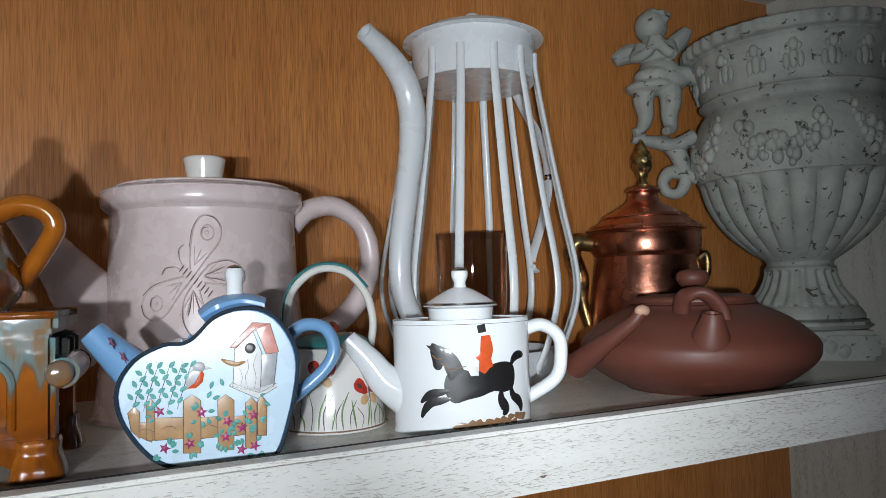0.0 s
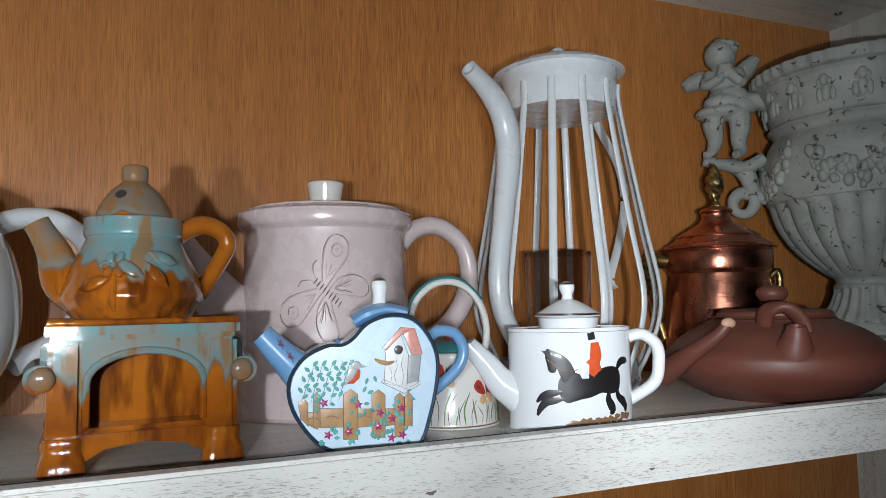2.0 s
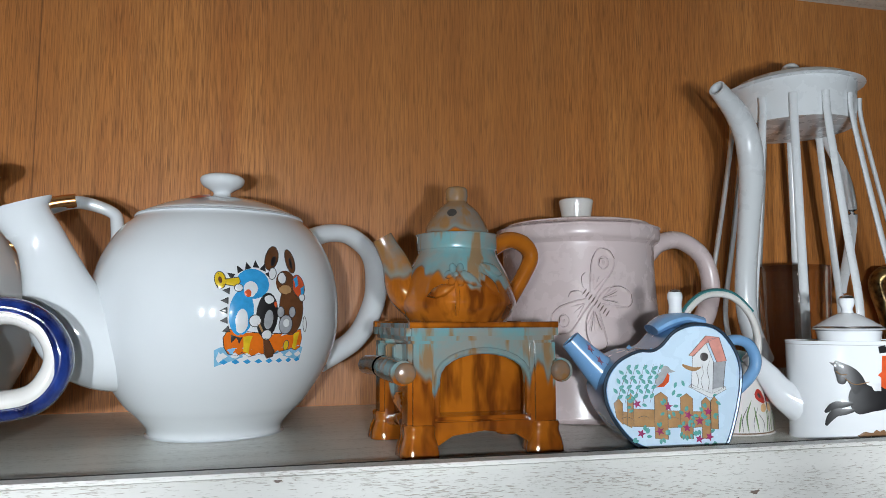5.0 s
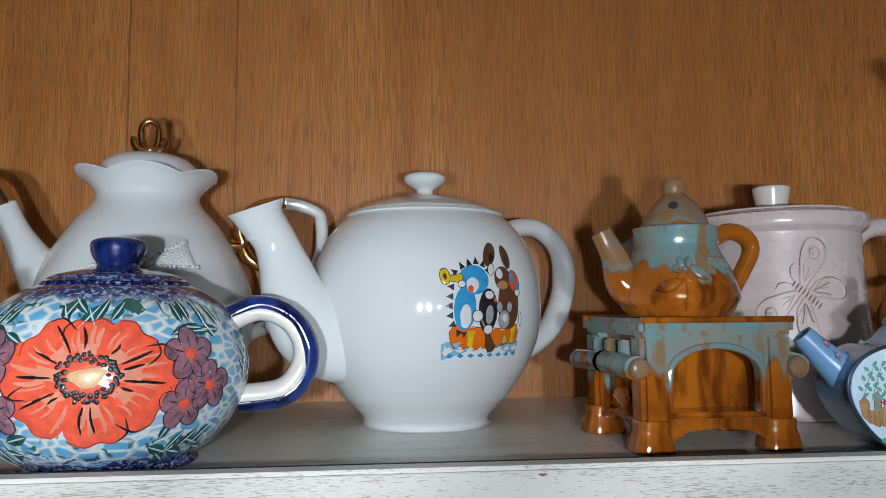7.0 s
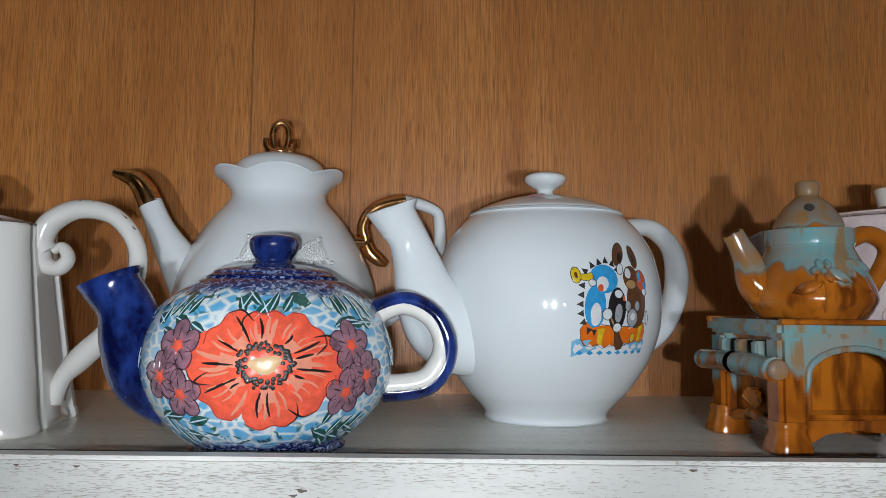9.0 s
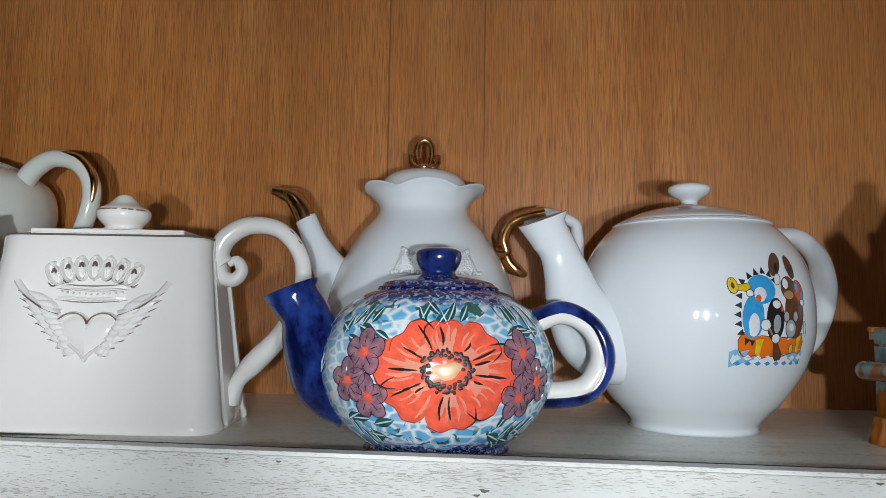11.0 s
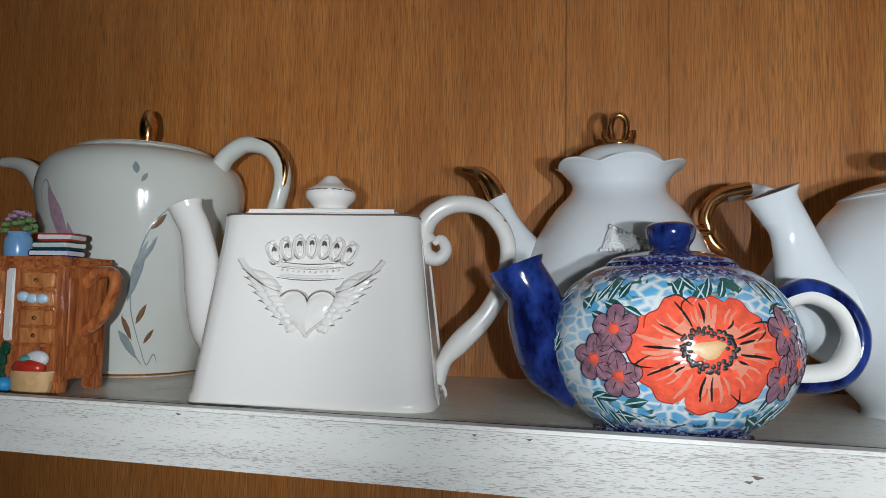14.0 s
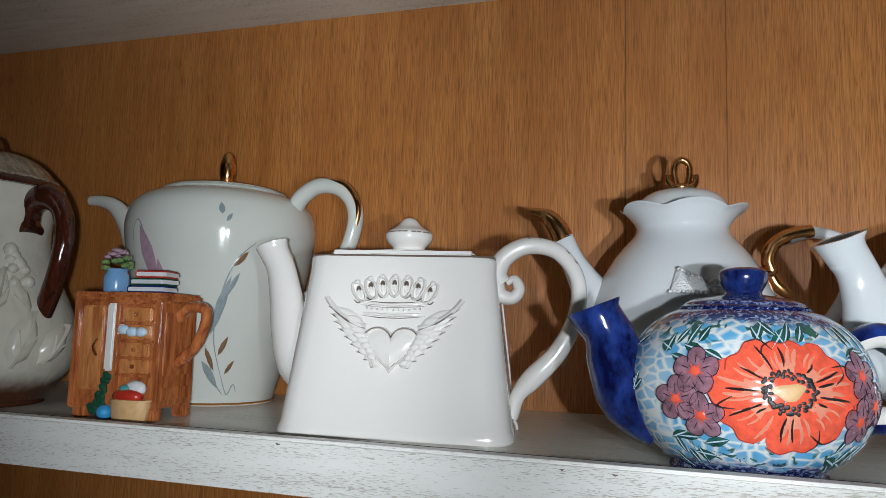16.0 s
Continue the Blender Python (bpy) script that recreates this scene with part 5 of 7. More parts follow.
    part("spout", tube([(-0.024, 0, 0.014), (-0.036, 0, 0.022), (-0.0415, 0, 0.038), (-0.0470, 0, 0.0485), (-0.0510, 0, 0.0555)], [0.0145, 0.0120, 0.0092, 0.0074, 0.0070], 16, 6, 0.9, True), M_SPOUTGLAZE, p)
    part("handle", tube([(0.025, 0, 0.0500), (0.037, 0, 0.0560), (0.0485, 0, 0.0530), (0.0530, 0, 0.0440), (0.0465, 0, 0.0300), (0.036, 0, 0.0130)], [0.0056, 0.0060, 0.0058, 0.0054, 0.0054, 0.0052], 14, 6, 1.2), M_BROWNGLAZE, p, "amber ear-shaped handle")
    place = on_turned(prof, -98)
    fl = bmesh.new()
    for k in range(6):
        a = 60 * k
        raise_fill(fl, oval(-0.006 + 0.0052 * math.cos(radians(a)), 0.030 + 0.0045 * math.sin(radians(a)), 0.0040, 0.0030, a), place, 0.0034)
    raise_fill(fl, oval(-0.006, 0.030, 0.0026, 0.0024), place, 0.0032)
    for a, u, v in ((150, 0.012, 0.022), (130, 0.024, 0.016), (20, -0.026, 0.016), (160, 0.034, 0.030)):
        raise_fill(fl, leaf(u, v, 0.022, 0.0085, a), place, 0.0036)
    raise_stroke(fl, [(-0.006, 0.026), (-0.005, 0.015), (-0.006, 0.004)], 0.0030, place, 0.0018, False)
    part("raised_blossom", fl, M_AMBER, body, "raised flower with its leaves")


stove()


# ---- round white porcelain teapot with a bright picture ----
def round_teapot():
    t = thing("round_teapot", -0.175, 0.575, 0, 27.5, "round white porcelain teapot with a small colourful picture", "teapot", "teapots on the shelf")
    prof = [(0, 0), (0.0455, 0), (0.0470, 0.0015), (0.0480, 0.006), (0.0560, 0.0150), (0.0640, 0.0235), (0.0775, 0.0440), (0.0858, 0.066), (0.0880, 0.086), (0.0868, 0.106), (0.0815, 0.126), (0.0720, 0.143), (0.0610, 0.1545), (0.0550, 0.1570), (0, 0.1570)]
    body = part("body", lathe(prof, 80), M_WHITE, t)
    lid = part("lid", lathe([(0, 0.1572), (0.0555, 0.1572), (0.0560, 0.1590), (0.0530, 0.1612), (0.0400, 0.1668), (0.0250, 0.1710), (0.0080, 0.1730), (0, 0.1732)], 64), M_WHITE, t)
    part("knob", lathe([(0, 0.1722), (0.0095, 0.1722), (0.0068, 0.1750), (0.0070, 0.1780), (0.0140, 0.1825), (0.0163, 0.1865), (0.0150, 0.1895), (0.0090, 0.1915), (0, 0.1920)], 40), M_WHITE, lid)
    part("spout", tube([(-0.030, 0, 0.066), (-0.068, 0, 0.067), (-0.0905, 0, 0.074), (-0.1045, 0, 0.093), (-0.1125, 0, 0.115), (-0.1200, 0, 0.133), (-0.1300, 0, 0.1475), (-0.1335, 0, 0.1555)], [0.028, 0.0335, 0.0305, 0.0240, 0.0180, 0.0150, 0.0162, 0.0200], 24, 7, 0.80, True), M_WHITE, t)
    part("handle", tube([(0.070, 0, 0.145), (0.0915, 0, 0.1535), (0.1150, 0, 0.1530), (0.1365, 0, 0.1380), (0.1430, 0, 0.1130), (0.1370, 0, 0.0880), (0.1195, 0, 0.0640), (0.086, 0, 0.047)], [0.0085, 0.0078, 0.0076, 0.0076, 0.0076, 0.0076, 0.0078, 0.0090], 18, 8, 1.3), M_WHITE, t)
    part("lid_dot", fill(bmesh.new(), oval(0, 0, 0.0075, 0.0055), lambda u, v, l: (-0.028 + u, -0.028 + v, 0.1679 + 0.35 * (u + v) * 0.7 + l), 0.0006), M_REDDARK, lid, "small red and black picture on the lid")
    place = on_turned(prof, -93)
    tones = {"wave": (M_WAVE, "pale blue waves"), "raft": (M_ORANGE, "orange shape"), "yellow": (M_YELLOW, "yellow shape"), "blue": (M_SKY, "blue shape"), "black": (M_BLACK, "black shape"), "brown": (M_BROWN, "brown shape"),
             "pale": (M_OFFWHITE, "pale shape"), "tan": (M_TAN, "tan shape"), "grey": (M_GREY, "grey shape"), "red": (M_SCARLET, "red shape")}

    def at(x, y):
        return (-0.033 + (x - 100) / 475 * 0.064, 0.053 + (650 - y) / 560 * 0.0765)

    def shape(key, outline, level, rim=True):
        m, tag = tones[key]
        pts = [at(*p) for p in outline]
        part("painted_shape", fill(bmesh.new(), pts, place, 0.0003 + 0.00008 * level), m, body, tag)
        if rim:
            part("painted_outline", stroke(bmesh.new(), pts + pts[:1], 0.0005, place, 0.0004 + 0.00008 * level, False, 1), M_BLACK, body, "thin black outline")

    def blob(key, x, y, a, b, turn, level, rim=True):
        shape(key, oval(x, y, a, b, turn, 18), level, rim)
    shape("wave", [(102, 655), (572, 640)] + [(575 - 475 * k / 16, 578 - (14 if k % 2 else 0)) for k in range(17)], 0, False)
    for k in range(8):
        x = 118 + k * 58
        shape("pale", [(x, 606), (x + 24, 590), (x + 48, 608), (x + 30, 618), (x + 12, 616)], 1, False)
        shape("blue", [(x + 8, 634), (x + 30, 622), (x + 50, 636), (x + 30, 646)], 1, False)
    raft = [(140, 520), (165, 482), (300, 500), (420, 505), (540, 486), (556, 530), (552, 575), (528, 588), (500, 578), (440, 590), (395, 600), (330, 600), (290, 606), (268, 612), (232, 590), (208, 606), (165, 596), (146, 566)]
    shape("raft", raft, 1)
    shape("yellow", [(230, 512), (278, 514), (268, 606), (234, 590)], 2, False)
    shape("yellow", [(498, 506), (534, 498), (524, 586), (500, 578)], 2, False)
    blob("yellow", 460, 562, 16, 24, 0, 2)
    # dark points round the blue shape
    for x, y, a in ((215, 215, 120), (252, 200, 105), (290, 192, 90), (325, 205, 70), (348, 232, 50), (180, 240, 145), (165, 305, 175), (160, 350, 180), (156, 395, 182), (158, 440, 185), (168, 480, 200), (190, 512, 250), (215, 518, 270)):
        c, d = math.cos(radians(a)), math.sin(radians(a))
        shape("black", [(x - 17 * d, y - 17 * c), (x + 36 * c, y - 36 * d), (x + 17 * d, y + 17 * c)], 2, False)
    blob("blue", 272, 270, 82, 72, 0, 3, False)
    blob("blue", 220, 405, 58, 108, 4, 3, False)
    blob("pale", 222, 440, 34, 62, 4, 5, False)
    blob("pale", 262, 292, 40, 40, 0, 5, False)
    blob("red", 250, 312, 19, 21, 0, 6, False)
    blob("brown", 478, 385, 72, 128, 0, 2)
    blob("brown", 448, 262, 58, 62, 0, 3, False)
    blob("brown", 380, 142, 34, 66, 28, 2)
    blob("brown", 488, 152, 30, 60, -4, 2)
    blob("black", 386, 156, 14, 32, 28, 4, False)
    blob("black", 488, 162, 12, 32, -4, 4, False)
    blob("pale", 426, 240, 24, 30, 10, 5)
    blob("tan", 442, 292, 38, 24, 0, 5, False)
    blob("pale", 374, 218, 20, 30, 20, 4)
    blob("black", 345, 418, 56, 108, 3, 4, False)
    blob("grey", 352, 438, 28, 56, 6, 6, False)
    blob("pale", 352, 345, 26, 22, 0, 6, False)
    blob("red", 386, 366, 8, 14, 0, 7, False)
    blob("grey", 445, 462, 38, 46, 0, 6)
    blob("grey", 414, 402, 20, 26, 0, 6)
    blob("grey", 480, 402, 20, 26, 0, 6)
    blob("pale", 446, 455, 24, 26, 0, 7, False)
    blob("red", 522, 276, 40, 58, -8, 4)
    shape("blue", [(492, 240), (520, 222), (524, 272), (500, 290)], 6, False)
    shape("blue", [(530, 282), (560, 270), (556, 310), (532, 328)], 6, False)
    blob("pale", 540, 330, 20, 18, 0, 6)
    blob("pale", 566, 462, 12, 38, -8, 1)
    blob("pale", 286, 444, 30, 28, 0, 7)
    blob("pale", 346, 510, 26, 24, 0, 7)
    shape("brown", [(332, 530), (352, 524), (398, 590), (392, 615), (362, 622), (344, 600)], 7)
    shape("tan", [(296, 458), (308, 452), (330, 494), (318, 498)], 6)
    shape("yellow", [(110, 222), (140, 250), (205, 240), (214, 262), (196, 284), (140, 276), (108, 292)], 5)
    blob("yellow", 120, 254, 26, 40, -12, 6)
    blob("brown", 120, 254, 12, 22, -12, 7, False)
    blob("pale", 205, 290, 20, 18, 0, 7)


round_teapot()


# ---- hand-painted floral teapot ----
def floral_teapot():
    t = thing("floral_teapot", -0.3625, 0.459, 0, 8.5, "squat stoneware teapot painted with a red poppy, cobalt blue spout", "teapot", "teapots on the shelf")
    prof = [(0, 0.001), (0.043, 0.0), (0.0450, 0.0015), (0.0450, 0.004), (0.0560, 0.0120), (0.0670, 0.0250), (0.0735, 0.0400), (0.0748, 0.0510), (0.0725, 0.0670), (0.0640, 0.0845), (0.0500, 0.0965), (0.0400, 0.1010), (0.0370, 0.1020), (0, 0.1020)]
    body = part("body", lathe(prof, 80), M_FLORAL, t)
    lid = part("lid", lathe([(0, 0.1021), (0.0365, 0.1021), (0.0370, 0.1040), (0.0335, 0.1065), (0.020, 0.1100), (0.009, 0.1112), (0, 0.1112)], 56), M_LACE, t, "cobalt lace-patterned lid")
    part("knob", lathe([(0, 0.1095), (0.0118, 0.1095), (0.0112, 0.1130), (0.0140, 0.1180), (0.0152, 0.1228), (0.0140, 0.1268), (0.0085, 0.1288), (0, 0.1292)], 40), M_NAVY, lid, "cobalt blue knob")
    part("spout", tube([(-0.052, 0, 0.038), (-0.070, 0, 0.046), (-0.0805, 0, 0.065), (-0.0862, 0, 0.083), (-0.0940, 0, 0.0950), (-0.0968, 0, 0.1012)], [0.0285, 0.0250, 0.0205, 0.0165, 0.0168, 0.0190], 22, 7, 0.85, True), M_NAVY, t, "cobalt blue spout")
    hl = [(0.060, 0, 0.0790), (0.0806, 0, 0.0868), (0.0988, 0, 0.0794), (0.1076, 0, 0.0636), (0.1056, 0, 0.0478), (0.0942, 0, 0.0364), (0.0690, 0, 0.0335)]
    part("handle", tube([(0.080 + (x - 0.080) * (0.95 if x > 0.080 else 1.0), 0, 0.060 + (z - 0.060) * 0.94) for x, y, z in hl], [0.0068, 0.0056, 0.0052, 0.0052, 0.0052, 0.0054, 0.0068], 16, 7, 1.42), M_CREAM, t, "cream handle")
    part("handle_back", tube([(0.080 + (x - 0.080) * (1.09 if x > 0.080 else 1.0), 0, 0.060 + (z - 0.060) * 1.10) for x, y, z in hl], [0.0068, 0.0060, 0.0058, 0.0058, 0.0058, 0.0058, 0.0066], 16, 7, 1.36), M_NAVY, t, "cobalt back of the handle")
    place = on_turned(prof, -87.5)
    core, dots = bmesh.new(), bmesh.new()
    rnd = random.Random(5)
    spread = ((92, 0.031), (42, 0.035), (2, 0.040), (-34, 0.039), (-84, 0.038), (-142, 0.039), (172, 0.040), (136, 0.036))
    for k, (a, ln) in enumerate(spread):
        c, s = math.cos(radians(a)), math.sin(radians(a))
        out = []
        for x, y in ((0.08, 0), (0.35, 0.25), (0.62, 0.42), (0.86, 0.43), (0.99, 0.24), (0.94, 0.03), (1.0, -0.20), (0.88, -0.41), (0.62, -0.42), (0.35, -0.25)):
            x, y = x * ln * 1.05, y * ln * 0.92
            out.append((x * c - y * s, 0.0545 + (x * s + y * c) * 0.86))
        part("painted_petal", fill(bmesh.new(), [(p.x, p.y) for p in curve([(u, v, 0) for u, v in out], 2, True)], place, 0.0006 + 0.00015 * (k % 2), 4), M_RED, body, "coral red poppy petal")
        for off in ((-13, 6) if k % 3 else (4,)):
            aa = a + off + rnd.uniform(-8, 8)
            r0, r1 = 0.016, 0.016 + ln * rnd.uniform(0.14, 0.50)
            cc, ss = math.cos(radians(aa)), math.sin(radians(aa))
            edge = part("painted_stroke", stroke(bmesh.new(), [(r0 * cc, 0.0545 + r0 * ss * 0.86), ((r0 + r1) / 2 * cc + 0.001 * ss, 0.0545 + (r0 + r1) / 2 * ss * 0.86), (r1 * cc, 0.0545 + r1 * ss * 0.86)], 0.0017, place, 0.0011), M_BLACK, body, "black brush stroke")
        part("painted_petal_edge", stroke(bmesh.new(), out[3:8], 0.0007, place, 0.0010, False, 3), M_REDDARK, body, "deep red petal edge")
        for off in (-16, -3, 9, 19):
            aa = radians(a + off + rnd.uniform(-3, 3))
            q0, q1 = ln * rnd.uniform(0.42, 0.55), ln * rnd.uniform(0.78, 0.95)
            part("painted_petal_streak", stroke(bmesh.new(), [(q0 * math.cos(aa), 0.0545 + q0 * math.sin(aa) * 0.86), ((q0 + q1) / 2 * math.cos(aa + 0.04), 0.0545 + (q0 + q1) / 2 * math.sin(aa + 0.04) * 0.86), (q1 * math.cos(aa), 0.0545 + q1 * math.sin(aa) * 0.86)], rnd.uniform(0.0016, 0.0032), place, 0.0009), M_CORALPALE, body, "pale coral streak")
        pale = [(0.012 * c - w * s, 0.0545 + (0.012 * s + w * c) * 0.86) for w in (-0.004, 0.004)] + [(ln * 0.62 * c - w * s, 0.0545 + (ln * 0.62 * s + w * c) * 0.86) for w in (0.006, 0.0, -0.006)]
        part("painted_petal_base", fill(bmesh.new(), pale, place, 0.0008), M_CORALPALE, body, "pale coral petal base")
        rim = [(out[i][0], out[i][1]) for i in ((6, 7, 8) if k % 2 else (2, 3, 4))]
        part("painted_stroke", stroke(bmesh.new(), rim, 0.0011, place, 0.0011), M_BLACK, body, "black brush stroke")
    fill(core, oval(0, 0.0550, 0.0084, 0.0046, 8, 18, 0.18), place, 0.0010)
    for k in range(84):
        a = 2 * math.pi * k / 84
        rr = 0.0118 + rnd.uniform(-0.0028, 0.0034)
        fill(dots, oval(rr * math.cos(a), 0.0545 + rr * math.sin(a) * 0.82, rnd.uniform(0.0009, 0.0017), rnd.uniform(0.0009, 0.0015), 0, 7), place, 0.0016, 1)
    part("painted_centre", core, M_YOLK, body, "pale apricot poppy centre")
    tagged(part("painted_stamen_ring", dots, M_BLACK, body, "ring of black stamens"), kind="stuff")
    for side in (-1, 1):
        for du, v, r in ((0.046, 0.0640, 0.0130), (0.0575, 0.0470, 0.0128), (0.0430, 0.0385, 0.0125)):
            u = side * du + (0.003 if side > 0 else -0.004)
            plum, heart, lines = bmesh.new(), bmesh.new(), bmesh.new()
            for k in range(5):
                a = 72 * k + 20
                fill(plum, oval(u + r * 0.62 * math.cos(radians(a)), v + r * 0.58 * math.sin(radians(a)), r * 0.52, r * 0.47, a, 12, 0.06), place, 0.0009 + 0.0001 * (k % 2))
                ring = oval(u + r * 0.62 * math.cos(radians(a)), v + r * 0.58 * math.sin(radians(a)), r * 0.50, r * 0.44, a, 12, 0.06)
                stroke(lines, ring[-4:] + ring[:5], 0.0005, place, 0.0012, False, 1)
                stroke(lines, [(u + r * f * math.cos(radians(a)), v + r * f * math.sin(radians(a))) for f in (0.30, 0.50, 0.72)], 0.0009, place, 0.0013)
            fill(heart, oval(u, v, r * 0.24, r * 0.22), place, 0.0015)
            for k in range(5):
                a = 72 * k + 56
                fill(heart, oval(u + r * 0.30 * math.cos(radians(a)), v + r * 0.28 * math.sin(radians(a)), r * 0.05, r * 0.12, a - 90, 6), place, 0.0014, 1)
            part("painted_plum_flower", plum, M_PLUM, body, "small plum flower")
            tagged(part("painted_flower_line", lines, M_PLUMDARK, body, "dark plum brush lines"), kind="stuff")
            part("painted_flower_eye", heart, M_RED, body, "red flower eye")
    sprays = bmesh.new()
    veins = bmesh.new()
    # clusters of leaves: girth, height, spread, tilt, number
    for u0, v0, du, tilt, count in ((-0.062, 0.0770, 0.030, 25, 9), (-0.004, 0.0830, 0.022, 90, 7), (0.062, 0.0770, 0.030, 150, 9), (-0.062, 0.0220, 0.026, -30, 8), (0.048, 0.0180, 0.034, 15, 9), (0.098, 0.0500, 0.010, 90, 6), (-0.102, 0.0500, 0.010, 90, 6), (0.115, 0.078, 0.02, 60, 5), (-0.118, 0.076, 0.02, 60, 5)):
        for k in range(count):
            u = u0 + du * (k / max(count - 1, 1) - 0.5) + rnd.uniform(-0.002, 0.002)
            v = v0 + rnd.uniform(-0.006, 0.006)
            ln, a = rnd.uniform(0.011, 0.017), tilt + (38 if k % 2 else -38) + rnd.uniform(-14, 14)
            fill(sprays, leaf(u, v, ln, rnd.uniform(0.0046, 0.0066), a), place, 0.0004)
            stroke(veins, [(u + f * ln * math.cos(radians(a)), v + f * ln * math.sin(radians(a))) for f in (0.05, 0.5, 0.95)], 0.0009, place, 0.0007)
    tagged(part("painted_veining", veins, M_PALEBLUE, body, "pale leaf veins"), kind="stuff")
    tagged(part("painted_leaves", sprays, M_LEAFDARK, body, "dark green leaf sprays"), kind="stuff")


floral_teapot()


# ---- tall waisted porcelain teapot with gilding ----
def gilded_teapot():
    t = thing("gilded_teapot", -0.395, 0.610, 0, 8, "white porcelain teapot with scalloped collar and gilded ring knob", "teapot", "teapots on the shelf")

    def lobes(a, z, r):
        if z > 0.180:
            k = (z - 0.180) / 0.0125
            w = abs(math.cos(3 * (a + radians(85)))) - 0.62
            return r * (1 + 0.07 * k * w), z + 0.0050 * k * w
        if 0.04 < z < 0.16:
            return r * (1 - 0.012 * math.sin(math.pi * (z - 0.04) / 0.12) * abs(math.sin(4 * a)) ** 6), z
        return r, z
    prof = [(0, 0), (0.050, 0), (0.054, 0.003), (0.056, 0.010), (0.068, 0.028), (0.080, 0.056), (0.0835, 0.078), (0.0810, 0.100), (0.0710, 0.127), (0.0560, 0.152), (0.0430, 0.167), (0.0392, 0.174), (0.0405, 0.180), (0.0480, 0.1890), (0.0535, 0.1930), (0.0515, 0.1936), (0.0430, 0.1890), (0.0360, 0.1880), (0, 0.1880)]
    body = part("body", lathe(prof, 96, 4, shape=lobes), M_WHITE, t)
    lid = part("lid", lathe([(0, 0.1885), (0.038, 0.1885), (0.037, 0.1990), (0.029, 0.2070), (0.014, 0.2118), (0, 0.2128)], 48), M_WHITE, t)
    bm = tube([(-0.0035, 0, 0.2130), (-0.0066, 0, 0.2250), (-0.0056, 0, 0.2350), (0, 0, 0.2392), (0.0056, 0, 0.2350), (0.0066, 0, 0.2250), (0.0035, 0, 0.2130)], [0.0032], 12, 6)
    for s in (-1, 1):
        tube([(s * 0.002, -0.003, 0.2120), (s * 0.0080, -0.003, 0.2140), (s * 0.0118, -0.002, 0.2190), (s * 0.0122, -0.002, 0.2250)], [0.0036, 0.0034, 0.0030, 0.0024], 10, 5, into=bm)
    ball((0, 0, 0.2145), 0.0055, 1.8, 1.1, 0.7, bm)
    part("ring_knob", bm, M_GOLD, lid, "gilded ring knob")
    part("spout", tube([(-0.050, 0, 0.080), (-0.068, 0, 0.104), (-0.083, 0, 0.126), (-0.0950, 0, 0.147), (-0.1040, 0, 0.1675)], [0.0300, 0.0215, 0.0150, 0.0108, 0.0096], 20, 7, 0.9), M_WHITE, t)
    part("spout_tip", tube([(-0.1035, 0, 0.1662), (-0.1095, 0, 0.1780), (-0.1180, 0, 0.1870), (-0.1335, 0, 0.1915)], [0.0097, 0.0090, 0.0072, 0.0034], 20, 7, 0.9, True), M_GOLD, t, "gilded spout tip")
    part("handle", tube([(0.088, 0, 0.1680), (0.108, 0, 0.1745), (0.132, 0, 0.1680), (0.137, 0, 0.1570), (0.136, 0, 0.1300), (0.122, 0, 0.1020), (0.098, 0, 0.076), (0.078, 0, 0.066)], [0.0048, 0.0052, 0.0048, 0.0048, 0.0052, 0.0055, 0.0055, 0.0060], 14, 7, 1.3), M_WHITE, t, "looped handle")
    part("handle_gilding", tube([(0.0640, 0, 0.1385), (0.0735, 0, 0.1395), (0.0710, 0, 0.1500), (0.0755, 0, 0.1625), (0.088, 0, 0.1710), (0.107, 0, 0.1755)], [0.0062, 0.0050, 0.0050, 0.0054, 0.0056, 0.0060], 14, 6, 1.35), M_GOLD, t, "gilding on the handle")
    part("handle_curl", tube([(0.0715, 0, 0.1425), (0.0770, 0, 0.1300), (0.0850, 0, 0.1230), (0.0920, 0, 0.1195)], [0.0052, 0.0056, 0.0050, 0.0022], 12, 6), M_GOLD, t, "gilded curl")
    base_place = on_turned(prof, -81)

    def place(u, v, lift):
        return base_place(u, v - 0.0050, lift)
    bow, knot = bmesh.new(), bmesh.new()
    for s in (-1, 1):
        fill(bow, [(s * 0.008, 0.129), (s * 0.016, 0.136), (s * 0.030, 0.1405), (s * 0.0335, 0.138), (s * 0.0370, 0.124), (s * 0.036, 0.1215), (s * 0.018, 0.121)], place, 0.0055)
        for a, b in (((s * 0.009, 0.131), (s * 0.031, 0.1405)), ((s * 0.010, 0.1215), (s * 0.037, 0.1220))):
            for k in range(9):
                f = k / 8
                u, v = a[0] + (b[0] - a[0]) * f, a[1] + (b[1] - a[1]) * f
                ball(place(u, v, 0.0055), 0.0018, into=knot, sub=1)
    for u in (-0.003, 0.003):
        for v in (0.1235, 0.1295):
            ball(place(u, v, 0.004), 0.0032, into=knot, sub=1)
    b1 = part("bow", bow, M_BOW, body, "white beaded bow")
    tagged(part("bow_stones", knot, M_DIAMANTE, b1, "sparkling stones"), kind="stuff")


gilded_teapot()


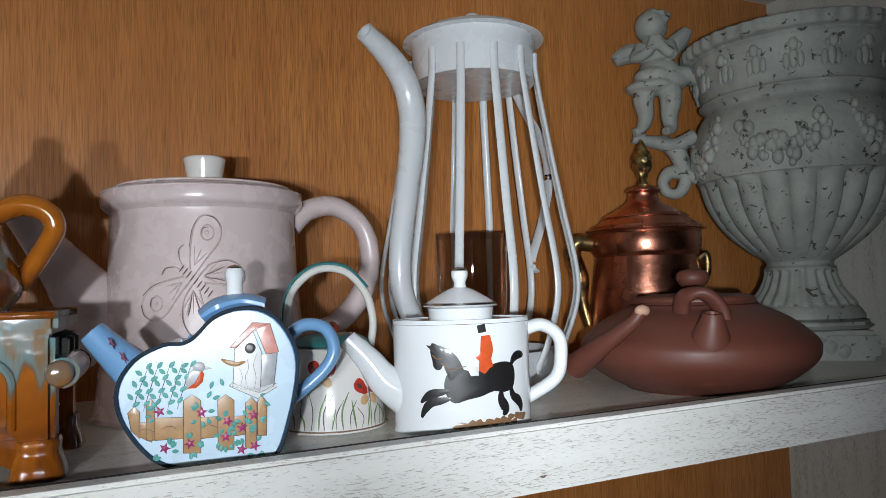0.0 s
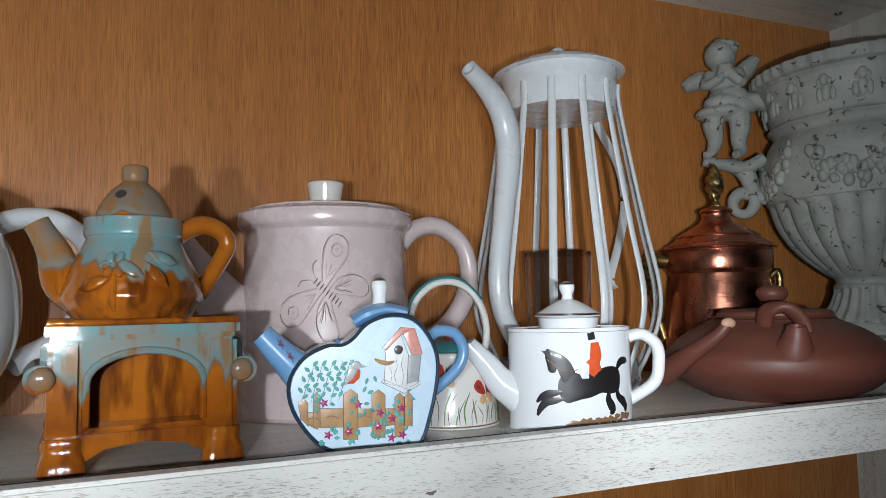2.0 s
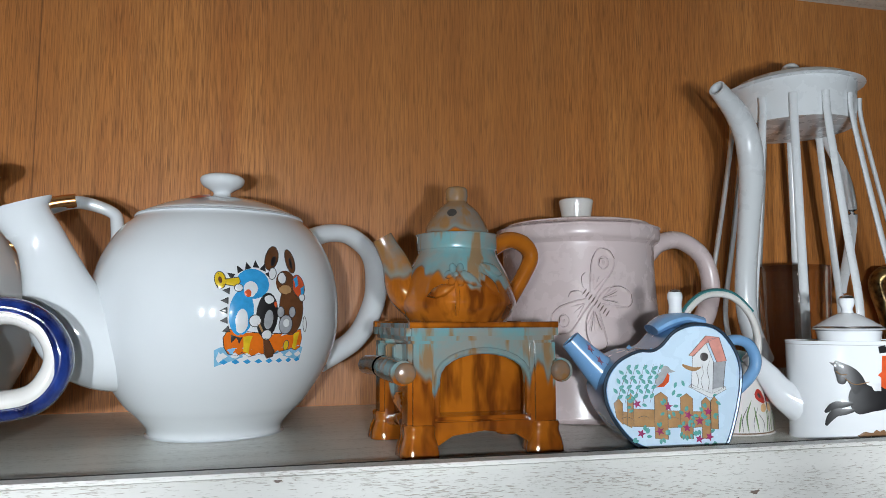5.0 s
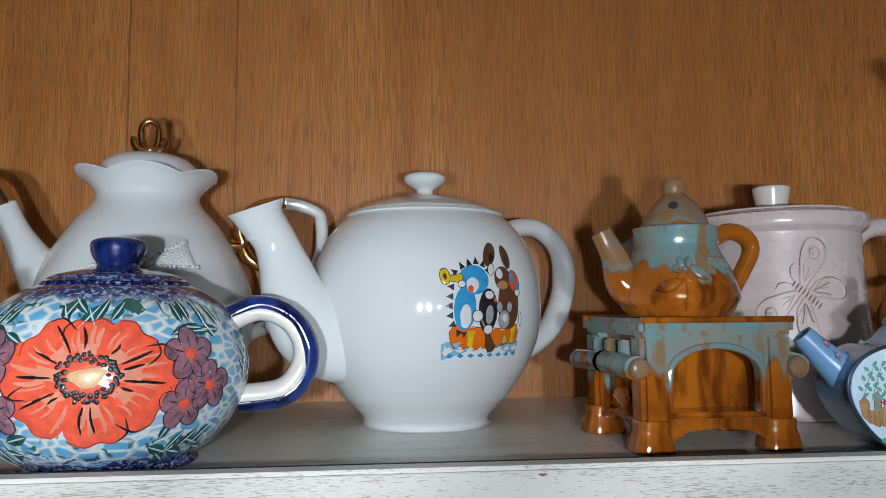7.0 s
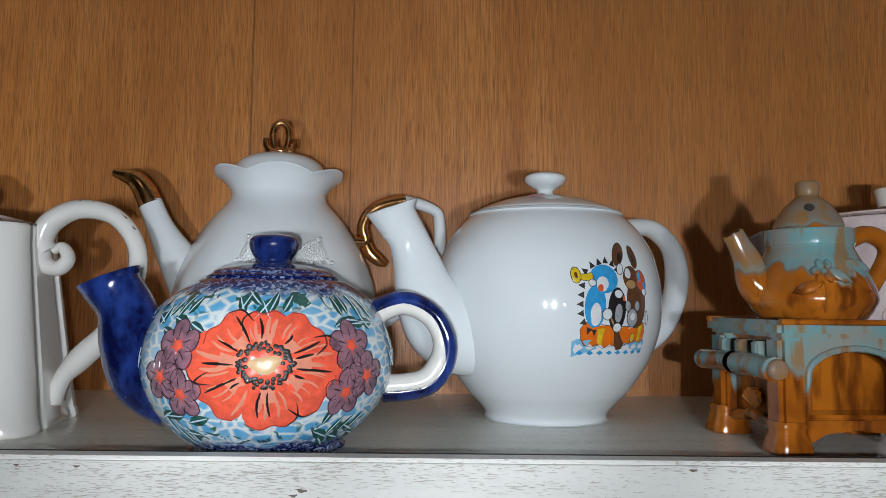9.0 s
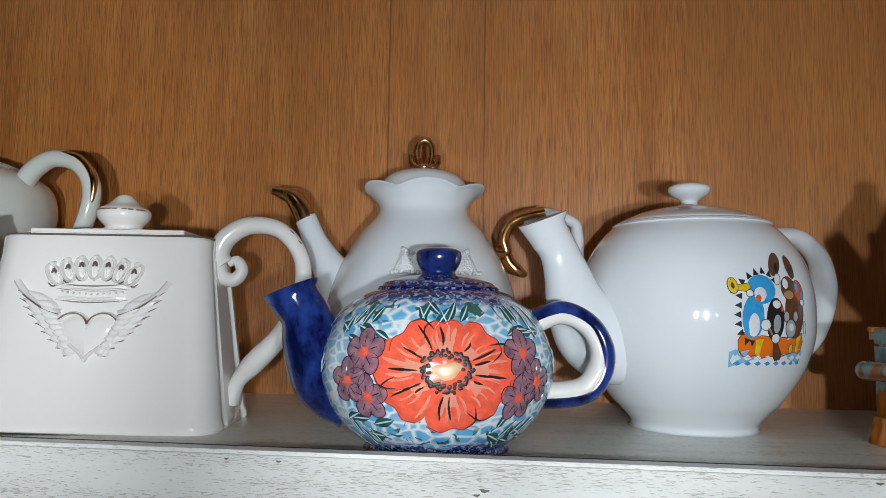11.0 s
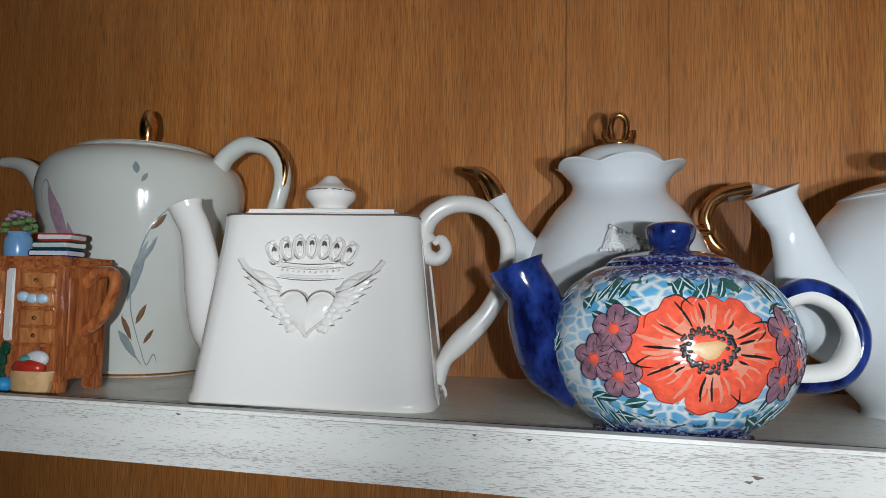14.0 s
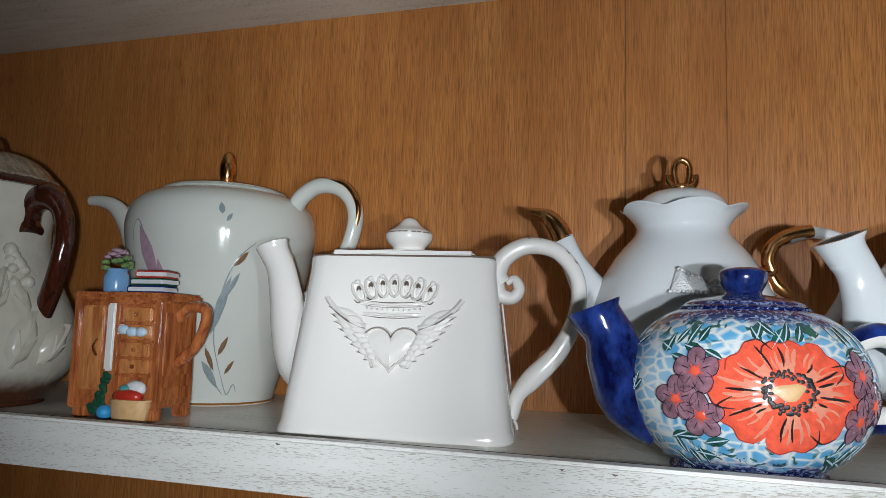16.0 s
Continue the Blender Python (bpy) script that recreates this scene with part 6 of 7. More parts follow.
# ---- square white teapot with crown and winged heart ----
def crown_teapot():
    t = thing("crown_teapot", -0.614, 0.507, 0, 8, "square tapering cream-white teapot with raised crown and winged heart", "teapot", "teapots on the shelf")
    HW0, HD0, HW1, HD1, H = 0.0920, 0.0550, 0.0745, 0.0360, 0.1385

    def section(hw, hd, z):
        pts = []
        corner = [(hw - 0.0165, -hd), (hw - 0.008, -hd * 0.94), (hw - 0.003, -hd * 0.84), (hw, -hd * 0.68)]
        base = [(-x, y) for x, y in corner[::-1]] + [(-hw * 0.62, -hd + 0.0010), (hw * 0.62, -hd + 0.0010)] + corner
        side = [(hw, -hd * 0.58), (hw - 0.0035, -hd * 0.53), (hw - 0.0035, -hd * 0.40), (hw - 0.0005, -hd * 0.34), (hw - 0.0005, hd * 0.34), (hw - 0.0035, hd * 0.40), (hw - 0.0035, hd * 0.53), (hw, hd * 0.58)]
        for x, y in base + side:
            pts.append((x, y, z))
        for x, y in base + side:
            pts.append((-x, -y, z))
        return pts
    bm = bmesh.new()
    rings = []
    for f, grow in ((0.0, 0.985), (0.012, 1.0), (0.05, 0.995), (0.06, 0.985), (0.3, 0.985), (0.6, 0.985), (0.9, 0.985), (0.985, 1.0), (1.0, 0.98)):
        hw, hd = HW0 + (HW1 - HW0) * f, HD0 + (HD1 - HD0) * f
        rings.append([bm.verts.new(p) for p in section(hw * grow, hd * grow, H * f)])
    n = len(rings[0])
    for a, b in zip(rings, rings[1:]):
        for i in range(n):
            bm.faces.new((a[i], a[(i + 1) % n], b[(i + 1) % n], b[i]))
    bm.faces.new(rings[0][::-1])
    bm.faces.new(rings[-1])
    body = part("body", bm, M_CREAM, t, "", 35)
    edge = [(x * 0.985, y * 0.985, z + 0.0002) for x, y, z in section(HW1, HD1, H)]
    part("worn_edge", tube(edge + edge[:1], [0.0008], 6, 1, 1, False, (0, 0, 1)), M_WORN, body, "thin worn brown edge")
    lid = part("lid", box(-0.058, -0.029, H, 0.058, 0.029, H + 0.0052, 0.0024), M_CREAM, t, "flat oblong lid")
    part("lid_dome", lathe([(0, H + 0.006), (0.030, H + 0.006), (0.020, H + 0.0075), (0.010, H + 0.0085), (0, H + 0.0085)], 40, 3, 1.4, 0.75), M_CREAM, lid)
    knob = part("knob", lathe([(0, H + 0.0075), (0.0130, H + 0.0075), (0.0135, H + 0.0100), (0.0185, H + 0.0155), (0.0196, H + 0.0200), (0.0180, H + 0.0235), (0.0110, H + 0.0280), (0.0050, H + 0.0340), (0, H + 0.0355)], 40), M_CREAM, lid)
    bm = bmesh.new()
    rnd = random.Random(6)
    for k in range(9):
        a = radians(-150 + k * 15 + rnd.uniform(-4, 4))
        tube([(0.0192 * math.cos(a), 0.0192 * math.sin(a), H + 0.0218), (0.0190 * math.cos(a + 0.2), 0.0190 * math.sin(a + 0.2), H + 0.0220)], [0.0006], 6, 1, into=bm)
    part("knob_wear", bm, M_WORN, knob, "brown wear on the knob")
    part("spout", tube([(-0.068, 0, 0.038), (-0.0895, 0, 0.052), (-0.0990, 0, 0.078), (-0.1050, 0, 0.108), (-0.1105, 0, 0.130), (-0.1175, 0, 0.1440), (-0.1200, 0, 0.1505)], [0.0240, 0.0195, 0.0168, 0.0140, 0.0124, 0.0128, 0.0146], 20, 7, 0.8, True), M_CREAM, t)
    part("handle", tube([(0.079, 0, 0.120), (0.074, 0, 0.1285), (0.080, 0, 0.142), (0.098, 0, 0.1515), (0.122, 0, 0.1470), (0.138, 0, 0.1250), (0.137, 0, 0.0960), (0.124, 0, 0.0680), (0.104, 0, 0.0460), (0.0925, 0, 0.0320), (0.087, 0, 0.0150)], [0.0075, 0.0080, 0.0078, 0.0070, 0.0065, 0.0062, 0.0062, 0.0065, 0.0075, 0.0085, 0.0060], 16, 6, 1.2), M_CREAM, t)
    part("handle_scroll", tube([(0.073, 0, 0.1300), (0.076, 0, 0.1130), (0.086, 0, 0.1090), (0.092, 0, 0.1160), (0.088, 0, 0.1240), (0.082, 0, 0.1210)], [0.0065, 0.0062, 0.0055, 0.0048, 0.0040, 0.0025], 12, 6, 1.4), M_CREAM, t, "scroll at the top of the handle")
    bm = bmesh.new()
    for k, (x, z) in enumerate(((0.090, 0.1500), (0.099, 0.1535), (0.108, 0.1530), (0.117, 0.1505), (0.126, 0.1455), (0.132, 0.1385))):
        tube([(x, -0.0045, z + 0.0035), (x + 0.006, -0.0050, z + 0.0030 - k * 0.0008)], [0.0007, 0.0005], 6, 2, into=bm)
    part("handle_wear", bm, M_WORN, body, "brown wear along the handle")

    def place(u, v, lift):
        y = -(HD0 + (HD1 - HD0) * v / H) * 0.985 + 0.0012
        return (u * 1.20 - 0.002, y - lift * 1.7, v)
    crown, heart, wear = bmesh.new(), bmesh.new(), bmesh.new()
    for v0, v1 in ((0.0905, 0.0925), (0.0985, 0.1005)):
        raise_fill(crown, [(-0.021, v0 + 0.0015), (0, v0), (0.021, v0 + 0.0015), (0.0215, v1 + 0.0015), (0, v1), (-0.0215, v1 + 0.0015)], place, 0.0020)
    raise_fill(crown, [(-0.0205, 0.0935), (0, 0.092), (0.0205, 0.0935), (0.0213, 0.1005), (0, 0.0990), (-0.0213, 0.1005)], place, 0.0011)
    for k in range(-3, 4):
        u, v, tl = k * 0.0078, 0.1095 + 0.0050 * (1 - (k / 3.0) ** 2), -k * 9
        raise_stroke(crown, oval(u, v, 0.0034, 0.0080, tl, 14) + oval(u, v, 0.0034, 0.0080, tl, 14)[:1], 0.0022, place, 0.0024, False, 2)
        raise_fill(crown, oval(u, v - 0.001, 0.0018, 0.0040, tl, 10), place, 0.0012)
        raise_fill(crown, oval(u * 1.06, v + 0.0078, 0.0020, 0.0022), place, 0.0024)
        stroke(wear, [(u - 0.0012, v + 0.001), (u, v + 0.004), (u + 0.0012, v + 0.001)], 0.0022, place, 0.0022)
        stroke(wear, [(u - 0.0030, v - 0.006), (u, v - 0.0085), (u + 0.0030, v - 0.006)], 0.0011, place, 0.0014)
    for v in (0.0905, 0.0985, 0.1022):
        stroke(wear, [(-0.021, v + 0.0012), (-0.008, v - 0.0004), (0.006, v - 0.0004), (0.021, v + 0.0012)], 0.0008, place, 0.0012, True)
    for k in range(11):
        raise_fill(crown, oval(-0.0175 + k * 0.0035, 0.0960 + 0.00006 * (k - 5) ** 2, 0.0009, 0.0009, 0, 7), place, 0.0022, 1)
    part("raised_crown", crown, M_CREAM, body, "raised crown")
    hs = []
    for k in range(28):
        a = 2 * math.pi * k / 28
        hs.append((0.0180 * math.sin(a) ** 3, 0.0689 + 0.0182 / 16 * (13 * math.cos(a) - 5 * math.cos(2 * a) - 2 * math.cos(3 * a) - math.cos(4 * a))))
    raise_fill(heart, hs, place, 0.0026, 5)
    raise_stroke(heart, hs + hs[:1], 0.0022, place, 0.0030, False, 2)
    part("raised_heart", heart, M_CREAM, body, "raised heart")
    stroke(wear, hs[22:28] + hs[:1], 0.0010, place, 0.0034, False, 2)
    stroke(wear, hs[0:7], 0.0010, place, 0.0034, False, 2)
    for s in (-1, 1):
        wings = bmesh.new()
        spine = [(s * 0.0170, 0.0830), (s * 0.0280, 0.0880), (s * 0.0390, 0.0970), (s * 0.0445, 0.1050)]
        raise_stroke(wings, spine, 0.0042, place, 0.0030, False)
        stroke(wear, [(u, v - 0.0018) for u, v in spine[:3]], 0.0013, place, 0.0034)
        for k in range(9):
            f = k / 8
            a = (s * (0.0175 - 0.0100 * f), 0.0850 - 0.0255 * f)
            b = (s * (0.0430 - 0.0310 * f ** 1.4), 0.0985 - 0.0455 * f)
            turn = math.degrees(math.atan2(b[1] - a[1], b[0] - a[0]))
            ln = math.hypot(b[0] - a[0], b[1] - a[1])
            raise_fill(wings, leaf(a[0], a[1], max(ln, 0.009), 0.0092, turn), place, 0.0018 + 0.0003 * (k % 2), 2)
            raise_fill(wings, leaf(a[0], a[1], max(ln * 0.58, 0.007), 0.0080, turn - s * 6), place, 0.0027 + 0.0003 * (k % 2), 2)
            m = ((a[0] * 0.4 + b[0] * 0.6), (a[1] * 0.4 + b[1] * 0.6) - 0.0022)
            stroke(wear, [(a[0] * 0.75 + b[0] * 0.25, a[1] * 0.75 + b[1] * 0.25 - 0.0024), m, (b[0], b[1] - 0.0006)], 0.0010, place, 0.0015)
        tagged(part("raised_wing", wings, M_CREAM, body, "raised feathered wing"), kind="stuff")
    tagged(part("relief_wear", wear, M_WORN, body, "brown wear on the relief"), kind="stuff")


crown_teapot()


# ---- tall ivory coffee pot with painted grasses ----
def ivory_pot():
    t = thing("coffee_pot", -0.866, 0.613, 0, -2, "tall ivory porcelain coffee pot with painted grasses and gilt knob", "coffee pot", "teapots on the shelf")
    prof = [(0, 0), (0.058, 0), (0.0610, 0.002), (0.0640, 0.012), (0.0790, 0.070), (0.0910, 0.125), (0.0975, 0.165), (0.0985, 0.183), (0.0940, 0.201), (0.0820, 0.2125), (0.0640, 0.2190), (0.0600, 0.2205), (0, 0.2205)]
    body = part("body", lathe(prof, 72), M_IVORY, t)
    part("foot_line", lathe([(0.0606, 0.0010), (0.0617, 0.0018), (0.0622, 0.0036), (0.0612, 0.0036)], 72, 1), M_GOLD, body, "thin gilt foot line")
    lid = part("lid", lathe([(0, 0.2206), (0.0605, 0.2206), (0.0610, 0.2225), (0.0560, 0.2245), (0.030, 0.2280), (0.008, 0.2300), (0, 0.2300)], 56), M_IVORY, t)
    part("finial", lathe([(0, 0.2290), (0.0072, 0.2290), (0.0058, 0.2325), (0.0078, 0.2400), (0.0086, 0.2480), (0.0076, 0.2560), (0.0045, 0.2650), (0, 0.2680)], 28), M_GOLD, lid, "gilded pinecone-shaped knob")
    part("spout", tube([(-0.086, 0, 0.140), (-0.108, 0, 0.160), (-0.128, 0, 0.188), (-0.148, 0, 0.209), (-0.168, 0, 0.2175), (-0.188, 0, 0.2195)], [0.0260, 0.0190, 0.0130, 0.0095, 0.0072, 0.0056], 18, 7, 0.9, True), M_IVORY, t)
    hl = [(0.080, 0, 0.1880), (0.086, 0, 0.2020), (0.096, 0, 0.2160), (0.116, 0, 0.2260), (0.142, 0, 0.2200), (0.157, 0, 0.1980), (0.152, 0, 0.1650), (0.130, 0, 0.1250), (0.090, 0, 0.1000)]
    part("handle", tube(hl, [0.0105, 0.0090, 0.0085, 0.0082, 0.0080, 0.0078, 0.0075, 0.0070, 0.0080], 16, 7, 1.2), M_IVORY, t)
    part("handle_gilding", tube([(x + 0.0052, -0.0050, z + 0.0048) for x, y, z in hl[3:7]], [0.0020, 0.0034, 0.0036, 0.0020], 10, 7, 0.9), M_GOLD, t, "gilt line on the handle")
    place = on_turned(prof, -58)
    grey = bmesh.new()
    rnd = random.Random(9)
    for line in (((-0.040, 0.030), (-0.052, 0.085), (-0.066, 0.140), (-0.082, 0.178), (-0.093, 0.172), (-0.095, 0.150)), ((0.020, 0.020), (0.004, 0.065), (0.010, 0.110), (0.022, 0.142), (0.040, 0.160)), ((0.016, 0.030), (0.026, 0.012), (0.034, 0.022), (0.040, 0.014)), ((-0.005, 0.060), (0.006, 0.028), (0.020, 0.012))):
        stroke(grey, line, 0.0017, place, 0.0003)
    for u, v, ln, wd, a in ((-0.062, 0.120, 0.058, 0.017, 110), (-0.052, 0.096, 0.046, 0.012, 98), (-0.058, 0.088, 0.036, 0.009, 112)):
        part("painted_leaf", fill(bmesh.new(), leaf(u, v, ln, wd, a), place, 0.0004), M_MAUVE, body, "mauve leaf")
    for u, v, ln, wd, a in ((0.020, 0.136, 0.020, 0.006, 48), (0.010, 0.050, 0.022, 0.006, 60), (-0.006, 0.058, 0.026, 0.006, -62), (0.020, 0.032, 0.018, 0.005, 50)):
        part("painted_seed_head", fill(bmesh.new(), leaf(u, v, ln, wd, a), place, 0.0005), M_EARTH, body, "brown seed head")
    for u, v, ln, wd, a in ((0.000, 0.070, 0.060, 0.010, 72), (-0.010, 0.045, 0.035, 0.009, -50), (0.012, 0.105, 0.030, 0.006, 60), (0.006, 0.185, 0.012, 0.006, 100), (0.010, 0.178, 0.010, 0.004, 60)):
        fill(grey, leaf(u, v, ln, wd, a), place, 0.0003)
    tagged(part("painted_grass", grey, M_REEDGREY, body, "grey-green grasses"), kind="stuff")


ivory_pot()


# ---- little teapot in the shape of a dresser ----
def dresser_teapot():
    t = thing("dresser_teapot", -0.850, 0.474, 0, 2, "small chestnut glazed teapot shaped like a dresser with drawers", "teapot", "teapots on the shelf")
    W, D = 0.040, 0.026
    body = part("body", box(-W, -D, 0.010, W, D, 0.099, 0.002), M_CHESTNUT, t)
    for sx in (-1, 1):
        for sy in (-1, 1):
            part("foot", box(sx * W - (0.012 if sx > 0 else 0), sy * D - (0.012 if sy > 0 else 0), 0, sx * W + (0 if sx > 0 else 0.012), sy * D + (0 if sy > 0 else 0.012), 0.012, 0.0015), M_CHESTNUT, body)
        part("corner_post", box(sx * W - 0.0035, -D - 0.0025, 0.008, sx * W + 0.0035, -D + 0.004, 0.099, 0.0015), M_CHESTNUT, body)
    part("lid", box(-W - 0.0035, -D - 0.004, 0.099, W + 0.0035, D + 0.003, 0.1055, 0.0022), M_CHESTNUT, t, "chestnut top board that lifts off")
    for k, z in enumerate((0.087, 0.0725, 0.058, 0.0445)):
        dr = part("drawer", box(0.006, -D - 0.003, z - 0.0055, W - 0.006, -D + 0.001, z + 0.0055, 0.0012), M_HONEY, body)
        part("knob", ball((0.020, -D - 0.004, z), 0.0018), M_GOLD, dr, "gilt knob")
    part("door", box(-W + 0.006, -D - 0.0028, 0.024, -0.012, -D + 0.001, 0.094, 0.0014), M_HONEY, body, "glazed dresser door")
    for z in (0.0945, 0.0798, 0.0652, 0.0512, 0.0372):
        part("rail", box(0.002, -D - 0.0036, z - 0.0012, W - 0.003, -D + 0.001, z + 0.0012, 0.0006), M_CHESTNUT, body)
    part("stile", box(0.000, -D - 0.0040, 0.012, 0.0045, -D + 0.001, 0.097, 0.0010), M_CHESTNUT, body)
    part("door_handle", tube([(-0.0165, -D - 0.003, 0.066), (-0.0180, -D - 0.006, 0.060), (-0.0165, -D - 0.003, 0.052)], [0.0012], 8, 4), M_GOLD, body, "gilt door handle")
    part("plinth_board", box(-W + 0.010, -D - 0.002, 0.010, W - 0.010, -D + 0.002, 0.020, 0.0012), M_CHESTNUT, body)
    part("hanging_cloth", box(-0.009, -D - 0.0035, 0.040, -0.001, -D + 0.001, 0.096, 0.0014), M_CREAM, body, "white hanging cloth")
    side = part("side_panel", box(W - 0.001, -D + 0.007, 0.016, W + 0.0012, D - 0.006, 0.028, 0.001), M_CHESTNUT, body)
    part("side_panel", box(W - 0.001, -D + 0.007, 0.036, W + 0.0012, D - 0.006, 0.090, 0.001), M_CHESTNUT, body)
    part("handle", tube([(W - 0.002, 0, 0.084), (W + 0.010, 0, 0.094), (W + 0.024, 0, 0.0935), (W + 0.0265, 0, 0.083), (W + 0.019, 0, 0.063), (W + 0.008, 0, 0.052), (W - 0.002, 0, 0.044)], [0.0045, 0.0048, 0.0046, 0.0044, 0.0046, 0.0048, 0.0050], 14, 6, 1.2), M_CHESTNUT, t)
    bk = bmesh.new()
    for u in (0.009, 0.0175, 0.0265):
        ball((u, -D - 0.0042, 0.0728 + (0.0015 if u < 0.01 else 0)), 0.0056, 1.0, 0.5, 0.75, bk, 2)
    part("linen", bk, M_PALEBLUE, body, "pale linen hanging from a drawer")
    basket = part("basket", lathe([(0, 0), (0.0150, 0), (0.0175, 0.010), (0.0185, 0.0165), (0.0165, 0.0180), (0, 0.0165)], 20, 2, 1.0, 0.55, lambda a, z, r: (r * (1 + 0.03 * math.sin(14 * a + 1200 * z)), z)), M_YOLK, t, "straw-coloured sewing basket")
    basket.location = (0.0215, -D - 0.004, 0.0005)
    wl = bmesh.new()
    ball((0.0205, -D - 0.007, 0.0205), 0.0105, 1.4, 0.6, 0.65, wl)
    part("red_cloth", wl, M_REDDARK, t, "red cloth in the basket")
    part("white_cloth", ball((0.0250, -D - 0.004, 0.0270), 0.0085, 1.2, 0.6, 0.8), M_OFFWHITE, t, "white cloth in the basket")
    part("teal_cloth", ball((0.0180, -D - 0.007, 0.0265), 0.0052, 1.2, 0.7, 0.7), M_TEAL, t, "teal cloth in the basket")
    part("blue_yarn", ball((-0.0015, -D - 0.006, 0.0066), 0.0065), M_SKY, t, "blue ball of yarn")
    gr = bmesh.new()
    rnd = random.Random(7)
    for k in range(26):
        f = k / 25
        ball((-0.014 + 0.010 * f + rnd.uniform(-0.004, 0.004) * (1.6 - f), -D - 0.004, 0.010 + 0.028 * f * f + rnd.uniform(-0.004, 0.004)), 0.0034, 1, 0.7, 1, gr, 1)
    part("green_plant", gr, M_LEAFGREEN, t, "dark green trailing plant")
    # things on its top
    v = part("flower_jar", lathe([(0, 0), (0.0085, 0), (0.0105, 0.004), (0.0105, 0.014), (0.0085, 0.019), (0.0095, 0.0215), (0, 0.0205)], 28, 3), M_BLUEEN, t, "blue jar of flowers")
    v.matrix_local = pose(-0.025, -0.002, 0.1055)
    fl, lf = bmesh.new(), bmesh.new()
    for k in range(34):
        a, b = rnd.uniform(0, 6.28), rnd.uniform(-0.1, 1.5)
        p = (0.0092 * math.cos(a) * math.cos(b), 0.0088 * math.sin(a) * math.cos(b), 0.0235 + 0.0165 * math.sin(b))
        ball((p[0] * 1.15, p[1] * 1.15, p[2] - 0.0015), 0.0034 if b > 0.6 else 0.0042, 1, 1, 0.8, fl if b > 0.6 else lf, 1)
    part("blossoms", fl, M_MAUVE, v, "mauve blossoms")
    part("foliage", lf, M_GRASS, v, "green foliage")
    for k, (m, w) in enumerate(((M_NAVY, 0.0175), (M_LEAFGREEN, 0.0170), (M_REDDARK, 0.0145))):
        z = 0.1058 + k * 0.0064
        tilt = (3, -4, 8)[k]
        cover = part("book", box(-w, -0.011, 0, w, 0.011, 0.0060, 0.0012), m, t, "small glazed book")
        cover.matrix_local = pose(0.0155 + 0.002 * k, -0.006, z, 0, 0, tilt)
        pages = part("page_block", box(-w + 0.002, -0.0118, 0.0013, w + 0.0006, 0.0100, 0.0047, 0.0005), M_OFFWHITE, cover, "pale page edges")


dresser_teapot()


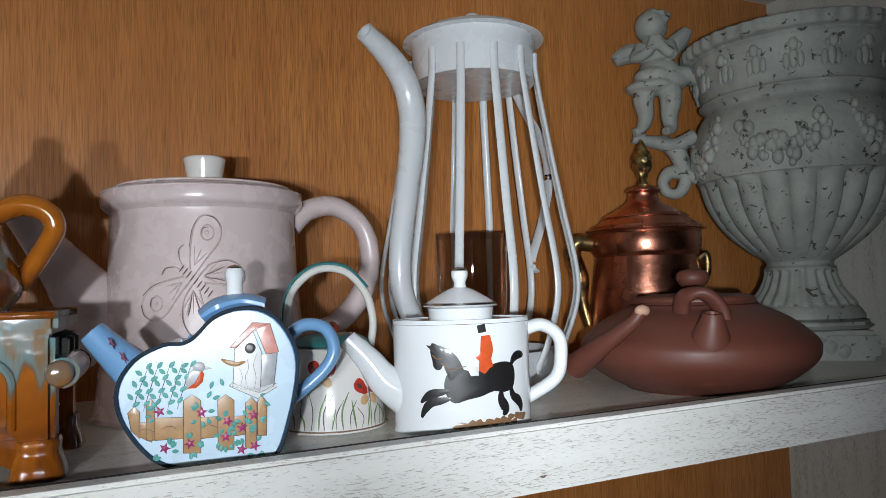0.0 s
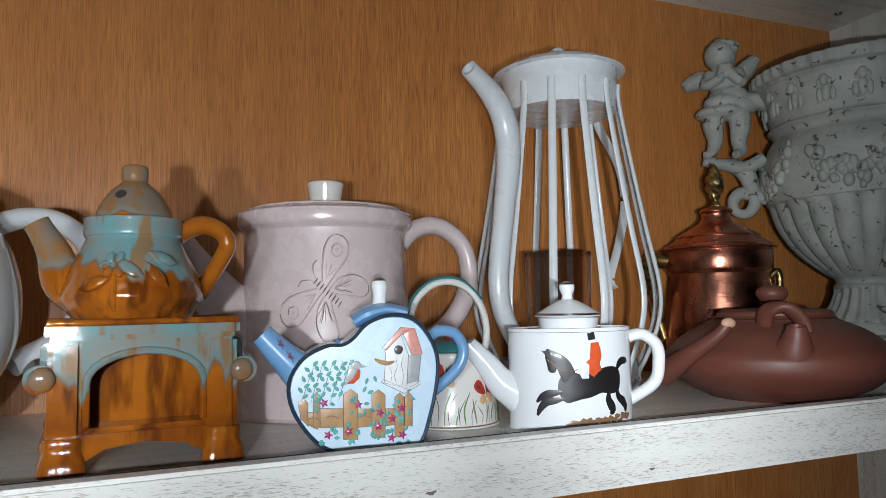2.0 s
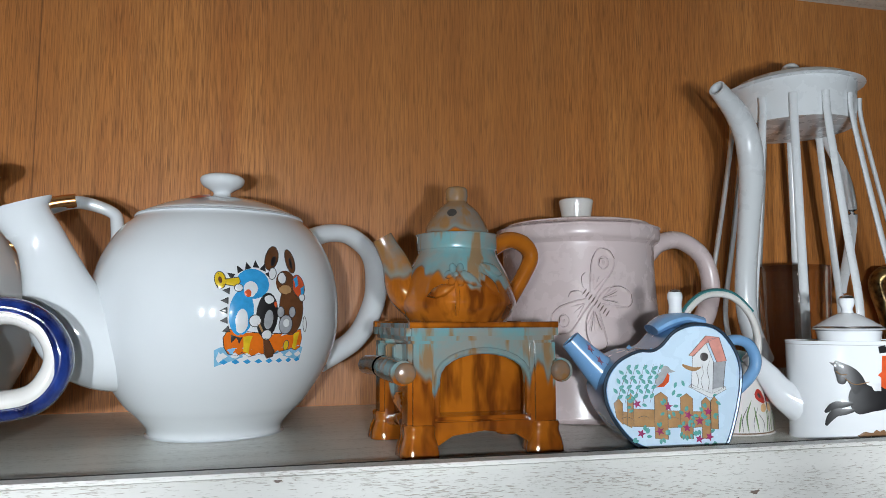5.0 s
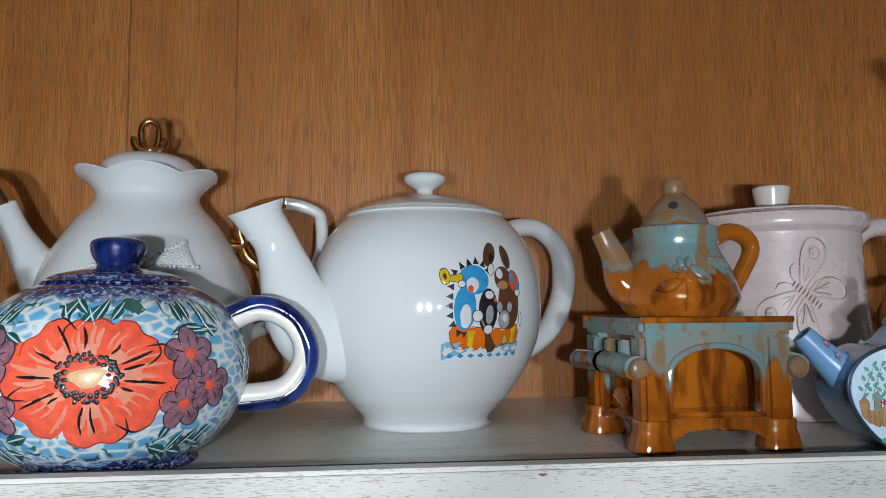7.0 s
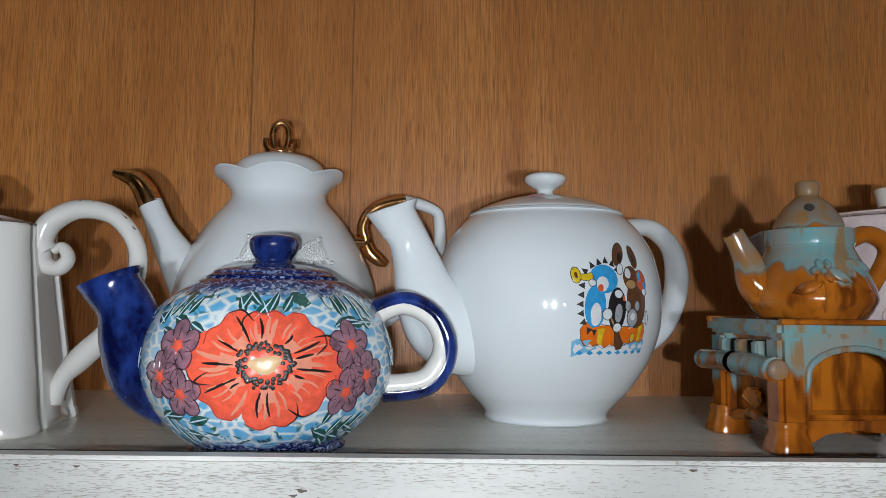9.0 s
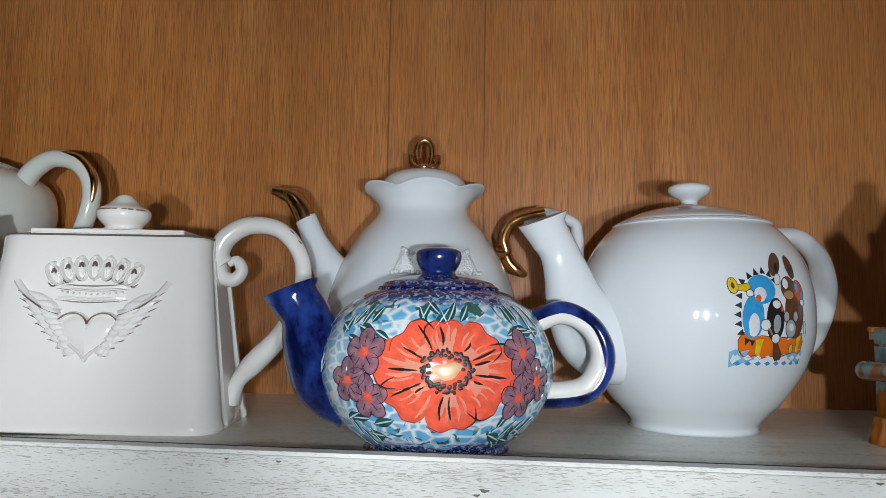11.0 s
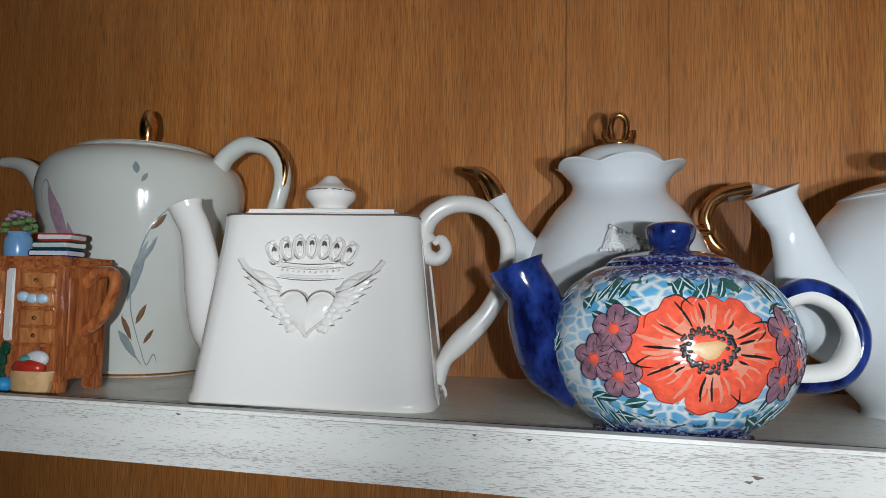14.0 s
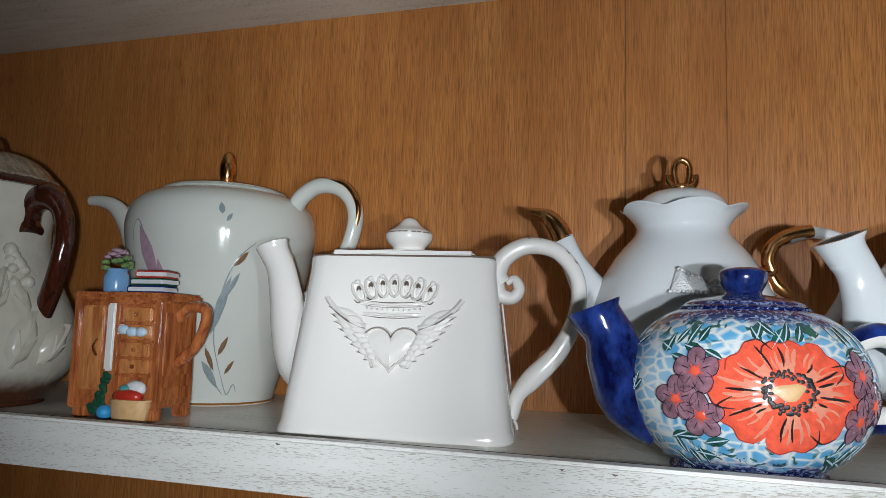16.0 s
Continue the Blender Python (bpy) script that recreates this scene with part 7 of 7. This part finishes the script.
# ---- relief pitcher at the far end ----
def relief_pitcher():
    t = thing("relief_pitcher", -1.043, 0.478, 0, 2, "cream and brown stoneware pitcher with raised ornaments and wicker-like lid", "pitcher", "teapots on the shelf")
    prof = [(0, 0), (0.060, 0), (0.063, 0.003), (0.074, 0.016), (0.087, 0.036), (0.0905, 0.055), (0.0850, 0.085), (0.0700, 0.118), (0.0590, 0.150), (0.0590, 0.180), (0.0640, 0.203), (0.062, 0.205), (0, 0.205)]
    body = part("body", lathe(prof, 64), M_RELIEF, t)
    part("rim", lathe([(0.0605, 0.2050), (0.0665, 0.2050), (0.0675, 0.2085), (0.0650, 0.2115), (0.058, 0.2125), (0, 0.2125)], 56, 3), M_DARKBROWN, t, "dark brown rim")
    lid = part("lid", lathe([(0, 0.2125), (0.0580, 0.2125), (0.0560, 0.2200), (0.0450, 0.2310), (0.0280, 0.2390), (0, 0.2420)], 120, 5, shape=lambda a, z, r: (r * (1 + 0.014 * math.sin(60 * a)) , z + 0.0006 * math.sin(30 * a))), M_WICKER, t, "wicker-textured domed lid")
    part("knob", lathe([(0, 0.2410), (0.008, 0.2410), (0.010, 0.248), (0.006, 0.255), (0, 0.257)], 24), M_DARKBROWN, lid)
    bm = tube([(0.056, 0, 0.160), (0.048, 0, 0.172), (0.053, 0, 0.189), (0.073, 0, 0.1955), (0.090, 0, 0.182), (0.0955, 0, 0.155), (0.090, 0, 0.120), (0.076, 0, 0.078)], [0.0120, 0.0135, 0.0135, 0.0130, 0.0125, 0.0125, 0.0125, 0.0085], 18, 6, 1.1)
    part("handle", bm, M_DARKBROWN, t, "glossy dark brown handle")
    rnd = random.Random(12)
    place = on_turned(prof, -52)
    orn = bmesh.new()
    # broad leaves that climb the belly and a fruit cluster at the neck
    for u, v, ln, wd, a in ((0.045, 0.034, 0.060, 0.026, 70), (0.020, 0.030, 0.064, 0.028, 100), (-0.012, 0.032, 0.060, 0.026, 85), (0.070, 0.038, 0.052, 0.024, 50), (0.060, 0.078, 0.044, 0.020, 105), (0.030, 0.084, 0.046, 0.020, 75), (-0.040, 0.036, 0.060, 0.026, 95), (0.000, 0.086, 0.046, 0.020, 110)):
        raise_fill(orn, leaf(u, v, ln, wd, a), place, 0.0060)
        c, d = math.cos(radians(a)), math.sin(radians(a))
        raise_stroke(orn, [(u + c * ln * f, v + d * ln * f) for f in (0.05, 0.35, 0.65, 0.95)], 0.0035, place, 0.0085)
        for side in (-1, 1):
            raise_stroke(orn, [(u + c * ln * 0.3, v + d * ln * 0.3), (u + c * ln * 0.6 - side * d * wd * 0.3, v + d * ln * 0.6 + side * c * wd * 0.3)], 0.0025, place, 0.0075)
    for k in range(14):
        ball(place(0.058 + rnd.uniform(-0.010, 0.010), 0.128 + rnd.uniform(-0.016, 0.016), 0.001), rnd.uniform(0.004, 0.0065), 1, 1, 1, orn, 2)
    part("raised_ornament", orn, M_RELIEF, body, "raised leaves and fruit")
    part("spout", tube([(-0.050, 0, 0.110), (-0.080, 0, 0.150), (-0.098, 0, 0.190)], [0.020, 0.014, 0.010], 16, 6, 1, True), M_RELIEF, t)


relief_pitcher()
